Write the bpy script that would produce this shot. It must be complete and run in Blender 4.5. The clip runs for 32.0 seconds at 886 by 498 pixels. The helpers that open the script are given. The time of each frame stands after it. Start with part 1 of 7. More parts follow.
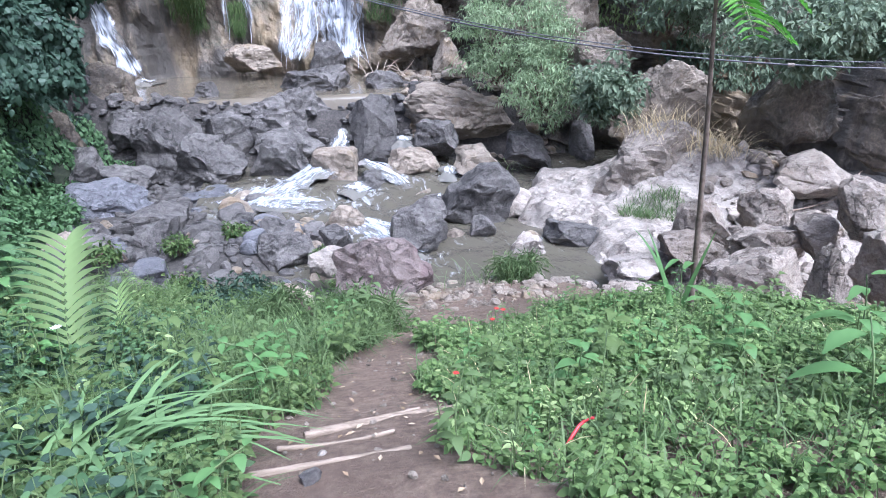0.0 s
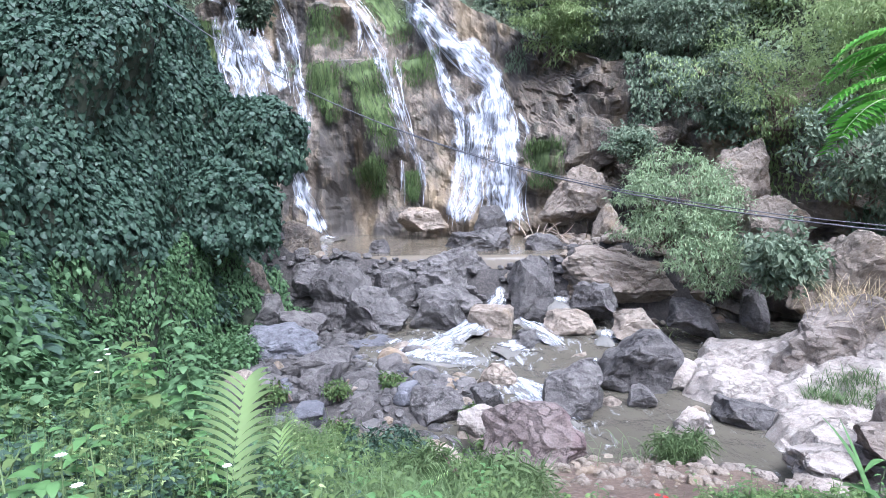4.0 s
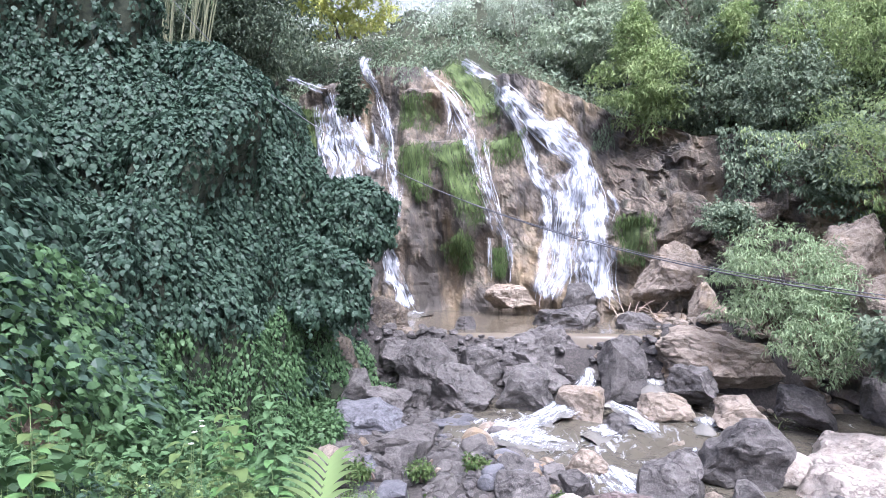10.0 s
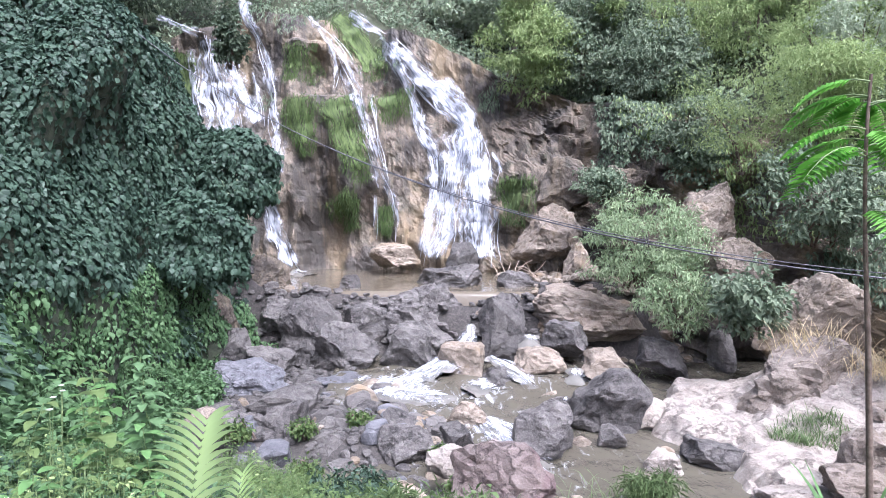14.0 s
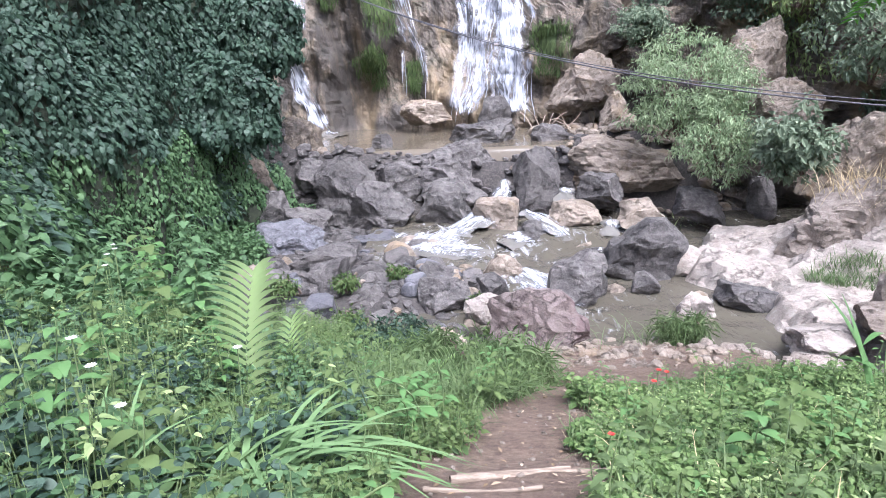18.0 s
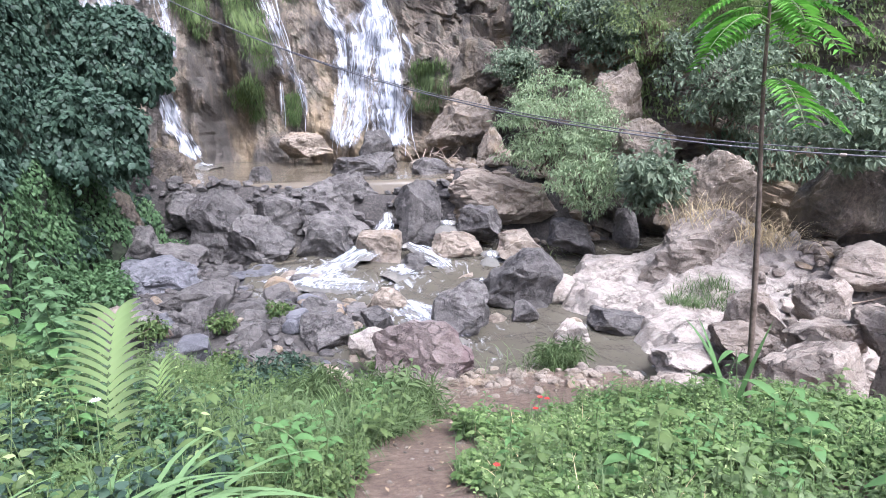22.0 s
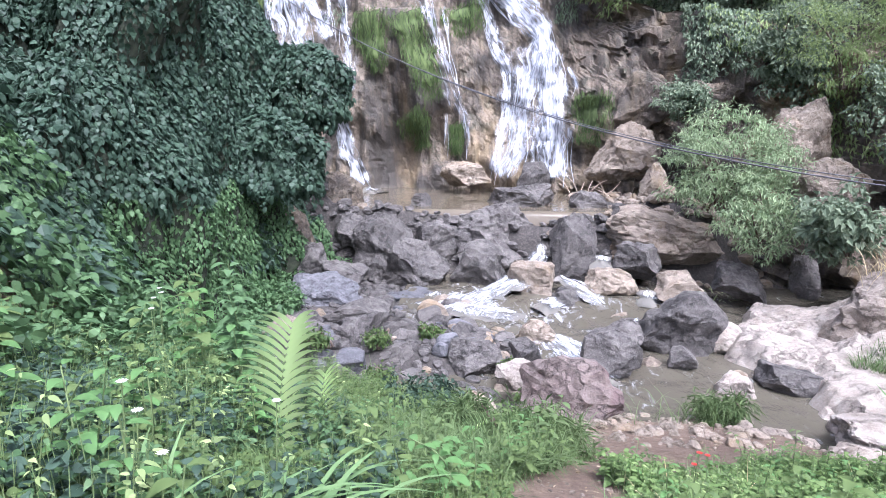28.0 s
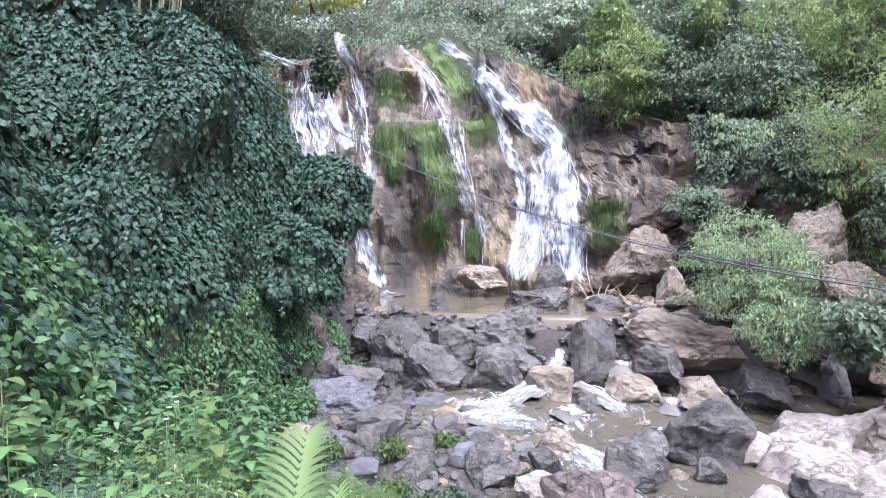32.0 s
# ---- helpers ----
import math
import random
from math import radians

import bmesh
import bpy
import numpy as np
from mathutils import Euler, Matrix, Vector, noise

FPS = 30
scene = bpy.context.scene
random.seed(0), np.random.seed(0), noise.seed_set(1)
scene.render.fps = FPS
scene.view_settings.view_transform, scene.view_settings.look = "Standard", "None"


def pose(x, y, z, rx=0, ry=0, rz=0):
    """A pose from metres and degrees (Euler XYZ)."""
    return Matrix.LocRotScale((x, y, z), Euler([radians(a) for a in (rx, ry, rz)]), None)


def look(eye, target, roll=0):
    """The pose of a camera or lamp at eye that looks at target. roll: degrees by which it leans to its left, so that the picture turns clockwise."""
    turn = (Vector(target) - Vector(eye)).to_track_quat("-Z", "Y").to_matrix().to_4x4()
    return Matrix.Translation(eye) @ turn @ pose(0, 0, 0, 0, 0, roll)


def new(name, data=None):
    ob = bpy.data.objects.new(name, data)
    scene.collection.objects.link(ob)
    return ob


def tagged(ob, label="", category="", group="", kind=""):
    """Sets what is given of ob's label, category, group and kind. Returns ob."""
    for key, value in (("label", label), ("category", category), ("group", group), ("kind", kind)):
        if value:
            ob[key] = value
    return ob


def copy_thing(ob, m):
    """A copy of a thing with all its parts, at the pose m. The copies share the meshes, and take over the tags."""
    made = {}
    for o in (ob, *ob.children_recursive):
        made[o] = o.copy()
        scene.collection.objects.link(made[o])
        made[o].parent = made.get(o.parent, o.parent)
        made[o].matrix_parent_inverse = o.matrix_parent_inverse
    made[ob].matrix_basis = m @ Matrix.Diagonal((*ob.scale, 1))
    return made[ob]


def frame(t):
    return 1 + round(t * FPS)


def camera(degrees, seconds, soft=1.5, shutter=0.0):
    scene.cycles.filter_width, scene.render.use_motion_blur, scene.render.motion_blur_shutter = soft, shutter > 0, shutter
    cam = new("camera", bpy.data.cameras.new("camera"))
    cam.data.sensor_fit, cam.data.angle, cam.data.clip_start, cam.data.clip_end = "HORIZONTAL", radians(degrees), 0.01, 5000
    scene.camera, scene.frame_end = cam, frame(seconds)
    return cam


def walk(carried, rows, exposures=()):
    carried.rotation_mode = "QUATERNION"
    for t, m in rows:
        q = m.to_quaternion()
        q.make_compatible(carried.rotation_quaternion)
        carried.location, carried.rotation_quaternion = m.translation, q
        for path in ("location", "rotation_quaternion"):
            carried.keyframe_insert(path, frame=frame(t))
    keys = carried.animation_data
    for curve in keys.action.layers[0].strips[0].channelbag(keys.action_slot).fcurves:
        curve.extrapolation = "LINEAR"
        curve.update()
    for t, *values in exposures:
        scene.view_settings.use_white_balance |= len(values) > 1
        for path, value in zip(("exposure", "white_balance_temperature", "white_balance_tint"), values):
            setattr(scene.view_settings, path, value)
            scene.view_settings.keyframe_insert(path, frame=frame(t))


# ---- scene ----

# ---- camera and walk ----
cam = camera(70.2, 32.0, soft=0.9)


def aim(t, pan, tilt, roll, x, y, z):
    """A row of the walk: pan to the right and tilt upwards in degrees."""
    a, e = radians(pan), radians(tilt)
    way = Vector((math.cos(e) * math.sin(a), math.cos(e) * math.cos(a), math.sin(e)))
    return t, look((x, y, z), Vector((x, y, z)) + way, roll)


PATH = [
    (0.0, 12.89, -21.54, -0.59, 0.004, 0.026, 4.929),
    (0.5, 10.03, -19.38, -0.74, -0.008, 0.016, 4.937),
    (1.0, 6.85, -17.28, -0.52, -0.013, 0.010, 4.947),
    (1.5, 4.69, -15.41, -0.75, -0.015, 0.015, 4.944),
    (2.0, 3.62, -14.43, -0.74, -0.018, 0.017, 4.947),
    (2.5, 2.42, -13.28, -0.98, -0.021, 0.018, 4.955),
    (3.0, 1.13, -12.00, -1.03, -0.019, 0.025, 4.962),
    (3.5, -0.03, -9.68, -0.76, -0.019, 0.010, 4.974),
    (5.5, -4.71, -0.49, -0.93, -0.006, -0.028, 5.010),
    (6.0, -5.70, 1.39, -0.75, -0.021, -0.007, 5.018),
    (6.5, -6.81, 3.09, -0.80, -0.010, -0.003, 5.028),
    (7.0, -7.93, 4.73, -0.27, -0.001, -0.005, 5.028),
    (7.5, -9.09, 5.46, 0.08, 0.005, -0.014, 5.034),
    (8.0, -10.01, 5.16, 0.00, 0.019, -0.041, 5.038),
    (8.5, -9.68, 3.69, -0.25, 0.020, -0.026, 5.029),
    (9.0, -9.05, 1.21, -0.19, 0.022, -0.027, 5.026),
    (9.5, -8.85, -0.19, -0.29, 0.007, -0.023, 5.031),
    (10.0, -9.09, -0.25, -0.69, 0.012, -0.015, 5.027),
    (10.5, -9.41, -0.18, -1.05, 0.003, -0.014, 5.026),
    (11.0, -9.54, 0.65, -0.99, -0.006, -0.006, 5.028),
    (11.5, -8.52, 0.93, -0.97, 0.005, -0.013, 5.030),
    (12.0, -6.04, 0.91, -0.94, 0.023, -0.035, 5.040),
    (12.5, -2.29, 1.00, -0.41, 0.016, -0.028, 5.038),
    (13.0, 0.00, -0.00, 0.00, 0.000, -0.000, 5.000),
    (13.5, 1.09, -2.06, 0.40, -0.001, 0.003, 5.009),
    (14.0, 1.30, -3.94, 0.48, -0.004, 0.015, 4.997),
    (14.5, 0.74, -6.60, 0.11, -0.010, 0.026, 4.967),
    (15.0, -0.49, -9.75, 0.02, -0.011, 0.024, 4.957),
    (15.5, -1.23, -11.65, -0.22, -0.013, 0.029, 4.950),
    (17.5, -1.59, -15.32, -1.78, -0.012, 0.026, 4.915),
    (18.0, -1.97, -16.56, -2.09, -0.006, 0.047, 4.893),
    (18.5, -2.56, -18.86, -3.13, -0.002, 0.070, 4.856),
    (19.0, -2.29, -20.70, -3.14, -0.000, 0.083, 4.851),
    (19.5, -0.55, -21.82, -2.56, 0.015, 0.094, 4.851),
    (20.0, 2.51, -21.84, -1.82, 0.019, 0.099, 4.855),
    (20.5, 6.37, -20.83, -1.41, 0.022, 0.091, 4.867),
    (21.0, 9.54, -19.13, -0.87, 0.024, 0.086, 4.875),
    (21.5, 10.18, -16.70, -0.70, 0.014, 0.083, 4.890),
    (22.0, 9.00, -13.85, -0.40, 0.003, 0.070, 4.901),
    (22.5, 7.35, -11.99, 0.04, -0.005, 0.059, 4.905),
    (23.0, 5.36, -10.41, 0.03, -0.011, 0.048, 4.921),
    (23.5, 2.98, -9.16, 0.13, -0.028, 0.050, 4.915),
    (24.0, 1.12, -9.07, -0.11, -0.023, 0.043, 4.921),
    (24.5, 0.28, -8.81, -0.27, -0.019, 0.036, 4.922),
    (25.0, 0.23, -8.69, 0.13, -0.024, 0.036, 4.922),
    (25.5, -0.28, -8.34, -0.83, -0.055, 0.058, 4.900),
    (26.0, -2.45, -9.79, 1.36, -0.100, 0.063, 4.887),
    (26.5, -5.27, -11.71, 2.47, -0.078, 0.054, 4.890),
    (28.5, -4.62, -10.64, 0.30, -0.069, 0.013, 4.942),
    (29.0, -4.13, -9.96, 0.75, -0.073, 0.012, 4.945),
    (29.5, -4.20, -9.47, 0.53, -0.076, 0.019, 4.942),
    (30.0, -4.23, -9.08, 0.51, -0.072, 0.016, 4.949),
    (30.5, -3.91, -8.76, 0.52, -0.078, 0.025, 4.943),
    (31.0, -3.35, -7.76, 0.71, -0.072, 0.018, 4.954),
    (31.5, -4.10, -4.82, 0.51, -0.071, 0.001, 4.972),
    (32.0, -6.47, -1.96, 0.32, -0.065, -0.033, 5.000),
]
walk(cam, [aim(*row) for row in PATH], exposures=[(0.0, 1.42, 4900, 15), (3.5, 1.5, 4950, 15), (7.0, 1.66, 5200, 21), (13.0, 1.66, 5250, 20), (20.0, 1.52, 5300, 18), (32.0, 1.62, 5200, 20)])

# ---- world, sun, exposure ----
SUN_EL, SUN_AZ = radians(60), radians(150)      # elevation; azimuth to the right of the falls' axis
world = bpy.data.worlds.new("world")
scene.world = world
world.use_nodes = True
sky = world.node_tree.nodes.new("ShaderNodeTexSky")
sky.sky_type, sky.sun_disc = "NISHITA", False
sky.sun_elevation, sky.sun_rotation = SUN_EL, SUN_AZ
sky.air_density, sky.dust_density = 0.5, 9.0
back = world.node_tree.nodes["Background"]
world.node_tree.links.new(sky.outputs[0], back.inputs[0])
back.inputs[1].default_value = 0.15
sun = new("sun", bpy.data.lights.new("sun", "SUN"))
sun.data.energy, sun.data.angle, sun.data.color = 1.3, radians(25), (1.0, 0.95, 0.86)
sun.matrix_world = look((math.sin(SUN_AZ) * math.cos(SUN_EL) * 60, math.cos(SUN_AZ) * math.cos(SUN_EL) * 60, math.sin(SUN_EL) * 60), (0, 0, 0))

# ---- small tools ----


def hash3(i, j, k, seed):
    h = (i * 374761393 + j * 668265263 + k * 1274126177 + seed * 974711) & 0xFFFFFFFF
    h = ((h ^ (h >> 13)) * 1103515245) & 0xFFFFFFFF
    h = ((h ^ (h >> 15)) * 2654435761) & 0xFFFFFFFF
    return ((h >> 8) & 0xFFFF) / 32767.5 - 1.0


def vnoise(p, seed=0):
    """Value noise, -1 to 1, at the rows of p."""
    p = np.asarray(p, float)
    c = np.floor(p).astype(np.int64)
    f = p - c
    f = f * f * (3 - 2 * f)
    out = 0
    for a in (0, 1):
        for b in (0, 1):
            for d in (0, 1):
                w = (f[:, 0] if a else 1 - f[:, 0]) * (f[:, 1] if b else 1 - f[:, 1]) * (f[:, 2] if d else 1 - f[:, 2])
                out = out + w * hash3(c[:, 0] + a, c[:, 1] + b, c[:, 2] + d, seed)
    return out


def fbm(p, octaves=4, seed=0):
    p = np.asarray(p, float)
    out, amp = 0, 1.0
    for o in range(octaves):
        out = out + amp * vnoise(p * 2 ** o + 17.3 * o, seed + o)
        amp *= 0.5
    return out


def step(a, b, v):
    t = np.clip((v - a) / (b - a), 0, 1)
    return t * t * (3 - 2 * t)


def mesh_np(name, verts, faces, material, smooth=False, flow=None):
    """A mesh from arrays: verts (n, 3), faces (m, 3) or (m, 4); flow (n, 3): across, along and nearness to the middle of a stream."""
    verts, faces = np.asarray(verts, np.float32), np.asarray(faces, np.int32)
    me = bpy.data.meshes.new(name)
    m, k = faces.shape
    me.vertices.add(len(verts))
    me.vertices.foreach_set("co", verts.ravel())
    me.loops.add(m * k)
    me.loops.foreach_set("vertex_index", faces.ravel())
    me.polygons.add(m)
    me.polygons.foreach_set("loop_start", np.arange(0, m * k, k, dtype=np.int32))
    me.polygons.foreach_set("loop_total", np.full(m, k, np.int32))
    me.polygons.foreach_set("use_smooth", np.full(m, smooth))
    me.update(calc_edges=True)
    me.materials.append(material)
    if flow is not None:
        me.attributes.new("flow", "FLOAT_VECTOR", "POINT").data.foreach_set("vector", np.asarray(flow, np.float32).ravel())
    return me


def child(name, me, parent, label=""):
    ob = new(name, me)
    ob.parent = parent
    return tagged(ob, label)


def part(name, bm, material, parent, label="", smooth=True):
    me = bpy.data.meshes.new(name)
    bm.to_mesh(me)
    bm.free()
    for f in me.polygons:
        f.use_smooth = smooth
    me.materials.append(material)
    return child(name, me, parent, label)


def thing(name, x, y, z, label, category, group="", kind="", rz=0):
    ob = new(name)
    ob.matrix_world = pose(x, y, z, 0, 0, rz)
    return tagged(ob, label, category, group, kind)


def grid_faces(nu, nv):
    i = np.arange(nu - 1)[:, None] * nv + np.arange(nv - 1)[None, :]
    return np.stack([i, i + 1, i + nv + 1, i + nv], -1).reshape(-1, 4)


# ---- materials ----


def nodes_of(name):
    mat = bpy.data.materials.new(name)
    mat.use_nodes = True
    nt = mat.node_tree
    return mat, nt, nt.nodes["Principled BSDF"]


def ramp(nt, source, stops):
    r = nt.nodes.new("ShaderNodeValToRGB")
    els = r.color_ramp.elements
    while len(els) < len(stops):
        els.new(0.5)
    for e, (pos, col) in zip(els, stops):
        e.position, e.color = pos, (*col, 1)
    nt.links.new(source, r.inputs[0])
    return r.outputs[0]


def tex(nt, scale, detail=6, rough=0.6, kind="ShaderNodeTexNoise", stretch=None, distort=0.0, world_space=True):
    co = nt.nodes.new("ShaderNodeNewGeometry") if world_space else nt.nodes.new("ShaderNodeTexCoord")
    out = co.outputs["Position"] if world_space else co.outputs["Object"]
    if stretch:
        m = nt.nodes.new("ShaderNodeMapping")
        m.inputs["Scale"].default_value = stretch
        nt.links.new(out, m.inputs[0])
        out = m.outputs[0]
    n = nt.nodes.new(kind)
    nt.links.new(out, n.inputs["Vector"])
    n.inputs["Scale"].default_value = scale
    if kind == "ShaderNodeTexNoise":
        n.inputs["Detail"].default_value, n.inputs["Roughness"].default_value = detail, rough
        n.inputs["Distortion"].default_value = distort
    return n


def mix(nt, fac, a, b, blend="MIX"):
    m = nt.nodes.new("ShaderNodeMix")
    m.data_type, m.blend_type = "RGBA", blend
    for s, v in ((m.inputs[0], fac), (m.inputs[6], a), (m.inputs[7], b)):
        if isinstance(v, (int, float)):
            s.default_value = v
        elif isinstance(v, tuple):
            s.default_value = (*v, 1)
        else:
            nt.links.new(v, s)
    return m.outputs[2]


def bump(nt, bsdf, height, strength=0.5, dist=0.05):
    b = nt.nodes.new("ShaderNodeBump")
    b.inputs["Strength"].default_value, b.inputs["Distance"].default_value = strength, dist
    nt.links.new(height, b.inputs["Height"])
    nt.links.new(b.outputs[0], bsdf.inputs["Normal"])


def rock_material(name, dark, mid, pale, rough=0.85, scale=1.0, strata=2.5, stain=None, stain_amount=(0.52, 0.7), wet=None):
    mat, nt, b = nodes_of(name)
    big = tex(nt, 1.3 * scale, 5, 0.6)
    fine = tex(nt, 9 * scale, 9, 0.7)
    lay = tex(nt, 2.2 * scale, 8, 0.65, stretch=(1.0, 1.0, strata), distort=0.8)
    col = ramp(nt, lay.outputs[0], [(0.37, dark), (0.5, mid), (0.62, pale)])
    col = mix(nt, 0.5, col, ramp(nt, fine.outputs[0], [(0.4, dark), (0.51, mid), (0.62, pale)]))
    grain = tex(nt, 38 * scale, 5, 0.7)
    col = mix(nt, 0.3, col, ramp(nt, grain.outputs[0], [(0.4, dark), (0.5, mid), (0.6, pale)]))
    col = mix(nt, ramp(nt, big.outputs[0], [(0.45, (0, 0, 0)), (0.65, (0.4, 0.4, 0.4))]), col, pale)
    cr = tex(nt, 0.8 * scale, kind="ShaderNodeTexVoronoi", stretch=(1.0, 1.0, 1.6))
    cr.feature = "DISTANCE_TO_EDGE"
    warp = nt.nodes.new("ShaderNodeVectorMath")
    wn = tex(nt, 2.5 * scale, 5, 0.6)
    warp.operation = "MULTIPLY_ADD"
    nt.links.new(wn.outputs["Color"], warp.inputs[0])
    warp.inputs[1].default_value = (1.6, 1.6, 1.6)
    nt.links.new(cr.inputs["Vector"].links[0].from_socket, warp.inputs[2])
    nt.links.new(warp.outputs[0], cr.inputs["Vector"])
    edge = ramp(nt, cr.outputs["Distance"], [(0.0, (0, 0, 0)), (0.02, (1, 1, 1))])
    col = mix(nt, edge, mix(nt, 0.45, col, dark), col)
    if stain:
        s = tex(nt, 0.9 * scale, 6, 0.7)
        col = mix(nt, ramp(nt, s.outputs[0], [(stain_amount[0], (0, 0, 0)), (stain_amount[1], (0.8, 0.8, 0.8))]), col, stain)
    if wet:
        s = tex(nt, 0.75, 6, 0.6, stretch=(1.0, 1.0, 0.14), distort=0.6)
        col = mix(nt, ramp(nt, s.outputs[0], [(0.46, (0, 0, 0)), (0.58, (0.85, 0.85, 0.85))]), col, wet)
        s = tex(nt, 0.45, 4, 0.6, stretch=(1.0, 1.0, 0.4))
        col = mix(nt, ramp(nt, s.outputs[0], [(0.52, (0, 0, 0)), (0.64, (0.7, 0.7, 0.7))]), col, (0.26, 0.2, 0.115))
    rnd = nt.nodes.new("ShaderNodeObjectInfo")
    hsv = nt.nodes.new("ShaderNodeHueSaturation")
    mr = nt.nodes.new("ShaderNodeMapRange")
    mr.inputs["To Min"].default_value, mr.inputs["To Max"].default_value = 0.84, 1.18
    nt.links.new(rnd.outputs["Random"], mr.inputs["Value"])
    nt.links.new(mr.outputs[0], hsv.inputs["Value"])
    nt.links.new(col, hsv.inputs["Color"])
    nt.links.new(hsv.outputs[0], b.inputs["Base Color"])
    b.inputs["Roughness"].default_value = rough
    h = mix(nt, 0.5, lay.outputs[0], fine.outputs[0])
    h = mix(nt, 0.35, h, edge)
    h = mix(nt, 0.12, h, grain.outputs[0])
    bump(nt, b, h, 1.0, 0.14)
    return mat


def leaf_material(name, colours, rough=0.5, trans=0.25):
    """Colours vary leaf by leaf; light passes through the blade."""
    mat, nt, b = nodes_of(name)
    geo = nt.nodes.new("ShaderNodeNewGeometry")
    n = len(colours)
    col = ramp(nt, geo.outputs["Random Per Island"], [(i / max(1, n - 1), c) for i, c in enumerate(colours)])
    t = tex(nt, 1.1, 3, 0.5)
    col = mix(nt, ramp(nt, t.outputs[0], [(0.35, (0, 0, 0)), (0.7, (0.5, 0.5, 0.5))]), col, colours[-1])
    nt.links.new(col, b.inputs["Base Color"])
    b.inputs["Roughness"].default_value = rough
    b.inputs["Specular IOR Level"].default_value = 0.18
    tr = nt.nodes.new("ShaderNodeBsdfTranslucent")
    nt.links.new(col, tr.inputs["Color"])
    ms = nt.nodes.new("ShaderNodeMixShader")
    ms.inputs[0].default_value = trans
    nt.links.new(b.outputs[0], ms.inputs[1])
    nt.links.new(tr.outputs[0], ms.inputs[2])
    nt.links.new(ms.outputs[0], nt.nodes["Material Output"].inputs["Surface"])
    return mat


def plain_material(name, a, b2, scale=6, rough=0.8, bumpy=0.4, stretch=None, world_space=True):
    mat, nt, b = nodes_of(name)
    n = tex(nt, scale, 8, 0.65, stretch=stretch, world_space=world_space)
    nt.links.new(ramp(nt, n.outputs[0], [(0.35, a), (0.65, b2)]), b.inputs["Base Color"])
    b.inputs["Roughness"].default_value = rough
    bump(nt, b, n.outputs[0], bumpy, 0.02)
    return mat


ROCK_GREY = rock_material("rock_grey", (0.03, 0.027, 0.025), (0.08, 0.074, 0.068), (0.19, 0.177, 0.16))
ROCK_DARK = rock_material("rock_dark", (0.02, 0.019, 0.017), (0.067, 0.062, 0.057), (0.175, 0.162, 0.145), 0.7)
ROCK_BLUE = rock_material("rock_blue", (0.042, 0.043, 0.047), (0.094, 0.095, 0.102), (0.172, 0.172, 0.18), 0.75)
ROCK_TAN = rock_material("rock_tan", (0.1, 0.08, 0.056), (0.215, 0.178, 0.135), (0.31, 0.268, 0.21), stain=(0.2, 0.14, 0.07))
ROCK_PINK = rock_material("rock_pink", (0.085, 0.066, 0.05), (0.235, 0.198, 0.158), (0.36, 0.318, 0.262), 0.85, stain=(0.16, 0.125, 0.09), stain_amount=(0.5, 0.72))
SHELF = rock_material("shelf_rock", (0.13, 0.106, 0.085), (0.3, 0.262, 0.218), (0.43, 0.392, 0.335), 0.8, stain=(0.18, 0.16, 0.145), stain_amount=(0.52, 0.75))
ROCK_PALE = rock_material("rock_pale", (0.18, 0.15, 0.115), (0.31, 0.272, 0.225), (0.43, 0.39, 0.345), 0.8)
ROCK_RED = rock_material("rock_red", (0.066, 0.050, 0.044), (0.139, 0.109, 0.096), (0.219, 0.183, 0.162), 0.8, stain=(0.093, 0.050, 0.050), stain_amount=(0.54, 0.68))
CLIFF = rock_material("cliff_rock", (0.03, 0.025, 0.018), (0.12, 0.097, 0.07), (0.26, 0.215, 0.158), 0.65, 1.8, 0.45, stain=(0.045, 0.048, 0.028), stain_amount=(0.5, 0.66), wet=(0.045, 0.041, 0.035))
BARK = plain_material("bark", (0.07, 0.05, 0.035), (0.17, 0.13, 0.1), 12, 0.9, 0.6, world_space=False)
CULM = plain_material("bamboo_culm", (0.12, 0.135, 0.07), (0.24, 0.25, 0.14), 3, 0.5, 0.1)
STEM = plain_material("green_stem", (0.1, 0.15, 0.06), (0.19, 0.25, 0.1), 8, 0.6, 0.2)
WOOD = plain_material("weathered_wood", (0.15, 0.115, 0.08), (0.3, 0.24, 0.18), 5, 0.8, 0.4, stretch=(1, 8, 8))
DRYSTICK = plain_material("dry_wood", (0.25, 0.19, 0.13), (0.45, 0.37, 0.29), 8, 0.85, 0.4)
L_VINE = leaf_material("vine_leaf", [(0.017, 0.032, 0.021), (0.038, 0.068, 0.045), (0.075, 0.118, 0.082), (0.05, 0.085, 0.052)], 0.45, 0.2)
L_SCRUB = leaf_material("scrub_leaf", [(0.035, 0.07, 0.03), (0.07, 0.13, 0.055), (0.12, 0.2, 0.09), (0.085, 0.15, 0.06)], 0.5, 0.25)
L_TREE = leaf_material("tree_leaf", [(0.08, 0.116, 0.07), (0.165, 0.218, 0.138), (0.225, 0.275, 0.18)], 0.55, 0.3)
# darker copy of the tree leaf, with shade put into its colour
L_SHADE = leaf_material("shade_toned_leaf", [(0.035, 0.055, 0.032), (0.075, 0.105, 0.064), (0.13, 0.165, 0.105)], 0.55, 0.25)
# leaves of the far slopes: distance haze is put into two paler tones
L_FAR_HAZED = leaf_material("far_haze_toned_leaf", [(0.22, 0.28, 0.18), (0.32, 0.385, 0.26), (0.42, 0.485, 0.34)], 0.7, 0.3)
L_HAZE = leaf_material("haze_toned_leaf", [(0.3, 0.36, 0.26), (0.42, 0.48, 0.36), (0.54, 0.6, 0.48)], 0.8, 0.3)
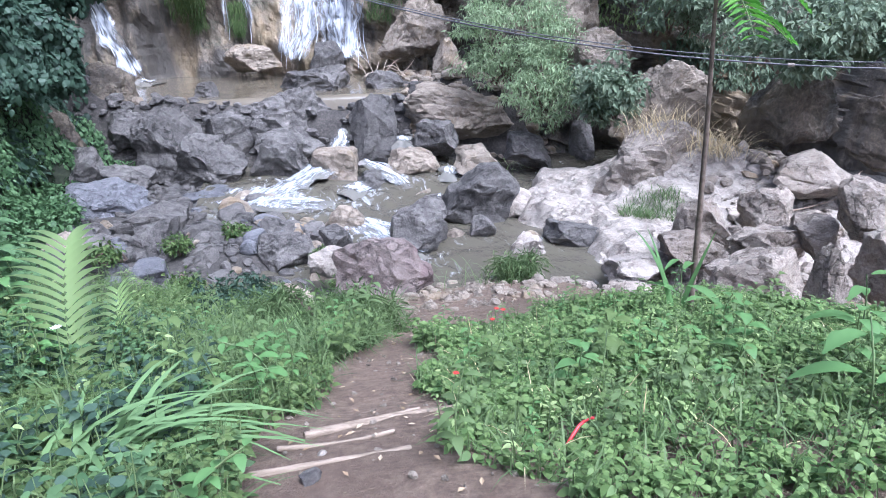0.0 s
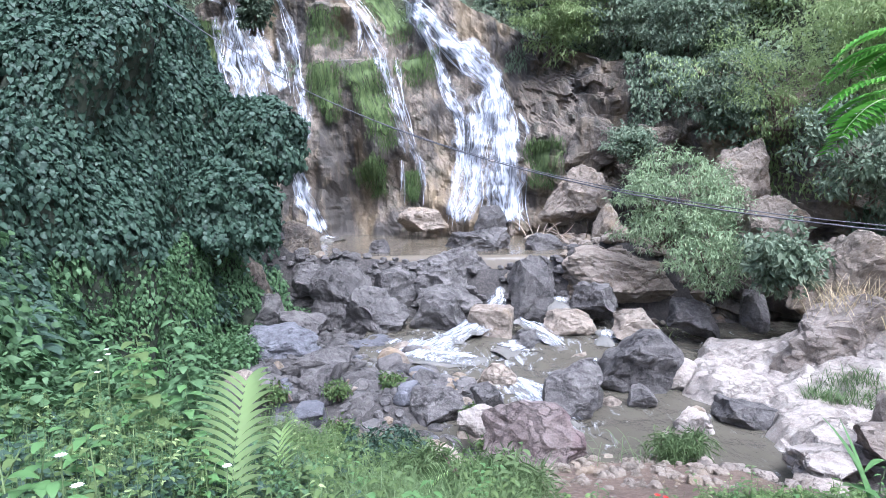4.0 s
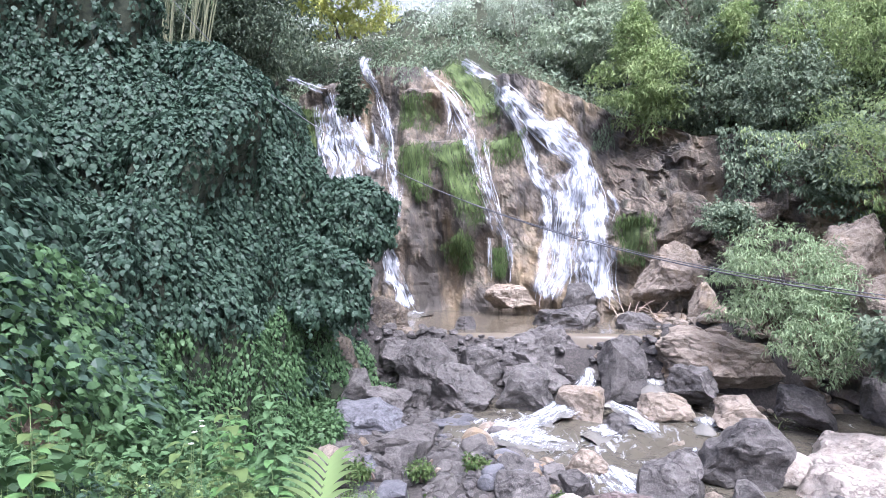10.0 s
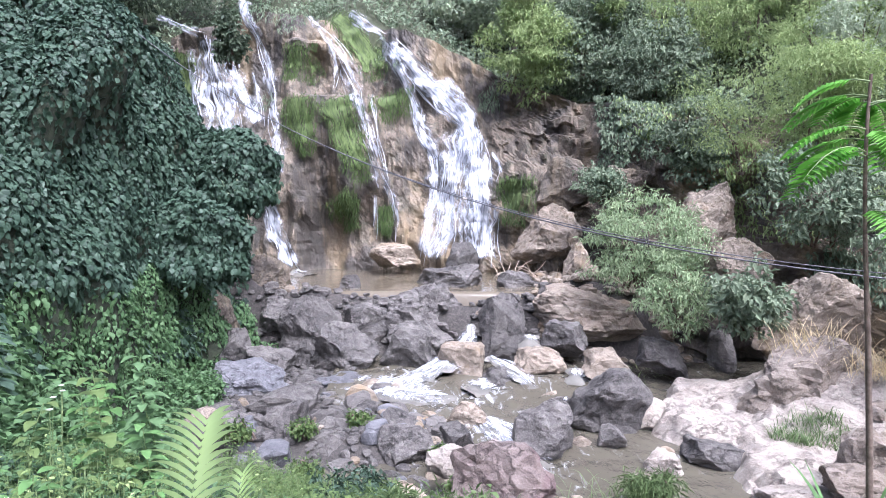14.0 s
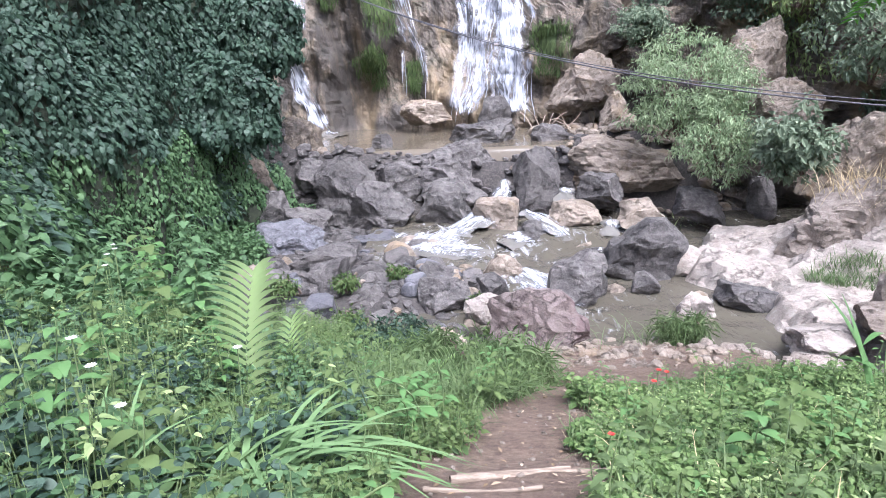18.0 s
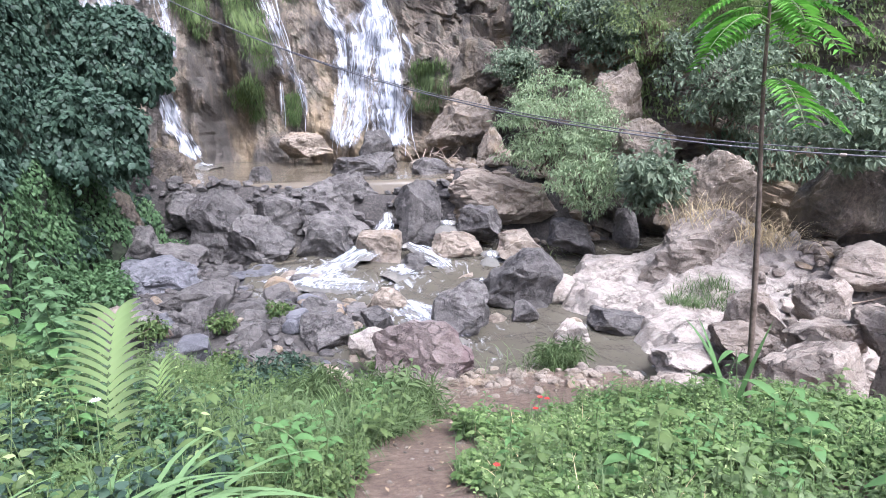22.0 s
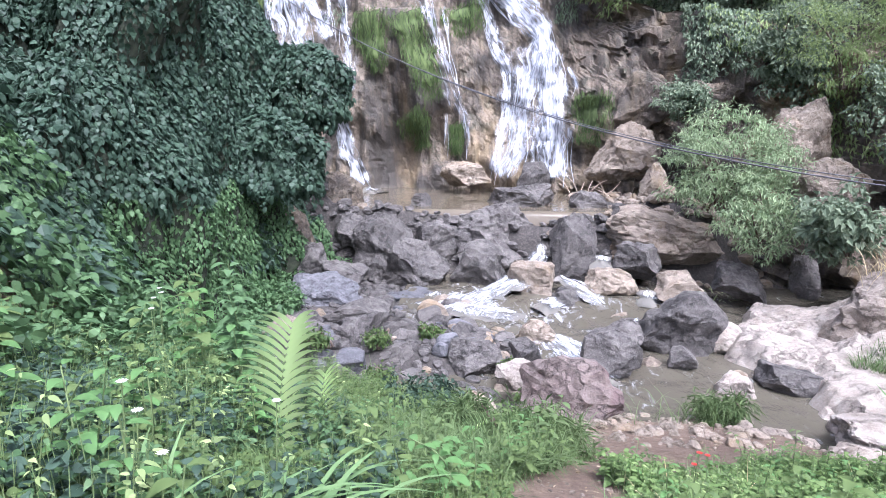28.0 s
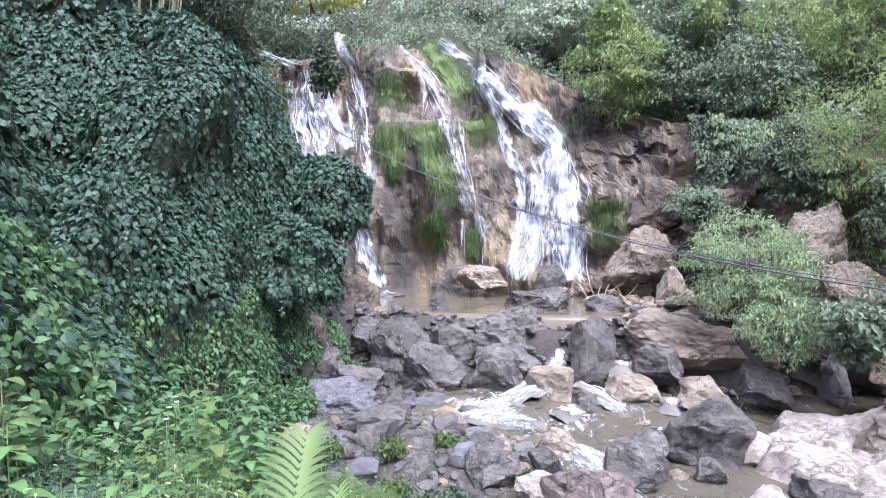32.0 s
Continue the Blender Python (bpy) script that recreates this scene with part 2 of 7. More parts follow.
# yellow green leaf with the sunlight on its tree put into the colour
L_SUNLIT = leaf_material("sunlit_yellow_leaf", [(0.3, 0.36, 0.08), (0.45, 0.49, 0.14), (0.58, 0.58, 0.22)], 0.55, 0.45)
L_LIME = leaf_material("lime_leaf", [(0.15, 0.22, 0.08), (0.265, 0.35, 0.14), (0.37, 0.45, 0.2)], 0.55, 0.4)
L_WEED = leaf_material("weed_leaf", [(0.035, 0.066, 0.024), (0.078, 0.126, 0.042), (0.132, 0.184, 0.065), (0.101, 0.148, 0.048)], 0.5, 0.3)
L_PATCH = leaf_material("patch_leaf", [(0.05, 0.095, 0.03), (0.11, 0.18, 0.055), (0.19, 0.27, 0.095), (0.14, 0.21, 0.07)], 0.5, 0.3)
L_GRASS = leaf_material("grass_blade", [(0.053, 0.088, 0.032), (0.099, 0.152, 0.056), (0.152, 0.208, 0.088)], 0.55, 0.3)
L_FERN = leaf_material("fern_leaf", [(0.3, 0.44, 0.16), (0.43, 0.58, 0.24), (0.54, 0.67, 0.34)], 0.5, 0.35)
L_LILY = leaf_material("strap_leaf", [(0.075, 0.14, 0.045), (0.135, 0.225, 0.085), (0.2, 0.3, 0.14)], 0.4, 0.25)
L_BAMBOO = leaf_material("bamboo_leaf", [(0.13, 0.185, 0.1), (0.245, 0.33, 0.175), (0.37, 0.45, 0.26)], 0.55, 0.35)
L_SAP = leaf_material("sapling_leaf", [(0.055, 0.187, 0.016), (0.101, 0.281, 0.031), (0.156, 0.351, 0.055)], 0.5, 0.45)
L_BROAD = leaf_material("broad_leaf", [(0.064, 0.143, 0.044), (0.100, 0.200, 0.061), (0.143, 0.243, 0.095)], 0.4, 0.3)
L_DRY = leaf_material("dry_grass", [(0.36, 0.28, 0.14), (0.55, 0.45, 0.25), (0.68, 0.58, 0.38)], 0.7, 0.3)


def ground_material():
    mat, nt, b = nodes_of("soil")
    n1, n2, n3 = tex(nt, 0.9, 6, 0.6), tex(nt, 14, 9, 0.75), tex(nt, 60, 4, 0.7)
    col = ramp(nt, n2.outputs[0], [(0.3, (0.085, 0.058, 0.038)), (0.5, (0.175, 0.124, 0.086)), (0.72, (0.3, 0.23, 0.165))])
    col = mix(nt, ramp(nt, n1.outputs[0], [(0.4, (0, 0, 0)), (0.62, (0.6, 0.6, 0.6))]), col, (0.12, 0.082, 0.056))
    # gravel in the stream bed, darker greenish soil higher up
    geo = nt.nodes.new("ShaderNodeNewGeometry")
    sep = nt.nodes.new("ShaderNodeSeparateXYZ")
    nt.links.new(geo.outputs["Position"], sep.inputs[0])

    def mask(axis_out, lo, hi):
        m = nt.nodes.new("ShaderNodeMapRange")
        m.inputs["From Min"].default_value, m.inputs["From Max"].default_value = lo, hi
        nt.links.new(sep.outputs[axis_out], m.inputs["Value"])
        return m.outputs[0]

    # gravel toned dark, so boulder gaps carry their shade in its colour
    gravel = ramp(nt, n2.outputs[0], [(0.3, (0.024, 0.022, 0.02)), (0.5, (0.055, 0.05, 0.044)), (0.72, (0.13, 0.115, 0.1))])
    col = mix(nt, mask("Y", 9.2, 10.4), col, gravel)
    upper_soil = ramp(nt, n2.outputs[0], [(0.35, (0.022, 0.026, 0.012)), (0.65, (0.06, 0.07, 0.03))])
    col = mix(nt, mask("Z", 3.6, 4.6), col, upper_soil)
    nt.links.new(col, b.inputs["Base Color"])
    b.inputs["Roughness"].default_value = 0.9
    bump(nt, b, mix(nt, 0.4, n2.outputs[0], n3.outputs[0]), 1.0, 0.06)
    return mat


def water_material(name, deep, rough, ripple, strength):
    mat, nt, b = nodes_of(name)
    n = tex(nt, ripple, 3, 0.55, stretch=(1, 0.6, 1), distort=0.6)
    p = tex(nt, 0.5, 3, 0.5)
    nt.links.new(mix(nt, p.outputs[0], deep, tuple(c * 1.5 for c in deep)), b.inputs["Base Color"])
    b.inputs["Roughness"].default_value, b.inputs["IOR"].default_value = rough, 1.33
    bump(nt, b, n.outputs[0], strength, 0.05)
    return mat


def foam_material(name, across, along, full, body, soft=0.12, low=(0.44, 0.47, 0.5), high=(0.56, 0.58, 0.6), rough=0.45):
    """White water: streaks along the flow that thin out towards the sides."""
    mat, nt, b = nodes_of(name)
    at = nt.nodes.new("ShaderNodeAttribute")
    at.attribute_name = "flow"
    sep = nt.nodes.new("ShaderNodeSeparateXYZ")
    nt.links.new(at.outputs["Vector"], sep.inputs[0])
    comb = nt.nodes.new("ShaderNodeCombineXYZ")
    nt.links.new(sep.outputs[0], comb.inputs[0])
    nt.links.new(sep.outputs[1], comb.inputs[1])

    def streak(k, detail):
        m = nt.nodes.new("ShaderNodeMapping")
        m.inputs["Scale"].default_value = (across * k, along * k, 1)
        nt.links.new(comb.outputs[0], m.inputs[0])
        n = nt.nodes.new("ShaderNodeTexNoise")
        n.inputs["Scale"].default_value, n.inputs["Detail"].default_value, n.inputs["Distortion"].default_value = 1.0, detail, 0.7
        nt.links.new(m.outputs[0], n.inputs["Vector"])
        return n.outputs[0]

    s1, s2 = streak(1.0, 4), streak(2.6, 5)
    h = mix(nt, 0.42, s1, s2)
    m = nt.nodes.new("ShaderNodeMath")
    m.operation = "MULTIPLY_ADD"
    nt.links.new(sep.outputs[2], m.inputs[0])
    m.inputs[1].default_value = body
    nt.links.new(h, m.inputs[2])
    a = nt.nodes.new("ShaderNodeMapRange")
    a.inputs["From Min"].default_value, a.inputs["From Max"].default_value = full - soft, full + soft
    nt.links.new(m.outputs[0], a.inputs["Value"])
    nt.links.new(a.outputs[0], b.inputs["Alpha"])
    nt.links.new(ramp(nt, s2, [(0.35, low), (0.65, high)]), b.inputs["Base Color"])
    b.inputs["Roughness"].default_value = rough
    bump(nt, b, h, 0.2, 0.05)
    return mat


def stream_material(name, deep):
    """Murky running water, broken into white where it tumbles."""
    mat, nt, b = nodes_of(name)
    at = nt.nodes.new("ShaderNodeAttribute")
    at.attribute_name = "flow"
    sep = nt.nodes.new("ShaderNodeSeparateXYZ")
    nt.links.new(at.outputs["Vector"], sep.inputs[0])
    n = tex(nt, 3.2, 7, 0.62, stretch=(1.5, 0.6, 1), distort=0.9)
    m = nt.nodes.new("ShaderNodeMath")
    m.operation = "MULTIPLY_ADD"
    nt.links.new(sep.outputs[2], m.inputs[0])
    m.inputs[1].default_value = 0.12
    nt.links.new(n.outputs[0], m.inputs[2])
    foam = ramp(nt, m.outputs[0], [(0.6, (0, 0, 0)), (0.82, (0.85, 0.85, 0.85))])
    p = tex(nt, 0.7, 4, 0.5)
    nt.links.new(mix(nt, foam, mix(nt, p.outputs[0], deep, tuple(c * 1.6 for c in deep)), (0.42, 0.44, 0.46)), b.inputs["Base Color"])
    nt.links.new(ramp(nt, foam, [(0.0, (0.06, 0.06, 0.06)), (0.6, (0.5, 0.5, 0.5))]), b.inputs["Roughness"])
    b.inputs["IOR"].default_value = 1.33
    w = tex(nt, 6, 4, 0.6, stretch=(1, 0.6, 1), distort=0.8)
    bump(nt, b, mix(nt, 0.35, w.outputs[0], n.outputs[0]), 0.55, 0.07)
    return mat


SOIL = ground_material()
WATER = water_material("brown_water", (0.1, 0.085, 0.06), 0.05, 5, 0.3)
STREAM = stream_material("stream_water", (0.068, 0.062, 0.046))
RAPID = water_material("grey_water", (0.12, 0.115, 0.1), 0.12, 7, 0.8)
# the low tone paints bluish shadow into the streaks of the falls
FALL = foam_material("falling_water", 4.5, 0.85, 0.68, 0.19, 0.13, (0.28, 0.31, 0.36), (0.6, 0.62, 0.65))
THREAD = plain_material("water_thread", (0.42, 0.45, 0.48), (0.52, 0.54, 0.56), 3, 0.5, 0.1)
MOSS = foam_material("moss", 4.0, 0.5, 0.56, 0.16, 0.06, (0.04, 0.06, 0.02), (0.105, 0.145, 0.045), 0.95)
FOAM = foam_material("foam", 5.5, 1.5, 0.655, 0.15, 0.12, (0.34, 0.37, 0.4), (0.56, 0.58, 0.6))

# ---- the lie of the land ----
STREAM_Z, POOL_Z = 0.35, 2.3


def left_edge(y):
    """The foot of the hill to the left of the stream."""
    return np.interp(y, [-6, 2, 5, 8, 12, 16, 19.5, 22, 26, 32], [-3.2, -3.6, -4.3, -5.2, -6.0, -5.8, -5.3, -6.2, -9.0, -12])


def cliff_line(x):
    """The foot of the rock wall behind the pool and along the right side."""
    return np.interp(x, [-12, 3, 6, 9, 11.5, 14, 16.5, 18], [26, 25.6, 24, 20.8, 17.5, 15, 11, 2])


def cliff_top(x):
    return np.interp(x, [-12, -8, -3, 0.5, 3, 6, 10, 18], [12.2, 13.4, 13.4, 12.0, 10.6, 9.2, 8.0, 7.0])


def cliff_lean(x):
    return np.interp(x, [-12, 0, 6, 18], [3.2, 3.0, 2.2, 1.6])


def ground_z(x, y):
    x, y = np.asarray(x, float), np.asarray(y, float)
    p = np.stack([x, y, 0 * x], -1).reshape(-1, 3)
    bumps = fbm(p * 0.55, 4, 5).reshape(x.shape)
    fine = fbm(p * 2.2, 3, 9).reshape(x.shape)
    bank = 3.4 - 0.372 * np.clip(y - 1.4, 0, 30) + 0.2 * np.clip(-1.2 - x, 0, 4) + 0.05 * fine
    bank = bank - 0.5 * np.clip(x - 3.8, 0, 8)
    valley = 0.1 + 0.16 * bumps + 0.06 * fine
    valley = valley + 0.35 * step(1.0, -4.0, x) * step(9, 12, y) + 0.35 * step(5.2, 8, x) * step(18, 12, y)
    valley = valley + 0.42 * np.exp(-((x + 0.9) / 2.0) ** 2 - ((y - 12.3) / 1.25) ** 2)
    up = step(18.0, 19.3, y) * step(8.5, 5.5, x)
    lip = np.exp(-((y - 19.15) / 0.42) ** 2) * step(8.5, 5.5, x)
    valley = valley + up * (1.55 + 0.8 * step(2, 4.5, x)) + 0.42 * lip
    z = np.maximum(bank, valley)
    s = left_edge(y) - x
    slope = np.interp(y, [2, 8, 14, 19.5, 24], [0.75, 1.4, 1.7, 2.3, 1.6])
    reach = np.interp(y, [2, 12, 19.5, 24], [5.2, 5.2, 2.9, 3.0])
    rise = np.clip(s, 0, reach) * slope + np.clip(s - reach, 0, 60) * 0.42
    z = z + np.where(s > 0, rise + 0.35 * bumps * step(0, 1.5, s), 0)
    q = y - cliff_line(x) - cliff_lean(x) - 0.4
    behind = cliff_top(x) - 0.5 + 0.62 * np.clip(q, 0, 90) + 1.2 * bumps * step(0, 6, q)
    behind = np.minimum(behind, 23 + 1.1 * np.clip(x + 8, 0, 60) + 0.8 * np.clip(-22 - x, 0, 60) + 0.6 * bumps)
    z = np.where(q > 0, np.maximum(behind, np.where(x < -9, z, 0)), z)
    side = np.clip(x - 17.6, 0, 60)
    z = np.where((side > 0) & (q <= 0), np.maximum(z, 7 + 0.6 * side), z)
    return z


def axis(lo, a, b, hi, fine, n):
    """Even steps between a and b, growing outside."""
    k = np.linspace(0, 1, n)[1:] ** 2.2
    return np.concatenate([(a + (lo - a) * k)[::-1], np.arange(a, b, fine), b + (hi - b) * k])


gx = axis(-700, -15, 19, 700, 0.24, 34)
gy = axis(-700, -2, 31, 900, 0.24, 34)
X, Y = np.meshgrid(gx, gy, indexing="ij")
Z = ground_z(X, Y)
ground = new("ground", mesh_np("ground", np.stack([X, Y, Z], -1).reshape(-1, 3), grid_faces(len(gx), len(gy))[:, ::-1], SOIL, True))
tagged(ground, "bare brown soil with trodden path, banks and hillsides", "ground", kind="structure")

# far hillside behind the ridge, its mist put into the pale colour
HAZY = plain_material("far_hillside_haze", (0.15, 0.168, 0.155), (0.23, 0.25, 0.235), 0.09, 0.95, 0.1)
ba, bh = np.linspace(-60, 40, 120), np.linspace(0, 1, 40)
BA, BH = np.meshgrid(np.radians(ba), bh, indexing="ij")
q = np.stack([BA * 14, BH * 4, 0 * BA], -1).reshape(-1, 3)
far = 240 + 90 * BH + 8 * fbm(q, 4, 61).reshape(BA.shape)
# ridge raised so that the pale hill stands in for white sky
top = far * np.tan(np.radians(np.interp(np.degrees(BA), [-60, -32, -25, -17, -8, 40], [33, 32, 31, 29, 30, 32])))
hz = 5 + BH * top * (1 + 0.05 * fbm(q * (3, 0, 0), 4, 62).reshape(BA.shape))
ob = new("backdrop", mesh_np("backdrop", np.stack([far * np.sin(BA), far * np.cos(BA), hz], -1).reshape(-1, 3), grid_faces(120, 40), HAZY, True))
tagged(ob, "far wooded hillside with its mist put into the pale colour", "hillside", kind="structure")

# the rock wall, as a sheet that leans back
BULGES = [(-2.9, 7.4, 1.3, 1.5, 2.6), (-4.2, 5.0, -0.9, 0.6, 3.0), (-5.6, 6.5, 0.8, 1.0, 4.0), (0.3, 6.0, 0.5, 1.1, 3.0), (-1.0, 3.5, 0.5, 1.5, 1.0),
          (-1.0, 11.0, 0.7, 1.4, 1.6), (4.5, 5.0, 0.9, 1.5, 2.5), (7.5, 4.0, 0.9, 1.2, 2.0), (6.5, 8.0, 0.7, 1.4, 1.2), (-4.8, 12.2, 0.9, 1.0, 1.0)]


def cliff_y(x, z):
    """Where the face of the rock wall stands at x and height z."""
    x, z = np.asarray(x, float), np.asarray(z, float)
    top = cliff_top(x)
    v = np.clip((z - 1.5) / (top - 1.5), 0, 1.3)
    y = cliff_line(x) + cliff_lean(x) * v ** 1.25
    p = np.stack([x * 0.55, 0 * x, z * 0.3], -1).reshape(-1, 3)
    y = y - 0.75 * fbm(p, 3, 21).reshape(x.shape)
    p = np.stack([x * 1.8, 0 * x, z * 0.8], -1).reshape(-1, 3)
    y = y - np.interp(x, [2, 7], [0.28, 0.5]) * np.abs(fbm(p, 4, 33)).reshape(x.shape)
    p = np.stack([x * 0.9, 0 * x, z * 1.1], -1).reshape(-1, 3)
    y = y - np.interp(x, [2, 5], [0.13, 0.7]) * (np.round(fbm(p, 3, 35) * 2.5) / 2.5).reshape(x.shape)
    p = np.stack([x * 2.6, 0 * x, z * 0.22], -1).reshape(-1, 3)
    y = y - np.interp(x, [1, 4], [0.22, 0.05]) * (1 - np.abs(fbm(p, 3, 37))).reshape(x.shape)
    y = y + 1.0 * step(9.45, 9.75, z) * step(-5.7, -5.1, x) * step(-1.6, -2.3, x) + 0.6 * step(11.9, 12.2, z) * step(-6.6, -6.0, x) * step(-3.6, -4.4, x)
    for bx, bz, amp, sx, sz in BULGES:
        y = y - amp * np.exp(-((x - bx) / sx) ** 2 - ((z - bz) / sz) ** 2)
    return y


cx, cv = np.arange(-11.5, 18.0, 0.1), np.linspace(-0.3, 1.12, 140)
CX, CV = np.meshgrid(cx, cv, indexing="ij")
CZ = 1.5 + CV * (cliff_top(CX) - 1.5)
CY = cliff_y(CX, CZ)
CZ = np.where(CV > 1, 1.5 + (cliff_top(CX) - 1.5) * (1 + 0.15 * (CV - 1)), CZ)
CY = np.where(CV > 1, CY + 14 * (CV - 1), CY)
wall = new("rock_wall", mesh_np("rock_wall", np.stack([CX, CY, CZ], -1).reshape(-1, 3), grid_faces(len(cx), len(cv))[:, ::-1], CLIFF, False))
tagged(wall, "steep brown wet limestone wall behind the pool", "cliff", kind="structure")


def sheet(name, x0, x1, y0, y1, z, mat, label, amp=0.02, fine=0.12):
    ax, ay = np.arange(x0, x1, fine), np.arange(y0, y1, fine)
    A, B = np.meshgrid(ax, ay, indexing="ij")
    H = z + amp * fbm(np.stack([A * 1.6, B * 1.2, 0 * A], -1).reshape(-1, 3), 3, 3).reshape(A.shape)
    H = H - 1.3 * step(y0 + 0.3, y0, B)
    ob = new(name, mesh_np(name, np.stack([A, B, H], -1).reshape(-1, 3), grid_faces(len(ax), len(ay))[:, ::-1], mat, True))
    return tagged(ob, label, "water", kind="structure")


sheet("water_pool", -7.5, 6, 19.3, 26.5, POOL_Z, WATER, "still brown plunge pool below the falls", 0.012)
# broken water: place and half width of each tumbling reach
WHITE = [(-0.64, 16.34, 1.10), (0.02, 17.45, 0.98), (0.90, 15.14, 0.76), (1.55, 14.92, 0.76), (2.85, 15.84, 0.63), (3.90, 16.34, 0.56), (1.19, 12.55, 0.71), (1.73, 11.96, 0.68), (0.95, 13.31, 0.60), (1.48, 12.60, 0.71), (1.92, 11.61, 0.66), (2.22, 10.93, 0.50), (0.33, 14.29, 0.64), (-1.90, 14.70, 0.66), (2.62, 10.40, 0.36), (2.90, 14.29, 0.49)]


def white(x, y):
    """How broken the stream is at x, y."""
    m = 0 * x
    for wx, wy, r in WHITE:
        m = np.maximum(m, np.exp(-((x - wx) ** 2 + (y - wy) ** 2) / (0.8 * r) ** 2))
    return m


ax, ay = np.arange(-2.5, 16, 0.075), np.arange(8.6, 18.6, 0.075)
A, B = np.meshgrid(ax, ay, indexing="ij")
p = np.stack([A, B, 0 * A], -1).reshape(-1, 3)
rough_water = white(A, B)
H = STREAM_Z + (0.02 + 0.07 * rough_water) * fbm(p * (3.0, 2.2, 1), 4, 3).reshape(A.shape)
H = H + 0.22 * step(14.2, 16.6, B) * step(5, 4, A)
flow = np.stack([A, B, rough_water], -1).reshape(-1, 3)
ob = new("water_stream", mesh_np("water_stream", np.stack([A, B, H], -1).reshape(-1, 3), grid_faces(len(ax), len(ay))[:, ::-1], STREAM, True, flow))
tagged(ob, "shallow murky stream with white broken reaches between boulders", "water", kind="structure")


# the limestone shelf on the far bank: a low dome above a sheet that slopes into the stream
def shelf_z(x, y):
    p = np.stack([x, y, 0 * x], -1).reshape(-1, 3)
    n = fbm(p * 0.8, 4, 41).reshape(x.shape)
    edge = x - np.interp(y, [7.5, 9.0, 10.2, 11.2, 12.5, 14, 15.5, 17], [5.5, 5.0, 5.2, 4.95, 4.75, 5.2, 5.95, 7.75]) + 0.35 * n
    z = 0.05 + 0.62 * step(-0.25, 0.5, edge) + 0.07 * np.clip(edge, 0, 6)
    z = z + 1.25 * np.exp(-((x - 8.5) / 1.35) ** 2 - ((y - 12.9) / 1.5) ** 2) + 0.5 * np.exp(-((x - 9.6) / 1.2) ** 2 - ((y - 11.2) / 1.2) ** 2)
    z = z + 0.16 * n
    k = 0.13
    w = z / k + 0.6 * vnoise(p * 1.3, 6).reshape(x.shape)
    z = z + 0.55 * k * (np.floor(w) + step(0.25, 0.75, w - np.floor(w)) - w)
    z = z + 0.05 * fbm(p * 4, 4, 44).reshape(x.shape) - 0.09 * step(0.12, 0.0, np.abs(fbm(p * 0.9, 3, 47)).reshape(x.shape))
    gone = step(16.8, 15.2, y) * step(12.4, 11.0, x) * step(7.2, 8.6, y)
    return -0.5 + (z + 0.5) * gone


sx, sy = np.arange(4.2, 12.6, 0.07), np.arange(7.0, 17.0, 0.07)
SX, SY = np.meshgrid(sx, sy, indexing="ij")
shelf = new("limestone_shelf", mesh_np("limestone_shelf", np.stack([SX, SY, shelf_z(SX, SY)], -1).reshape(-1, 3), grid_faces(len(sx), len(sy))[:, ::-1], SHELF, False))
tagged(shelf, "pale pink limestone shelf and dome sloping into the stream", "rock", kind="structure")
land_z = ground_z


def bed_z(x, y):
    """The ground or, on the far bank, the shelf."""
    return np.maximum(land_z(x, y), np.where((x > 4.3) & (x < 12.5) & (y > 7.1) & (y < 16.9), shelf_z(x, y), -9))

# ---- boulders ----
ICO = bmesh.new()
bmesh.ops.create_icosphere(ICO, subdivisions=4, radius=1)
ICO_V = np.array([v.co[:] for v in ICO.verts])
ICO_F = np.array([[v.index for v in f.verts] for f in ICO.faces])
ICO.free()
ICO2 = bmesh.new()
bmesh.ops.create_icosphere(ICO2, subdivisions=2, radius=1)
ICO2_V = np.array([v.co[:] for v in ICO2.verts])
ICO2_F = np.array([[v.index for v in f.verts] for f in ICO2.faces])
ICO2.free()


def rock_shape(seed, verts, planes=9, rough=0.16):
    """A unit rock: a rounded block cut by random planes, then worn by noise; it stands broad on its foot."""
    rng = np.random.default_rng(seed)
    k = rng.uniform(2.3, 3.4)
    p = verts / (np.abs(verts) ** k).sum(1)[:, None] ** (1 / k)
    for _ in range(planes):
        n = rng.normal(size=3) * (1, 1, 0.8) + (0, 0, 0.15)
        n /= np.linalg.norm(n)
        d = rng.uniform(0.58, 0.98)
        over = np.clip(p @ n - d, 0, None)
        p = p - over[:, None] * n
    q = p * 1.5 + rng.uniform(-50, 50, 3)
    ridge = 1 - np.abs(fbm(q * 1.3, 4, seed))
    p = p * (1 + 0.6 * rough * fbm(q * 0.8, 3, seed + 3) + rough * 0.9 * (ridge - 0.7))[:, None]
    cut = np.round(fbm(q * 0.9, 2, seed + 9) * 3) / 3
    p = p * (1 + 0.09 * cut)[:, None]
    tilt = rng.normal(0, 0.35, 3) + (0, 0, 1)
    vein = (p @ tilt) * 6 + 2.2 * fbm(q * 1.1, 3, seed + 5)
    p = p * (1 + 0.028 * (1 - 2 * np.abs(vein - np.round(vein))))[:, None]
    p = p + 0.035 * np.stack([fbm(q * 4, 3, 1), fbm(q * 4, 3, 2), fbm(q * 4, 3, 3)], -1)
    p[:, :2] *= (1 + 0.22 * step(0.1, -0.9, p[:, 2]))[:, None]
    lo, hi = p.min(0), p.max(0)
    return (p - (lo + hi) / 2) / ((hi - lo) / 2)


ICO5 = bmesh.new()
bmesh.ops.create_icosphere(ICO5, subdivisions=5, radius=1)
ICO5_V = np.array([v.co[:] for v in ICO5.verts])
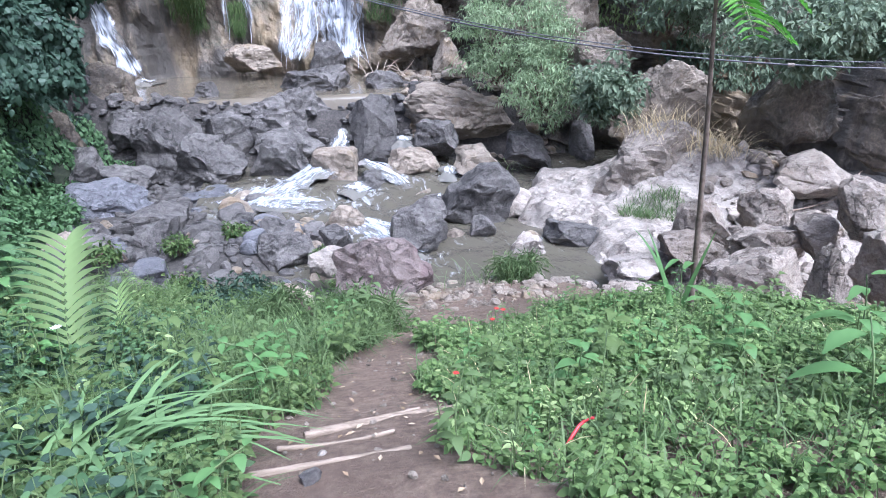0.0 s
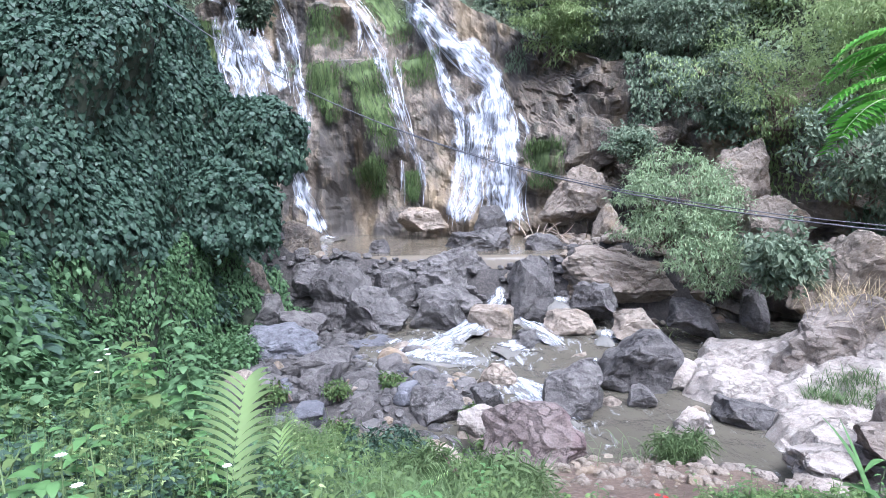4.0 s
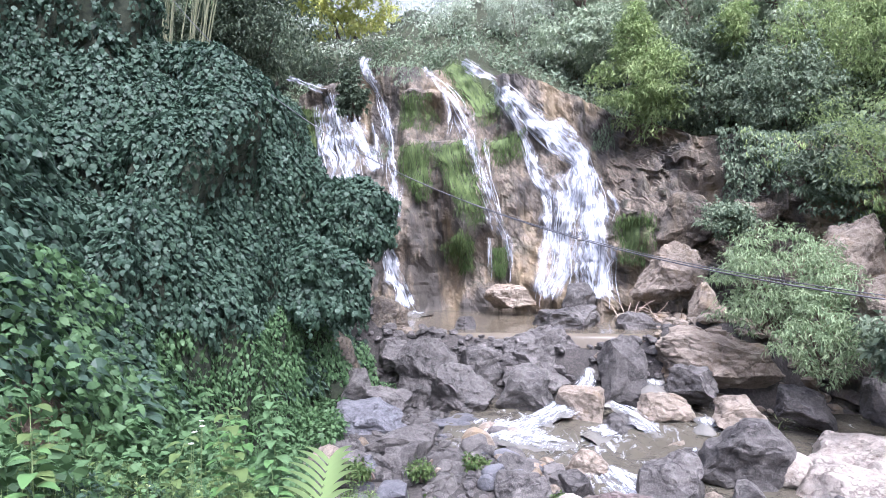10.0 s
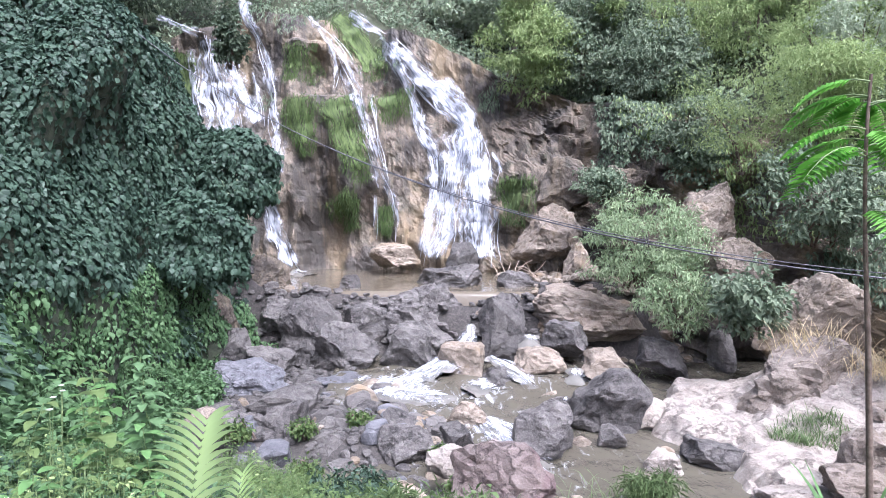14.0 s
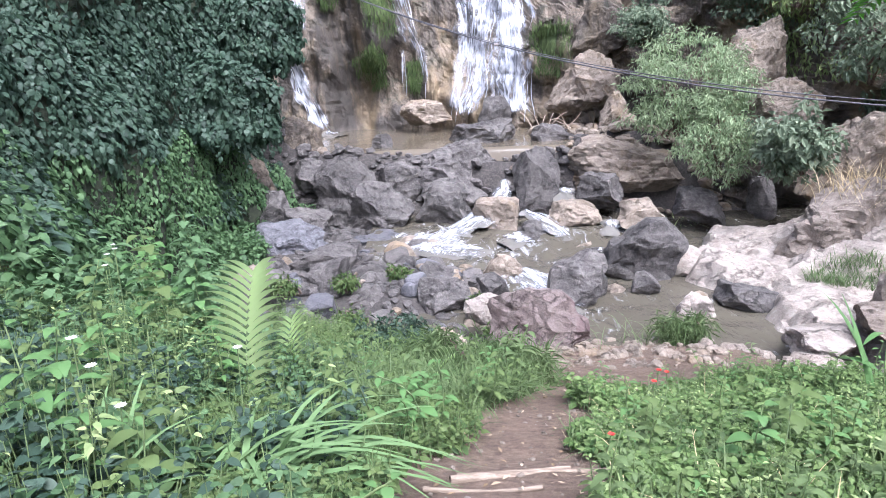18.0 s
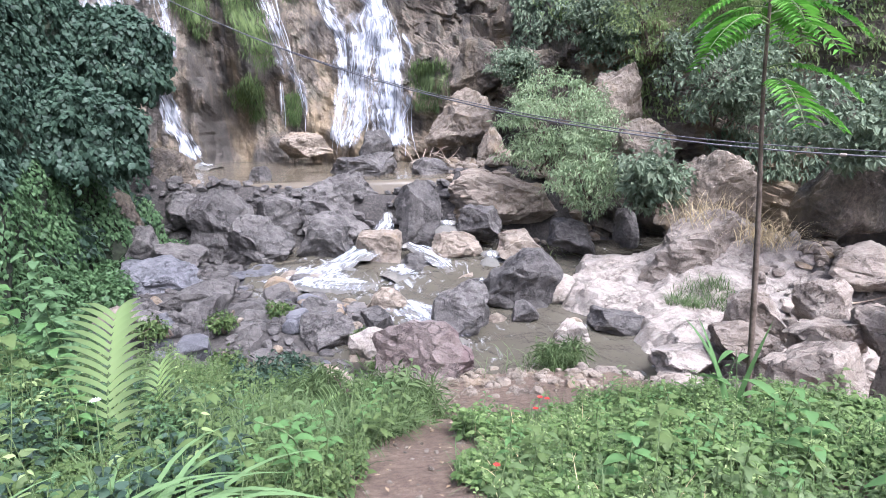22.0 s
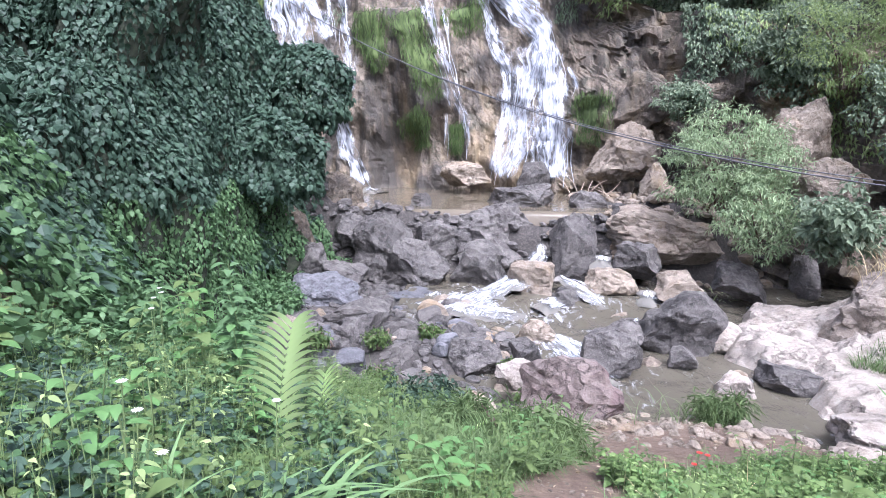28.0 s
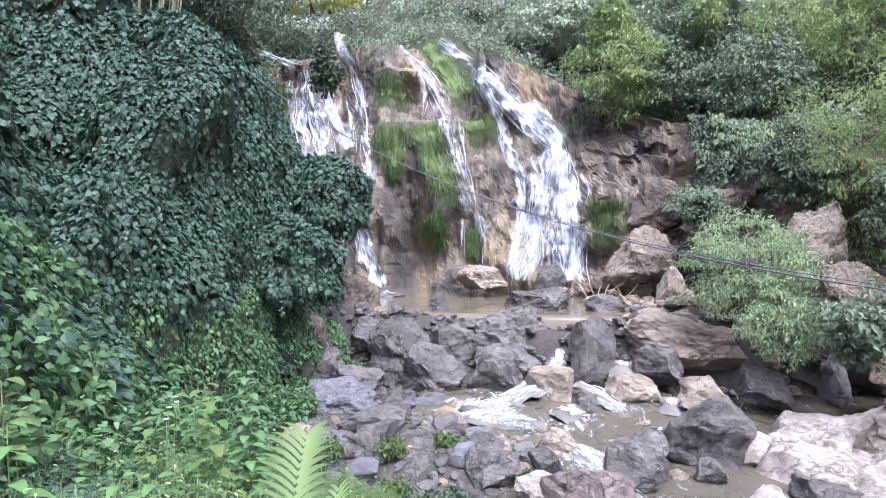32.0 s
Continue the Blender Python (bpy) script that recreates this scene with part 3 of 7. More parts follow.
ICO5_F = np.array([[v.index for v in f.verts] for f in ICO5.faces])
ICO5.free()
rock_count = 0
BOULDERS = []


def boulder(x, y, z, w, d, h, rz, mat, label):
    """A boulder w wide, d deep and h high, whose underside is at z."""
    global rock_count
    rock_count += 1
    BOULDERS.append((x, y, w, d))
    balls, faces = (ICO5_V, ICO5_F) if w > 1.75 else (ICO_V, ICO_F)
    p = rock_shape(100 + rock_count, balls, 12 + rock_count % 6) * (w / 2, d / 2, h / 2)
    me = mesh_np("boulder", p, faces, mat, False)
    ob = new("boulder", me)
    ob.matrix_world = pose(x, y, z + h / 2, 0, 0, rz)
    tagged(ob, label, "boulder", "boulders in the stream bed")
    return ob


boulder(-2.54, 17.66, -0.09, 2.32, 2.13, 1.86, 8, ROCK_DARK, "large rounded dark grey boulder with veined face")
boulder(-3.36, 18.16, 0.27, 1.91, 1.56, 2.17, 10, ROCK_DARK, "dark jagged boulder leaning on its neighbour")
boulder(-1.82, 18.90, 0.72, 1.57, 1.28, 1.40, 6, ROCK_DARK, "dark lumpy boulder at the outlet of the pool")
boulder(-0.14, 19.29, 0.60, 2.80, 2.29, 2.03, 0, ROCK_GREY, "broad grey boulder with a pale flat top")
boulder(-0.57, 17.40, 0.32, 1.65, 1.35, 1.44, 2, ROCK_DARK, "dark wet boulder beside the white rapid")
boulder(0.88, 16.74, 0.06, 1.31, 1.20, 1.31, -3, ROCK_TAN, "tan rounded boulder parting the rapid")
boulder(2.09, 17.77, 0.44, 1.37, 0.98, 2.11, -7, ROCK_GREY, "tall grey slab of rock standing on edge")
boulder(4.73, 18.78, 0.55, 3.58, 2.56, 2.16, -14, ROCK_TAN, "massive tan boulder with split flat faces")
boulder(3.84, 17.55, 0.70, 1.33, 1.22, 1.12, -12, ROCK_GREY, "grey veined boulder below the tan block")
boulder(0.55, 21.65, 1.50, 2.67, 2.18, 1.57, -1, ROCK_DARK, "dark flat-topped boulder in the pool")
boulder(2.96, 21.13, 1.77, 1.36, 1.11, 1.11, -8, ROCK_GREY, "grey angular boulder by the pool")
boulder(-2.56, 20.52, 2.19, 0.74, 0.61, 0.54, 7, ROCK_DARK, "small dark rock standing in the pool")
boulder(-1.34, 24.77, 2.47, 2.06, 1.68, 1.09, 3, ROCK_TAN, "brown boulder at the foot of the falls")
boulder(4.46, 23.85, 2.80, 2.70, 2.20, 2.37, -11, ROCK_TAN, "large reddish brown rock beside the falls")
boulder(4.82, 20.20, 2.48, 1.09, 0.89, 1.39, -13, ROCK_TAN, "square tan rock standing upright")
boulder(3.86, 13.07, 0.2, 1.75, 1.45, 1.42, -16, ROCK_GREY, "big grey lumpy boulder on the stream edge")
boulder(2.16, 11.6, 0.2, 1.15, 0.85, 1.15, -11, ROCK_GREY, "dark slate boulder in the middle of the stream")
boulder(3.6, 11.96, 0.25, 0.58, 0.53, 0.55, -17, ROCK_GREY, "small grey stone by the stream")
boulder(-2.35, 16.19, -0.21, 1.49, 1.21, 0.84, 8, ROCK_BLUE, "flat bluish grey boulder on the shore")
boulder(-1.97, 15.40, -0.36, 0.93, 0.76, 0.87, 7, ROCK_GREY, "grey wedge shaped boulder")
boulder(-4.37, 15.28, 0.04, 2.00, 1.63, 1.12, 16, ROCK_BLUE, "long bluish grey boulder on the bank")
boulder(-4.59, 14.33, -0.22, 0.91, 0.83, 0.72, 18, ROCK_BLUE, "smooth rounded bluish boulder")
boulder(-5.04, 16.48, 0.70, 0.85, 0.78, 1.08, 17, ROCK_DARK, "dark upright boulder on the bank")
boulder(-4.44, 18.58, 1.23, 1.11, 1.02, 1.05, 13, ROCK_DARK, "dark boulder under the vine covered rock")
boulder(-4.13, 16.46, 0.48, 1.34, 1.23, 0.82, 14, ROCK_GREY, "grey flat boulder on the bank")
boulder(1.91, 16.05, -0.06, 1.33, 1.22, 0.90, -7, ROCK_DARK, "low dark wet rock in the rapid")
boulder(3.02, 16.92, 0.36, 1.57, 1.28, 0.85, -10, ROCK_TAN, "flat tan rock under the standing slab")
boulder(4.78, 16.26, 0.28, 1.44, 1.17, 1.07, -16, ROCK_TAN, "tan weathered boulder above the rapid")
boulder(6.30, 16.63, 0.37, 1.38, 1.26, 1.13, -21, ROCK_GREY, "dark wet boulder at the side channel")
boulder(7.65, 16.05, 0.71, 0.74, 0.61, 1.14, -25, ROCK_GREY, "pale upright stone at the side channel")
boulder(8.34, 18.75, 3.37, 1.91, 1.75, 2.43, -24, ROCK_TAN, "large brown rock below the wooded slope")
boulder(8.45, 17.15, 2.18, 1.88, 1.73, 2.05, -26, ROCK_TAN, "tilted tan rock on the wooded slope")
boulder(5.07, 24.21, 4.56, 2.35, 1.44, 2.38, -12, CLIFF, "brown outcrop beside the falls")
boulder(6.87, 22.32, 4.84, 1.94, 1.19, 1.68, -17, CLIFF, "tan outcrop with moss beside the falls")
boulder(1.09, 8.98, 0.47, 1.57, 1.20, 1.16, -7, ROCK_RED, "pink and maroon wedge shaped boulder on the bank")
boulder(0.28, 9.83, 0.66, 0.63, 0.52, 0.57, -2, ROCK_PALE, "white chalky stone beside the maroon boulder")
boulder(-2.78, 12.32, -0.04, 0.90, 0.83, 1.13, 13, ROCK_GREY, "grey boulder with moss at its foot")
boulder(-1.88, 11.51, 0.10, 0.84, 0.60, 0.71, 9, ROCK_GREY, "tilted flat grey boulder")
boulder(-0.39, 11.38, 0.19, 1.11, 1.01, 0.77, 2, ROCK_GREY, "brown grey boulder near the path")
boulder(-0.31, 8.86, 0.47, 0.67, 0.61, 0.51, 2, ROCK_TAN, "low tan stone beside the path")
boulder(-3.12, 13.47, 0.19, 1.63, 1.17, 0.88, 13, ROCK_GREY, "long flat grey boulder on the shore")
boulder(0.82, 13.32, 0.00, 1.07, 0.88, 0.80, -4, ROCK_TAN, "tan flat stone at the water")
boulder(-1.42, 12.82, 0.10, 0.77, 0.70, 0.65, 6, ROCK_GREY, "grey stone among the cobbles")
boulder(-0.37, 11.44, 0.41, 0.58, 0.53, 0.39, 2, ROCK_GREY, "small grey cobble beside the path")
boulder(4.17, 10.8, 0.22, 0.7, 0.56, 0.55, -21, ROCK_PALE, "pale cream stone at the water edge")
boulder(5.28, 11.20, 0.12, 1.24, 1.01, 0.65, -25, ROCK_GREY, "dark grey flat rock on the pale shelf")
boulder(4.68, 13.08, 0.31, 0.89, 0.73, 0.71, -20, ROCK_PALE, "cream white rock by the stream")
boulder(2.45, 11.75, 0.2, 0.68, 0.55, 1.0, -12, ROCK_GREY, "slate flank of the mid stream rock")
boulder(-5.28, 19.98, 1.64, 1.89, 1.54, 1.80, 15, CLIFF, "brown mossy rock under the hanging vines")
boulder(-5.78, 17.34, 1.02, 1.14, 0.93, 1.64, 18, CLIFF, "mossy brown rock at the foot of the vines")
boulder(9.6, 15.5, 1.0, 2.6, 1.2, 2.45, -31, ROCK_TAN, "smooth brown rock face at the side channel")
boulder(10.56, 11.92, 1.63, 2.00, 1.02, 1.93, -42, CLIFF, "dark brown rock below the overhang")
boulder(10.96, 9.55, 1.73, 2.08, 1.06, 1.74, -49, CLIFF, "shaded brown rock under the overhang")
boulder(8.04, 12.66, 0.23, 2.90, 2.37, 2.21, -32, ROCK_PINK, "domed weathered limestone mound with dry grass")
boulder(5.32, 8.74, 0.46, 1.11, 1.14, 0.51, -31, ROCK_PALE, "cream coloured flat ledge")
boulder(6.62, 9.06, 0.53, 1.10, 1.12, 1.27, -36, ROCK_PINK, "mottled pinkish boulder behind the sapling")
boulder(5.91, 6.81, 0.81, 1.22, 1.12, 0.97, -41, ROCK_PINK, "pinkish grey weathered boulder behind the weeds")
boulder(6.62, 7.46, 1.11, 1.05, 0.97, 0.75, -42, ROCK_PINK, "pink rubble boulder on the bank")
boulder(9.82, 10.00, 1.2, 1.60, 1.47, 0.94, -44, ROCK_PINK, "low pinkish boulder by the overhang")
boulder(7.21, 6.41, 1.93, 0.83, 0.76, 0.82, -48, ROCK_PINK, "big tan block with a clean broken face")
boulder(6.79, 5.45, 1.42, 1.03, 0.95, 1.14, -51, ROCK_PINK, "large tan rock on the far bank")
boulder(5.64, 5.30, 1.08, 0.48, 0.40, 1.30, -47, ROCK_PINK, "upright broken rock with a vertical face")
boulder(5.81, 6.57, 0.78, 1.27, 1.16, 1.13, -41, ROCK_PINK, "pale pinkish boulder with a dark crack")
boulder(6.01, 8.35, 0.86, 1.09, 0.89, 0.59, -36, ROCK_PINK, "pinkish grey rock between pale ones")
boulder(7.06, 7.09, 1.45, 0.67, 0.61, 0.66, -45, ROCK_PINK, "pale broken rock under the tan block")
boulder(5.10, 4.13, 1.73, 0.52, 0.48, 0.50, -51, ROCK_GREY, "grey flat rocks at the bank foot")
boulder(7.74, 8.87, 0.98, 0.91, 0.84, 1.01, -41, ROCK_PINK, "pale tan rock on the bench")
boulder(1.3, 24.6, 2.1, 1.3, 1.0, 1.5, 0, ROCK_DARK, "dark wet rock parting the lower fall")
# ---- falling water, moss, rapids ----


def smooth_rows(rows, n):
    """Rows of numbers resampled to n rows along their length."""
    r = np.array(rows, float)
    s = np.concatenate([[0], np.cumsum(np.hypot(*(r[1:, :2] - r[:-1, :2]).T))])
    t = np.linspace(0, s[-1], n)
    out = np.stack([np.interp(t, s, r[:, k]) for k in range(r.shape[1])], -1)
    k = max(1, n // (3 * len(r)))
    pad = np.concatenate([np.repeat(out[:1], k, 0), out, np.repeat(out[-1:], k, 0)])
    return np.stack([np.convolve(pad[:, c], np.ones(2 * k + 1) / (2 * k + 1), "valid") for c in range(r.shape[1])], -1)


def band(rows, lift, seed, edge=0.25, step_len=0.1, across=9):
    """A strip over the rock wall along rows of (x, height, width), and its flow."""
    n = max(12, int(sum(math.dist(a[:2], b[:2]) for a, b in zip(rows, rows[1:])) / step_len))
    r = smooth_rows(rows, n)
    u = np.linspace(-0.5, 0.5, across)
    tang = np.gradient(r[:, :2], axis=0)
    tang /= np.linalg.norm(tang, axis=1)[:, None] + 1e-9
    side = np.stack([-tang[:, 1], tang[:, 0]], -1)
    side = np.where(side[:, :1] < 0, -side, side)
    s = np.arange(n) * step_len
    wob = 1 + edge * fbm(np.stack([s * 1.6, np.full(n, seed * 3.1), np.zeros(n)], -1), 3, seed)
    wob2 = 1 + edge * fbm(np.stack([s * 1.9, np.full(n, seed * 7.7), np.zeros(n)], -1), 4, seed + 50)
    fade = step(0, 0.3, s) * step(0, 0.6, s[-1] - s)
    half = np.where(u[None, :] < 0, wob[:, None], wob2[:, None]) * r[:, 2:3]
    PX = r[:, :1] + side[:, :1] * u * half
    PZ = r[:, 1:2] + side[:, 1:] * u * half
    PY = cliff_y(PX, PZ)
    k = np.ones(9) / 9
    even = lambda c: np.minimum(c, np.convolve(np.pad(c, 4, mode="edge"), k, "valid"))
    PY = np.apply_along_axis(even, 0, PY)
    PY = np.apply_along_axis(even, 1, PY) if across > 8 else PY
    PY = PY - 0.16 * np.abs(vnoise(np.stack([PX.ravel() * 1.7, PZ.ravel() * 1.5, np.full(PX.size, 2.0)], -1), seed + 3)).reshape(PX.shape)
    PY = PY - lift * (1 - (2 * u[None, :]) ** 4) - 0.03 - 0.06 * vnoise(np.stack([PX.ravel() * 5, PZ.ravel() * 0.8, np.full(PX.size, seed)], -1), seed).reshape(PX.shape)
    flow = np.stack([u[None, :] * r[:, 2:3] + seed * 3.3, s[:, None] + 0 * PX, 1 - (2 * np.abs(u[None, :])) ** 1.6 - 3.2 * (1 - fade)[:, None] + 0 * PX], -1)
    return np.stack([PX, PY, PZ], -1).reshape(-1, 3), grid_faces(n, across), flow.reshape(-1, 3)


fall_count = 0


def fall(label, rows, dense=0.0, threads=1.0):
    """Falling water: a lacy sheet on the rock, thicker where dense is higher, and some separate threads before it."""
    global fall_count
    fall_count += 1
    rng = np.random.default_rng(fall_count)
    v, f, w = band(rows, 0.09, fall_count * 17, 0.45, 0.07, 15)
    w[:, 2] += dense
    ob = new("waterfall", mesh_np("waterfall", v, f, FALL, True, w))
    tagged(ob, label + " of falling water on the rock wall", "waterfall", kind="structure")
    n = 60
    r = smooth_rows(rows, n)
    length = float(np.sum(np.hypot(*np.diff(r[:, :2], axis=0).T)))
    tang = np.gradient(r[:, :2], axis=0)
    tang /= np.linalg.norm(tang, axis=1)[:, None] + 1e-9
    side = np.stack([-tang[:, 1], tang[:, 0]], -1)
    side = np.where(side[:, :1] < 0, -side, side)
    wide = float(r[:, 2].mean())
    knots = np.clip(rng.normal(0, 0.27, int(3 + 2.2 * wide)), -0.5, 0.5)
    vs, fs, o = [], [], 0
    for k in range(int(threads * (2 + 4.5 * wide) * max(1.0, length / 2.5))):
        long = min(1.0, rng.uniform(0.7, 2.6) / length)
        t0 = rng.uniform(-0.05, 1 - long * 0.8)
        t = np.clip(np.linspace(t0, t0 + long, 16), 0, 1)
        u = knots[int(rng.integers(len(knots)))] + rng.normal(0, 0.055)
        i = t * (n - 1)
        c = [np.interp(i, np.arange(n), q) for q in (r[:, 0], r[:, 1], r[:, 2], side[:, 0], side[:, 1])]
        wob = 0.11 * vnoise(np.stack([t * length * 1.1, np.full(16, u * 9), np.full(16, 3.0)], -1), fall_count)
        off = np.clip(u, -0.55, 0.55) * c[2] + wob + 0.02 * rng.normal()
        half = 0.5 * rng.uniform(0.01, 0.04) * np.sin(np.pi * np.clip(np.linspace(0.03, 0.97, 16), 0, 1)) ** 0.6
        y = None
        pts = []
        for sgn in (-1, 1):
            X, Z = c[0] + c[3] * (off + sgn * half), c[1] + c[4] * (off + sgn * half)
            y = cliff_y(X, Z) if y is None else y
            Y = np.minimum(y, np.convolve(np.pad(y, 2, mode="edge"), np.ones(5) / 5, "valid")) - 0.11 - 0.05 * rng.random()
            pts.append(np.stack([X, Y, Z], -1))
        vs.append(np.stack(pts, 1).reshape(-1, 3)), fs.append(grid_faces(16, 2) + o)
        o += 32
    if vs:
        child("water_threads", mesh_np("water_threads", np.concatenate(vs), np.concatenate(fs), THREAD, True), ob, "white threads of falling water")


def moss(label, rows):
    global fall_count
    fall_count += 1
    v, f, w = band(rows, 0.03, fall_count, 0.45, 0.06, 14)
    ob = new("moss", mesh_np("moss", v, f, MOSS, True, w))
    tagged(ob, label + " growing on the wet rock", "moss", kind="stuff")
    rng = np.random.default_rng(fall_count)
    # hanging tufts
    n = 15 * len(rows) * 14
    i = rng.integers(0, len(v), n)
    P = v[i] + rng.normal(0, 0.05, (n, 3)) - (0, 0.02, 0)
    D = np.stack([rng.normal(0, 0.25, n), -0.15 - rng.random(n) * 0.2, -1 + rng.normal(0, 0.2, n)], -1)
    vv, ff = leaf_quads(P, D, rng.normal(0, 0.4, (n, 3)) + (0, -1, 0.3), rng.uniform(0.1, 0.32, n), 0.024, rng)
    child("moss_tufts", mesh_np("moss_tufts", vv, ff, L_MOSS), ob)


def rapid(label, rows):
    """White water over stones: flowing strands and lumps of foam on a grey sheet."""
    global fall_count
    fall_count += 1
    rng = np.random.default_rng(300 + fall_count)
    r0 = np.array(rows)
    n = max(10, int(np.sum(np.linalg.norm(np.diff(r0[:, :3], axis=0), axis=1)) / 0.07))
    r = smooth_rows(rows, n)
    r[:, 2] = np.maximum(r[:, 2], np.where(r[:, 1] < 18, STREAM_Z + 0.22 * step(14.2, 16.6, r[:, 1]) + 0.07, POOL_Z + 0.05))
    tang = np.gradient(r[:, :2], axis=0)
    tang /= np.linalg.norm(tang, axis=1)[:, None] + 1e-9

    def strip(off, wide, lift, seed, across):
        u = np.linspace(-0.5, 0.5, across)
        q = np.stack([np.arange(n) * 0.25, np.full(n, seed * 1.7), np.zeros(n)], -1)
        fade = step(0, 3, np.arange(n)) * step(0, 6, n - 1 - np.arange(n))
        c = (off + 0.1 * fbm(q, 2, 5))[:, None] * r[:, 3:4] + u * (wide * r[:, 3:4] * (1 + 0.4 * fbm(q * 1.5, 3, 4))[:, None])
        PX, PY = r[:, :1] + tang[:, 1:2] * c, r[:, 1:2] - tang[:, :1] * c
        w = np.stack([PX.ravel() * 3, PY.ravel() * 3, np.full(PX.size, 0.0)], -1)
        PZ = r[:, 2:3] + lift + 0.05 * fbm(w * 0.7, 2, 8).reshape(PX.shape) - 0.1 * (2 * np.abs(u)) ** 3
        flow = np.stack([c + seed, np.arange(n)[:, None] * 0.07 + 0 * c, 1 - (2 * np.abs(u)) ** 1.6 - 2.5 * (1 - fade)[:, None] + 0 * c], -1)
        return np.stack([PX, PY, PZ], -1).reshape(-1, 3), grid_faces(n, across), flow.reshape(-1, 3)

    v, f, _ = strip(0.0, 0.95, -0.04, 0, 11)
    ob = new("rapid", mesh_np("rapid", v, f, RAPID, True))
    tagged(ob, label + ", foaming over the stones", "rapid", kind="structure")
    vs, fs, ws, o = [], [], [], 0
    for k, (off, wide, lift) in enumerate([(0.0, 1.5, 0.0), (0.0, 0.8, 0.03)]):
        v, f, w = strip(off, wide, lift, k, 11)
        vs.append(v), fs.append(f + o), ws.append(w)
        o += len(v)
    child("foam", mesh_np("foam", np.concatenate(vs), np.concatenate(fs), FOAM, True, np.concatenate(ws)), ob, "white foam")


def leaf_ovals(P, D, N, L, W, rng, fine=False):
    """Rounder leaves: six points, or ten with a pointed tip for near plants, slightly cupped."""
    n = len(P)
    D = D / (np.linalg.norm(D, axis=1)[:, None] + 1e-9)
    S = np.cross(D, N)
    S /= np.linalg.norm(S, axis=1)[:, None] + 1e-9
    U = np.cross(S, D)
    L, W = np.broadcast_to(L, n)[:, None], np.broadcast_to(W, n)[:, None]
    half = [(0.1, 0.3), (0.28, 0.5), (0.52, 0.44), (0.78, 0.2)] if fine else [(0.28, 0.5), (0.62, 0.42)]
    m = len(half)
    outline = [(t, w, 1) for t, w in half] + [(1.0, 0.0, 0)] + [(t, w, -1) for t, w in half[::-1]]
    v = np.empty((n, 2 * m + 2, 3))
    v[:, 0] = P
    for k, (t, w, s) in enumerate(outline):
        v[:, k + 1] = P + D * L * t + S * W * w * s + U * W * 0.16 * abs(s) - np.array([0, 0, 1.0]) * L * 0.28 * t * t
    i = np.arange(n)[:, None] * (2 * m + 2)
    last = 2 * m + 1
    tri = [(0, 1, last), (m, m + 1, m + 2)]
    for k in range(1, m):
        tri += [(k, k + 1, last - k), (k, last - k, last - k + 1)]
    f = np.concatenate([i + list(t) for t in tri], 1).reshape(-1, 3)
    return v.reshape(-1, 3), f


def leaf_quads(P, D, N, L, W, rng, fold=0.25, droop=0.15):
    """Leaves as folded diamonds: base P, way D, face N, length L, width W (arrays or numbers)."""
    n = len(P)
    D = D / (np.linalg.norm(D, axis=1)[:, None] + 1e-9)
    S = np.cross(D, N)
    S /= np.linalg.norm(S, axis=1)[:, None] + 1e-9
    U = np.cross(S, D)
    L, W = np.broadcast_to(L, n)[:, None], np.broadcast_to(W, n)[:, None]
    mid = P + D * L * 0.42
    v = np.empty((n, 4, 3))
    v[:, 0] = P
    v[:, 1] = mid + S * W / 2 + U * W * fold
    v[:, 2] = P + D * L - np.array([0, 0, 1]) * L * droop
    v[:, 3] = mid - S * W / 2 + U * W * fold
    i = np.arange(n)[:, None] * 4
    f = np.concatenate([i + [0, 1, 2], i + [0, 2, 3]], 1).reshape(-1, 3)
    return v.reshape(-1, 3), f


L_MOSS = leaf_material("moss_strand", [(0.035, 0.058, 0.022), (0.07, 0.11, 0.036), (0.12, 0.165, 0.06)], 0.9, 0.2)


fall("white stream from the crest", [(-3.84, 13.81, 0.76), (-2.85, 13.03, 0.84), (-2.1, 12.36, 0.84), (-1.27, 10.57, 0.72), (-0.7, 9.51, 0.56), (-0.42, 8.38, 0.63), (0.21, 7.09, 0.85), (0.37, 6.48, 0.9)], 0.1, 0.5)
fall("main white chute", [(-1.9, 12.2, 0.5), (-1.06, 11.26, 0.62), (-0.51, 10.62, 0.85), (0.42, 9.79, 1.15), (1.15, 8.94, 1.2), (1.5, 8.2, 1.0), (1.55, 7.4, 1.3)], 0.5, 0.4)
fall("spreading head of the lower fall", [(1.3, 8.95, 0.8), (1.5, 8.4, 0.95), (1.43, 7.75, 1.67), (1.34, 7.09, 2.4), (1.17, 6.3, 2.6)], 0.15, 0.3)
fall("left body of the lower fall", [(0.25, 7.3, 0.7), (0.21, 6.92, 0.8), (0.29, 6.24, 0.8), (0.19, 5.4, 0.74), (0.02, 4.5, 0.66), (-0.23, 3.27, 0.55), (-0.3, 2.6, 0.5)], -0.05, 0.6)
fall("middle body of the lower fall", [(1.15, 7.5, 1.1), (1.1, 6.9, 1.34), (0.92, 5.55, 1.1), (0.79, 4.57, 0.99), (0.52, 3.78, 0.94), (0.24, 3.04, 0.99), (0.1, 2.5, 1.0)], 0.25, 0.5)
fall("right body of the lower fall", [(1.8, 8.0, 0.9), (1.83, 7.4, 1.17), (1.93, 6.34, 1.26), (2.01, 5.36, 1.31), (2.1, 4.4, 1.47), (2.01, 2.98, 1.85), (2.0, 2.5, 1.9)], 0.35, 0.5)
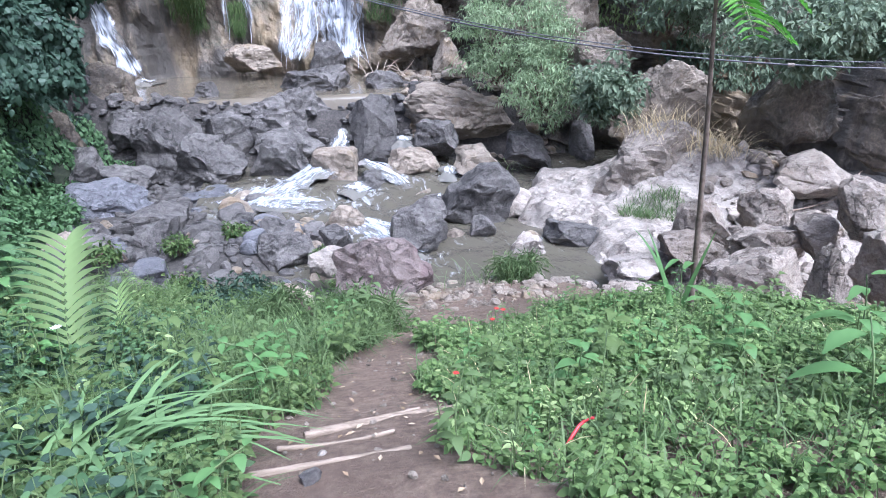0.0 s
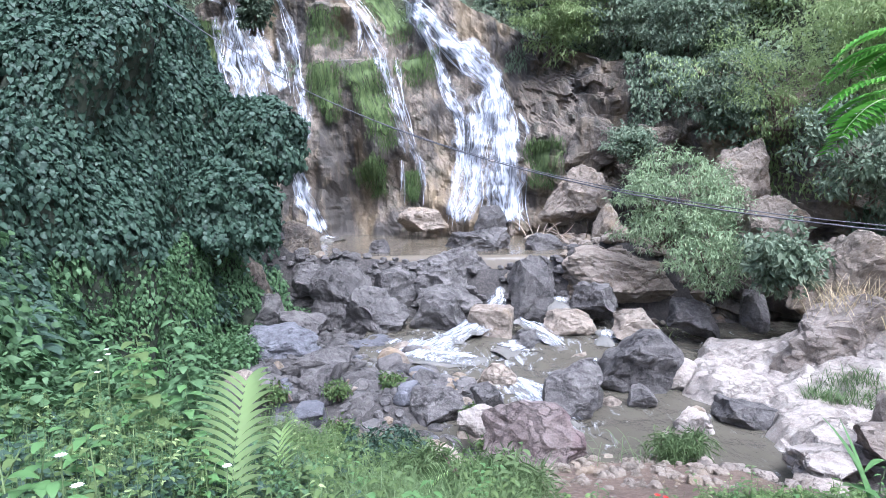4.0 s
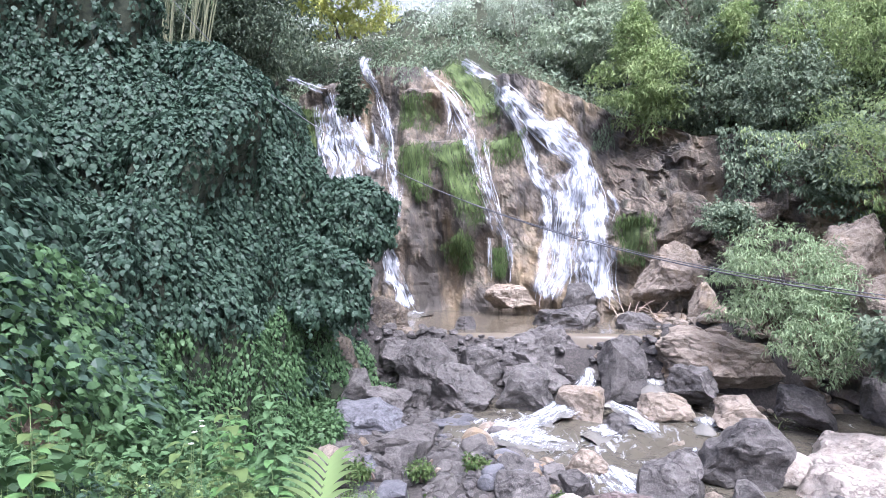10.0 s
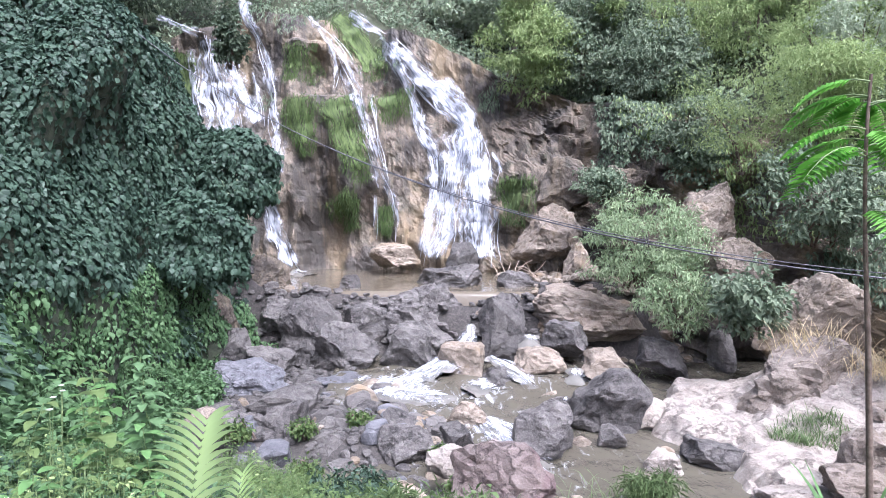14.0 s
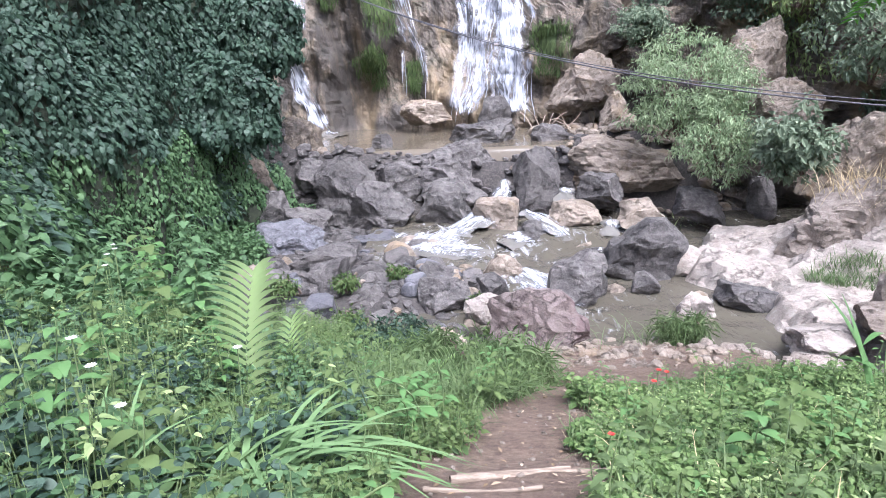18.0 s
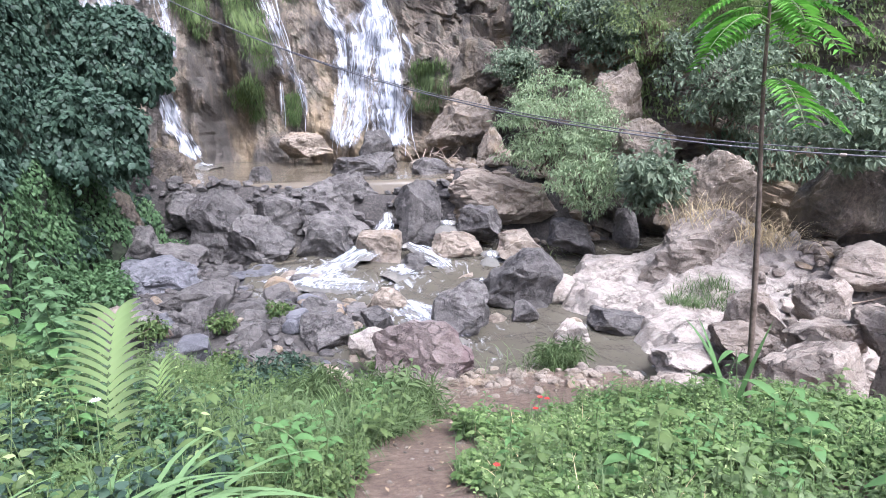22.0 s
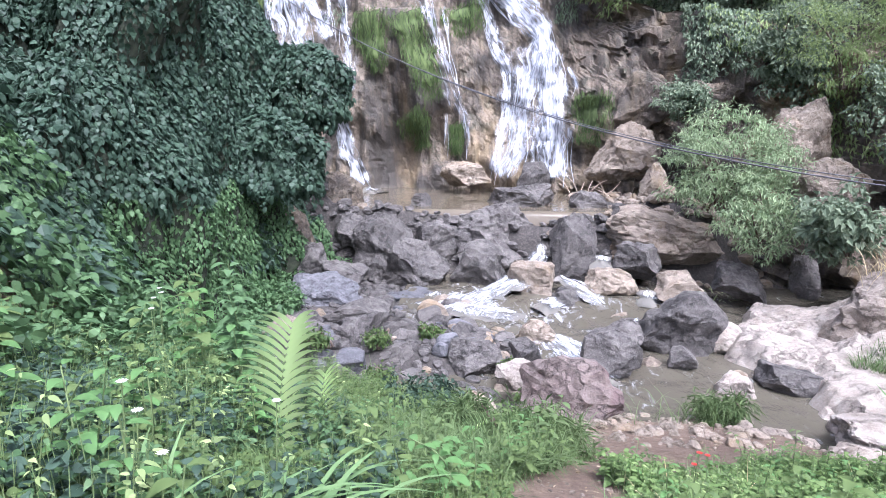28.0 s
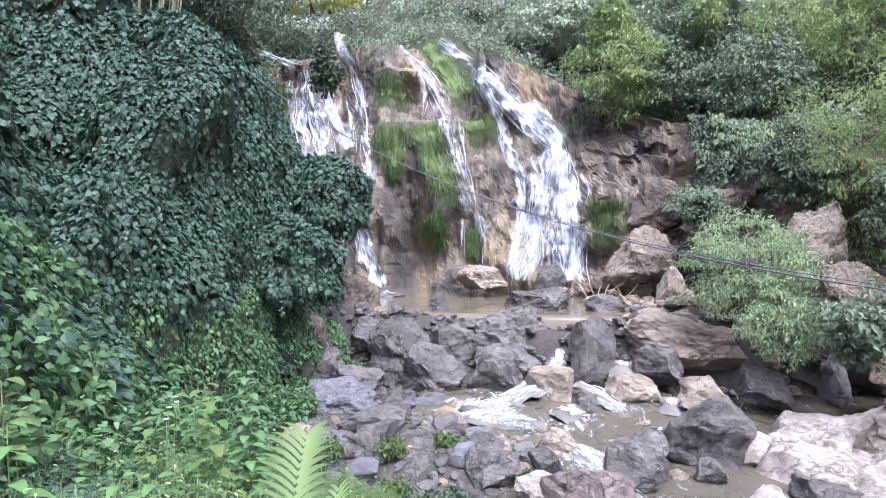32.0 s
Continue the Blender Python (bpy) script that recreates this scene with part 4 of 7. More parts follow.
fall("lacy veil of the lower fall", [(1.42, 6.85, 2.67), (1.23, 5.54, 2.81), (1.28, 4.25, 2.94), (1.26, 3.06, 3.0), (1.26, 2.6, 3.0)], -0.75, 0.6)
fall("thin side trickle", [(2.48, 7.41, 0.2), (2.77, 6.88, 0.22), (2.88, 6.47, 0.23), (2.77, 5.9, 0.2)], -0.1, 0.5)
fall("short strand above the chute", [(-0.11, 11.32, 0.28), (0.17, 10.52, 0.42)], 0.0, 0.5)
fall("broad white veil", [(-9.82, 12.5, 1.09), (-9.66, 11.08, 1.92), (-9.35, 9.73, 2.3), (-8.66, 8.25, 2.5), (-7.88, 6.89, 2.4)], 0.0, 1.0)
fall("left strand of the veil", [(-10.52, 12.12, 0.48), (-10.64, 10.81, 0.56), (-10.23, 9.33, 0.61), (-9.77, 8.11, 0.52)], 0.0, 0.7)
fall("right strand of the veil", [(-9.09, 11.65, 0.48), (-8.53, 10.43, 0.62), (-7.77, 9.18, 0.64), (-7.08, 7.98, 0.62)], 0.2, 0.7)
fall("lower end of the veil", [(-6.55, 5.2, 0.6), (-6.42, 4.29, 0.67), (-6.01, 3.63, 0.72), (-5.66, 2.79, 0.82), (-5.39, 2.1, 1.0)], 0.4, 0.5)
fall("spill over the upper ledge", [(-12.29, 13.31, 0.48), (-11.32, 12.9, 0.59), (-10.39, 12.48, 0.66), (-9.76, 12.27, 0.73)], -0.2, 0.4)
fall("long strand from the crest", [(-8.14, 14.2, 0.66), (-8.25, 13.4, 0.58), (-7.63, 12.48, 0.4), (-7.19, 11.34, 0.51), (-6.74, 9.67, 0.63), (-6.43, 8.3, 0.65), (-6.14, 7.02, 0.6), (-5.94, 5.81, 0.49)], -0.05, 0.8)
fall("thin falling strand", [(-7.81, 10.96, 0.22), (-7.39, 9.55, 0.25), (-6.9, 8.15, 0.27)], -0.15, 0.8)
fall("long thin veil over the moss", [(-5.61, 13.66, 0.37), (-4.78, 12.61, 0.54), (-4.01, 11.64, 0.9), (-3.41, 10.48, 1.1), (-2.87, 9.21, 0.73), (-2.55, 8.11, 0.77), (-2.07, 6.6, 0.84), (-1.62, 5.42, 0.57), (-1.35, 4.42, 0.4), (-1.5, 3.4, 0.4)], -0.3, 0.9)
fall("faint strand beside the veil", [(-4.42, 12.53, 0.29), (-4.07, 11.06, 0.32), (-4.11, 9.93, 0.25)], -0.2, 0.8)
fall("trickle beside the veil", [(-2.56, 10.02, 0.21), (-2.17, 8.11, 0.27), (-1.92, 6.61, 0.24)], -0.25, 0.8)
fall("seeping trickle on the lower rock", [(-2.18, 5.76, 0.17), (-2.23, 4.25, 0.2), (-2.3, 3.26, 0.17)], -0.3, 0.8)
moss("bright green moss curtain", [(-5.48, 9.58, 1.27), (-5.33, 8.67, 1.25), (-5.21, 7.82, 0.98), (-5.08, 7.06, 0.50)])
moss("streaky green moss curtain", [(-3.87, 9.57, 1.61), (-3.66, 8.66, 1.76), (-3.39, 7.82, 1.58), (-2.95, 6.80, 1.13), (-2.67, 5.98, 0.59)])
moss("moss below the ledge", [(-3.71, 5.49, 1.12), (-3.36, 4.84, 1.28), (-3.18, 4.06, 0.81)])
moss("patch of green moss", [(-1.61, 9.94, 1.35), (-1.48, 9.38, 1.51), (-1.26, 8.77, 0.99)])
moss("moss strip on the crest", [(-4.58, 13.62, 0.89), (-3.48, 12.83, 1.39), (-2.76, 11.72, 1.37), (-2.22, 10.61, 1.01)])
moss("dark moss beside the falls", [(3.41, 6.30, 1.13), (3.44, 5.33, 1.28), (3.33, 4.38, 0.94)])
moss("moss by the trickle", [(-1.86, 5.00, 0.49), (-1.76, 4.38, 0.53), (-1.79, 3.90, 0.39)])
moss("moss on the upper rocks", [(-5.70, 11.92, 1.55), (-5.65, 11.17, 1.88), (-5.69, 10.25, 1.52)])
moss("mossy slope beside the veil", [(-11.39, 11.85, 1.22), (-11.31, 10.52, 1.55), (-11.01, 9.07, 1.52)])
rapid("white rapid between the boulders", [(1.22, 17.75, 1.75, 0.24), (1.12, 17.36, 1.4, 0.3), (0.75, 17.0, 1.05, 0.5), (0.31, 16.5, 0.8, 0.89), (-0.27, 16.1, 0.62, 1.08), (-0.75, 15.58, 0.5, 1.72), (-1.1, 15.1, 0.4, 2.18), (-1.3, 14.6, 0.35, 2.18)])
rapid("small side cascade", [(2.88, 17.67, 1.45, 0.46), (2.83, 17.17, 1.17, 0.51)])
rapid("rapid round the tan boulder", [(1.59, 16.72, 1.04, 0.35), (2.0, 16.38, 0.93, 0.38), (2.51, 15.9, 0.67, 0.51), (2.77, 15.35, 0.4, 0.54)])
rapid("small chute by the grey boulder", [(3.82, 16.15, 0.89, 0.38), (3.76, 15.76, 0.66, 0.42), (3.71, 15.56, 0.48, 0.42)])
rapid("cascade over the low rocks", [(1.51, 15.93, 0.52, 0.42), (1.34, 15.54, 0.28, 0.68), (0.9, 15.17, 0.12, 0.71)])
rapid("trickle behind the stone", [(3.34, 14.83, 0.23, 0.21), (3.14, 14.26, 0.03, 0.26)])
rapid("riffle running to the bank", [(1.33, 13.5, 0.4, 0.75), (1.5, 12.57, 0.4, 0.8), (1.85, 11.71, 0.4, 0.86), (2.3, 10.9, 0.4, 0.75)])
rapid("splash at the foot of the falls", [(-5.2, 24.25, 2.5, 0.83), (-4.49, 23.98, 2.4, 0.98)])
rapid("white water by the dark boulder", [(-0.73, 15.18, 0.25, 0.52), (-0.05, 15.0, 0.17, 0.52), (0.75, 14.88, 0.05, 0.65)])

# ---- cobbles and stones, each one lying on the bed ----
STONE_MESH = {}
for k, (mat, name) in enumerate([(ROCK_GREY, "grey"), (ROCK_BLUE, "bluish grey"), (ROCK_TAN, "tan"), (ROCK_PINK, "pinkish"), (ROCK_PALE, "cream"), (ROCK_DARK, "dark grey")]):
    STONE_MESH[name] = [mesh_np("stone", rock_shape(500 + 10 * k + j, ICO2_V, 9, 0.12), ICO2_F, mat, False) for j in range(3)]


def on_boulder(x, y, s):
    """Whether a stone of size s would stand in or right before a boulder."""
    for bx, by, w, d in BOULDERS:
        k = math.hypot(x - bx, y - by)
        if k < 0.5 * max(w, d) + 0.35 * s or (s > 0.4 and k < 0.5 * w + 0.9 and y < by and abs(x - bx) < 0.4 * w):
            return True
    return False


def stones(n, x0, x1, y0, y1, small, large, tones, group, label, seed, skip=None):
    rng = np.random.default_rng(seed)
    done = tries = 0
    while done < n:
        x, y = rng.uniform(x0, x1), rng.uniform(y0, y1)
        s = small + (large - small) * rng.random() ** 2.5
        tries += 1
        if tries < 40 * n and (on_boulder(x, y, s) or (skip and skip(x, y))):
            continue
        done += 1
        tone = tones[int(rng.integers(len(tones)))]
        ob = new("stone", STONE_MESH[tone][int(rng.integers(3))])
        h = s * rng.uniform(0.45, 0.8)
        z = float(bed_z(np.array([x]), np.array([y]))[0])
        m = pose(x, y, z + h * 0.3, rng.uniform(-12, 12), rng.uniform(-12, 12), rng.uniform(0, 360))
        ob.matrix_world = m @ Matrix.Diagonal((s * rng.uniform(0.8, 1.2) / 1, s * rng.uniform(0.6, 1.0), h, 1)) @ Matrix.Diagonal((0.5, 0.5, 0.5, 1))
        tagged(ob, tone + " " + label, "stone", group)


def rubble(n, x0, x1, y0, y1, small, large, mat, label, seed):
    """Stones too many to count, joined into one mass."""
    rng = np.random.default_rng(seed)
    items = []
    shapes = [rock_shape(700 + seed * 5 + j, ICO2_V, 7, 0.1) for j in range(5)]
    x, y = rng.uniform(x0, x1, n), rng.uniform(y0, y1, n)
    z = bed_z(x, y)
    dry = ((z > STREAM_Z - 0.12) | (y > 15)) & ~((x > 4.2) & (x < 7.6) & (y > 9.4) & (y < 17)) & ~(np.hypot(x - 8.5, y - 12.9) < 1.6)
    x, y, z = x[dry], y[dry], z[dry]
    for k in range(len(x)):
        s = small + (large - small) * rng.random() ** 2.5
        a = rng.uniform(0, 6.3)
        v = shapes[k % 5] * (s * 0.55, s * 0.42, s * 0.3)
        v = np.stack([v[:, 0] * math.cos(a) - v[:, 1] * math.sin(a), v[:, 0] * math.sin(a) + v[:, 1] * math.cos(a), v[:, 2]], -1)
        items.append((v + (x[k], y[k], z[k] + s * 0.1), ICO2_F))
    vs, fs, o = [], [], 0
    for v, f in items:
        vs.append(v), fs.append(f + o)
        o += len(v)
    ob = new("rubble", mesh_np("rubble", np.concatenate(vs), np.concatenate(fs), mat, False))
    tagged(ob, label, "rubble", kind="stuff")


GREYS = ["grey", "bluish grey", "dark grey", "grey", "tan"]
stones(120, -5.0, 0.6, 9.6, 15.5, 0.25, 0.75, GREYS, "cobbles on the grey shore", "cobble lying among boulders on the shore", 1)
stones(22, -4.8, -0.6, 10.4, 16.0, 0.6, 1.0, GREYS, "boulders on the grey shore", "boulder among the cobbles on the shore", 9)
OPEN_WATER = [(-1.2, 14.75, 0.9), (0.4, 14.4, 0.9), (1.6, 11.2, 0.8), (2.8, 10.8, 1.1), (3.6, 10.4, 1.2), (4.4, 9.6, 0.8), (1.6, 12.6, 0.8), (4.2, 12.4, 0.6)]
afloat = lambda x, y: any(math.hypot(x - a, y - b) < r for a, b, r in OPEN_WATER)
stones(42, -1.2, 4.6, 11.5, 16.4, 0.3, 0.75, ["grey", "tan", "dark grey", "tan"], "stones in the stream", "stone lying in the shallow stream", 2, afloat)
stones(62, 4.4, 11.0, 7.2, 12.0, 0.3, 0.8, ["pinkish", "tan", "pinkish", "cream", "pinkish"], "stones on the limestone bank", "broken stone on the limestone bank", 3, lambda x, y: x < 7.2 and y > 9.6)
stones(70, -2.6, 1.0, 10.9, 13.6, 0.2, 0.6, ["grey", "tan", "bluish grey", "grey", "dark grey"], "stones on the gravel bar", "cobble on the gravel bar beside the stream", 21, afloat)
stones(28, 0.5, 6.0, 19.5, 24.0, 0.5, 1.0, ["tan", "grey", "dark grey", "tan"], "stones below the falls", "angular stone in the pile below the falls", 4)
stones(22, -5.6, 2.8, 18.0, 19.3, 0.35, 0.75, ["dark grey", "grey", "dark grey", "tan"], "boulders at the pool outlet", "boulder wedged at the pool outlet", 11)
# dark rock tone puts the shade between shore boulders into the colour
rubble(850, -5.4, 1.0, 9.2, 16.6, 0.1, 0.4, ROCK_DARK, "gravel and cobbles filling the shore gaps, darkened for shade", 1)
rubble(200, -1.5, 5.5, 15.2, 18.5, 0.15, 0.42, ROCK_DARK, "dark wet stones packed between the boulders", 2)
rubble(750, 3.6, 12.5, 6.2, 13.8, 0.08, 0.4, ROCK_PINK, "pinkish limestone rubble on the bank", 3)
rubble(420, 1.2, 6.8, 18.9, 25.2, 0.15, 0.6, ROCK_TAN, "brown broken stones below the falls", 4)
rubble(220, -5.8, 3.4, 18.0, 19.25, 0.2, 0.5, ROCK_GREY, "grey stones packed below the pool", 10)
rubble(160, 4.3, 8.6, 17.4, 19.6, 0.2, 0.6, ROCK_TAN, "brown broken stones beside the massive boulder", 12)
rubble(130, -6.2, -2.5, 15.0, 18.6, 0.15, 0.45, ROCK_DARK, "dark stones at the pool outlet", 5)
rubble(420, -0.8, 3.4, 6.6, 10.0, 0.03, 0.24, ROCK_TAN, "small pebbles on the trodden dirt bank", 7)
rubble(420, -0.5, 1.6, 1.4, 6.8, 0.012, 0.05, ROCK_TAN, "grit and tiny pebbles on the path", 8)

# ---- plants ----
def tube_np(points, r0, r1, sides=6):
    """A tapered tube along the points."""
    P = np.array(points, float)
    n = len(P)
    T = np.gradient(P, axis=0)
    T /= np.linalg.norm(T, axis=1)[:, None] + 1e-9
    ref = np.where(np.abs(T[:, 2:3]) > 0.9, np.array([[1.0, 0, 0]]), np.array([[0, 0, 1.0]]))
    A = np.cross(T, ref)
    A /= np.linalg.norm(A, axis=1)[:, None] + 1e-9
    B = np.cross(T, A)
    r = np.linspace(r0, r1, n)[:, None, None]
    a = np.linspace(0, 2 * np.pi, sides, endpoint=False)
    V = P[:, None] + r * (np.cos(a)[None, :, None] * A[:, None] + np.sin(a)[None, :, None] * B[:, None])
    i = np.arange(n - 1)[:, None] * sides + np.arange(sides)[None, :]
    j = np.arange(n - 1)[:, None] * sides + (np.arange(sides)[None, :] + 1) % sides
    F = np.stack([i, j, j + sides, i + sides], -1).reshape(-1, 4)
    return V.reshape(-1, 3), F


def join_np(items):
    vs, fs, o = [], [], 0
    for v, f in items:
        vs.append(v), fs.append(f + o)
        o += len(v)
    return np.concatenate(vs), np.concatenate(fs)


def bend(a, b, sag, n, rng, wob=0.1):
    t = np.linspace(0, 1, n)[:, None]
    a, b = np.array(a, float), np.array(b, float)
    p = a + (b - a) * t
    p[:, 2] += sag * 4 * (t * (1 - t))[:, 0]
    return p + np.sin(t * 3.1) * rng.normal(0, wob, 3)


def blades(base, way, length, width, droop, rng, seg=5, upright=0.8):
    """Grass or strap leaves: curved tapered strips. base (n,3); way (n,) heading in radians."""
    n = len(base)
    t = np.linspace(0, 1, seg)
    L, W = np.broadcast_to(length, n), np.broadcast_to(width, n)
    d = np.broadcast_to(droop, n)
    out = (t[None] * (0.35 + 0.65 * d[:, None] * t[None])) * L[:, None]
    up = (upright * t[None] - d[:, None] * 0.85 * t[None] ** 2.2) * L[:, None]
    hx, hy = np.cos(way), np.sin(way)
    C = np.stack([base[:, 0:1] + hx[:, None] * out, base[:, 1:2] + hy[:, None] * out, base[:, 2:3] + up], -1)
    prof = np.clip(np.minimum(1.0, 0.55 + 2.0 * t) * (1 - t ** 2.5), 0.04, 1)
    S = np.stack([-hy, hx, 0 * hx], -1)[:, None] * (W[:, None] * prof[None] / 2)[..., None]
    V = np.stack([C - S, C + S], 2)
    i = np.arange(n)[:, None] * (2 * seg) + 2 * np.arange(seg - 1)[None]
    F = np.stack([i, i + 1, i + 3, i + 2], -1).reshape(-1, 4)
    return V.reshape(-1, 3), F


thicket_count = 0
MOUNDS = []


def vine_mass(x, y, z, rx, rz, leaf, mat, label, category):
    """Climbing vine draped over a mound: leaves that overlap like shingles on a folded skin, and trailing strands."""
    rng = np.random.default_rng(1300 + thicket_count)
    root = thing(category.replace(" ", "_"), x, y, z - rz, label, category)
    ry = 0.8 * rx
    size = np.array((rx, ry, rz))
    n = int(3.4 * 2.4 * math.pi * (rx * ry + rx * rz + ry * rz) / 3 * 1.3 / (0.42 * leaf ** 2))

    def skin(d):
        turn = np.arctan2(d[:, 0], -d[:, 1])
        fold = 1 - 2 * np.abs(fbm(np.stack([turn * 1.9 * rx, d[:, 2] * 0.7 * rz, np.full(len(d), 3.0 * thicket_count)], -1), 2, 6))
        return 0.82 + 0.3 * fbm(d * 1.25 + thicket_count * 5.0, 3, 2) + 0.13 * fold

    d = rng.normal(size=(2 * n, 3))
    d /= np.linalg.norm(d, axis=1)[:, None]
    d = d[d[:, 1] < 0.45][:n]
    n = len(d)
    R = skin(d)
    hang = np.where(d[:, 2] < 0, (1 - d[:, 2] ** 2 + 0.12) ** -0.42, 1.0)[:, None] * (1, 1, 0) + (0, 0, 1)
    e = 0.06
    side = np.cross(d, (0, 0, 1.0))
    side /= np.linalg.norm(side, axis=1)[:, None] + 1e-6
    over = np.cross(side, d)
    k = 1.0 / e
    N = d / size - (side / size) * ((skin(d + e * side) - R) * k)[:, None] - (over / size) * ((skin(d + e * over) - R) * k)[:, None]
    N /= np.linalg.norm(N, axis=1)[:, None]
    sunk = np.where(rng.random(n) < 0.35, rng.uniform(0.08, 0.3, n), rng.uniform(0, 0.1, n))
    P = d * hang * R[:, None] * size - N * sunk[:, None] * min(1.0, rz)
    fall_line = np.array((0, 0, -1.0)) + N * N[:, 2:3]
    D = fall_line * 0.9 + rng.normal(0, 0.45, (n, 3)) + N * rng.uniform(0.0, 0.5, n)[:, None]
    L = leaf * rng.uniform(0.55, 1.25, n)
    items = [leaf_ovals(P, D, N + rng.normal(0, 0.28, (n, 3)) + (0, 0, 0.25), L, L * 0.8, rng)]
    for _ in range(int(7 * rx)):
        q = P[int(rng.integers(n))]
        if q[2] > 0.35 * rz or q[1] > 0:
            continue
        m = int(rng.integers(10, 26))
        t = np.linspace(0, 1, m)[:, None]
        long = rng.uniform(0.4, 1.1)
        c = q + t * (rng.normal(0, 0.12), -0.1, -long) + rng.normal(0, 0.03, (m, 3))
        Ls = leaf * rng.uniform(0.5, 0.95, m)
        items.append(leaf_ovals(c, rng.normal(0, 0.5, (m, 3)) + (0, -0.3, -0.8), rng.normal(0, 0.3, (m, 3)) + (0, -0.8, 0.5), Ls, Ls * 0.75, rng))
    v, f = join_np(items)
    child("foliage", mesh_np("foliage", v + (0, 0, rz), f, mat), root)
    for _ in range(5):
        tip = P[int(rng.integers(n))] * 0.93
        v, f = tube_np(bend((rng.normal(0, 0.2 * rx), 0.3 * ry, -rz * 0.9), tip, 0.2 * rz, 7, rng), 0.04, 0.012, 5)
        child("branch", mesh_np("branch", v + (0, 0, rz), f, BARK, True), root)
    return root


def thicket(x, y, z, rx, rz, n, leaf, mat, label, category):
    """A lumpy mass of leaves on branching stems, rx half wide and rz half high."""
    global thicket_count
    thicket_count += 1
    if mat in (L_VINE, L_SCRUB) and x < -4 and y < 22 and not (x > -6.3 and y > 15):
        MOUNDS.append((x, y, z, rx, rz))
        return None
    if mat == L_VINE and rx > 1.0:
        return vine_mass(x, y, z, rx, rz, leaf * 1.2, mat, label, category)
    rng = np.random.default_rng(900 + thicket_count)
    n, leaf = (int(n * 1.5), leaf * 0.85) if y > 20 else (int(n * 0.95), leaf * 1.1)
    root = thing(category.replace(" ", "_"), x, y, z - rz, label, category)
    ry = 0.75 * rx
    # clumps over an uneven shell
    m = int(60 + n / 60)
    d = rng.normal(size=(m, 3))
    d[:, 1] -= 0.35
    d /= np.linalg.norm(d, axis=1)[:, None]
    rad = 0.78 + 0.3 * fbm(d * 1.8 + thicket_count * 5.0, 3, 2) + rng.uniform(-0.1, 0.1, m)
    rad = np.where(rng.random(m) < 0.3, rad * rng.uniform(0.5, 0.85, m), rad)
    C = d * rad[:, None] * (rx, ry, rz)
    size = rng.uniform(0.1, 0.26, m) * min(rx, rz) + 0.08
    i = rng.integers(0, m, n)
    off = rng.normal(0, 1, (n, 3))
    off /= np.linalg.norm(off, axis=1)[:, None]
    off[:, 2] = np.where(off[:, 2] < -0.2, off[:, 2] * 0.5, off[:, 2])
    P = C[i] + off * (size[i] * rng.random(n) ** 0.4)[:, None] * (1, 1, 0.75)
    N = off + d[i] * 0.8 + (0, 0, 0.5)
    D = rng.normal(0, 0.6, (n, 3)) + off * 0.6 + (0, -0.15, -0.55)
    L = leaf * rng.uniform(0.55, 1.35, n)
    slim = 0.26 if mat in (L_BAMBOO, L_LIME) else 0.16 if mat == L_GRASS else 0.62
    v, f = leaf_quads(P, D, N, L, L * slim, rng)
    child("foliage", mesh_np("foliage", v + (0, 0, rz), f, mat), root)
    for k in range(6):
        tip = C[int(rng.integers(m))] * 0.9
        v, f = tube_np(bend((rng.normal(0, 0.15 * rx), 0.3 * ry, -rz * 0.9), tip, 0.2 * rz, 7, rng), 0.045, 0.012, 5)
        child("branch", mesh_np("branch", v + (0, 0, rz), f, BARK, True), root)
    return root


def cover(name, label, category, n, x0, x1, y0, y1, leaf, mat, high, keep, seed, slim=0.6):
    """Leaves of a creeping cover that follows the ground, as one mass."""
    rng = np.random.default_rng(seed)
    x, y = rng.uniform(x0, x1, n), rng.uniform(y0, y1, n)
    ok = keep(x, y)
    x, y = x[ok], y[ok]
    z, e = ground_z(x, y), 0.3
    gx_, gy_ = (ground_z(x + e, y) - z) / e, (ground_z(x, y + e) - z) / e
    N = np.stack([-gx_, -gy_, np.ones_like(x)], -1)
    N /= np.linalg.norm(N, axis=1)[:, None]
    lump = 0.5 + 0.5 * fbm(np.stack([x * 0.9, y * 0.9, z * 0.9], -1), 3, seed)
    P = np.stack([x, y, z], -1) + N * (high * np.clip(lump, 0.05, 2) * rng.random(len(x)) ** 0.5)[:, None]
    D = rng.normal(0, 0.5, P.shape) + N * 0.3 + ((0, 0, -1.0) + N * N[:, 2:3]) * 0.7
    L = leaf * rng.uniform(0.5, 1.4, len(x))
    v, f = leaf_ovals(P, D, N + rng.normal(0, 0.4, P.shape), L, L * slim, rng)
    ob = new(name, mesh_np(name, v, f, mat))
    return tagged(ob, label, category, kind="stuff")


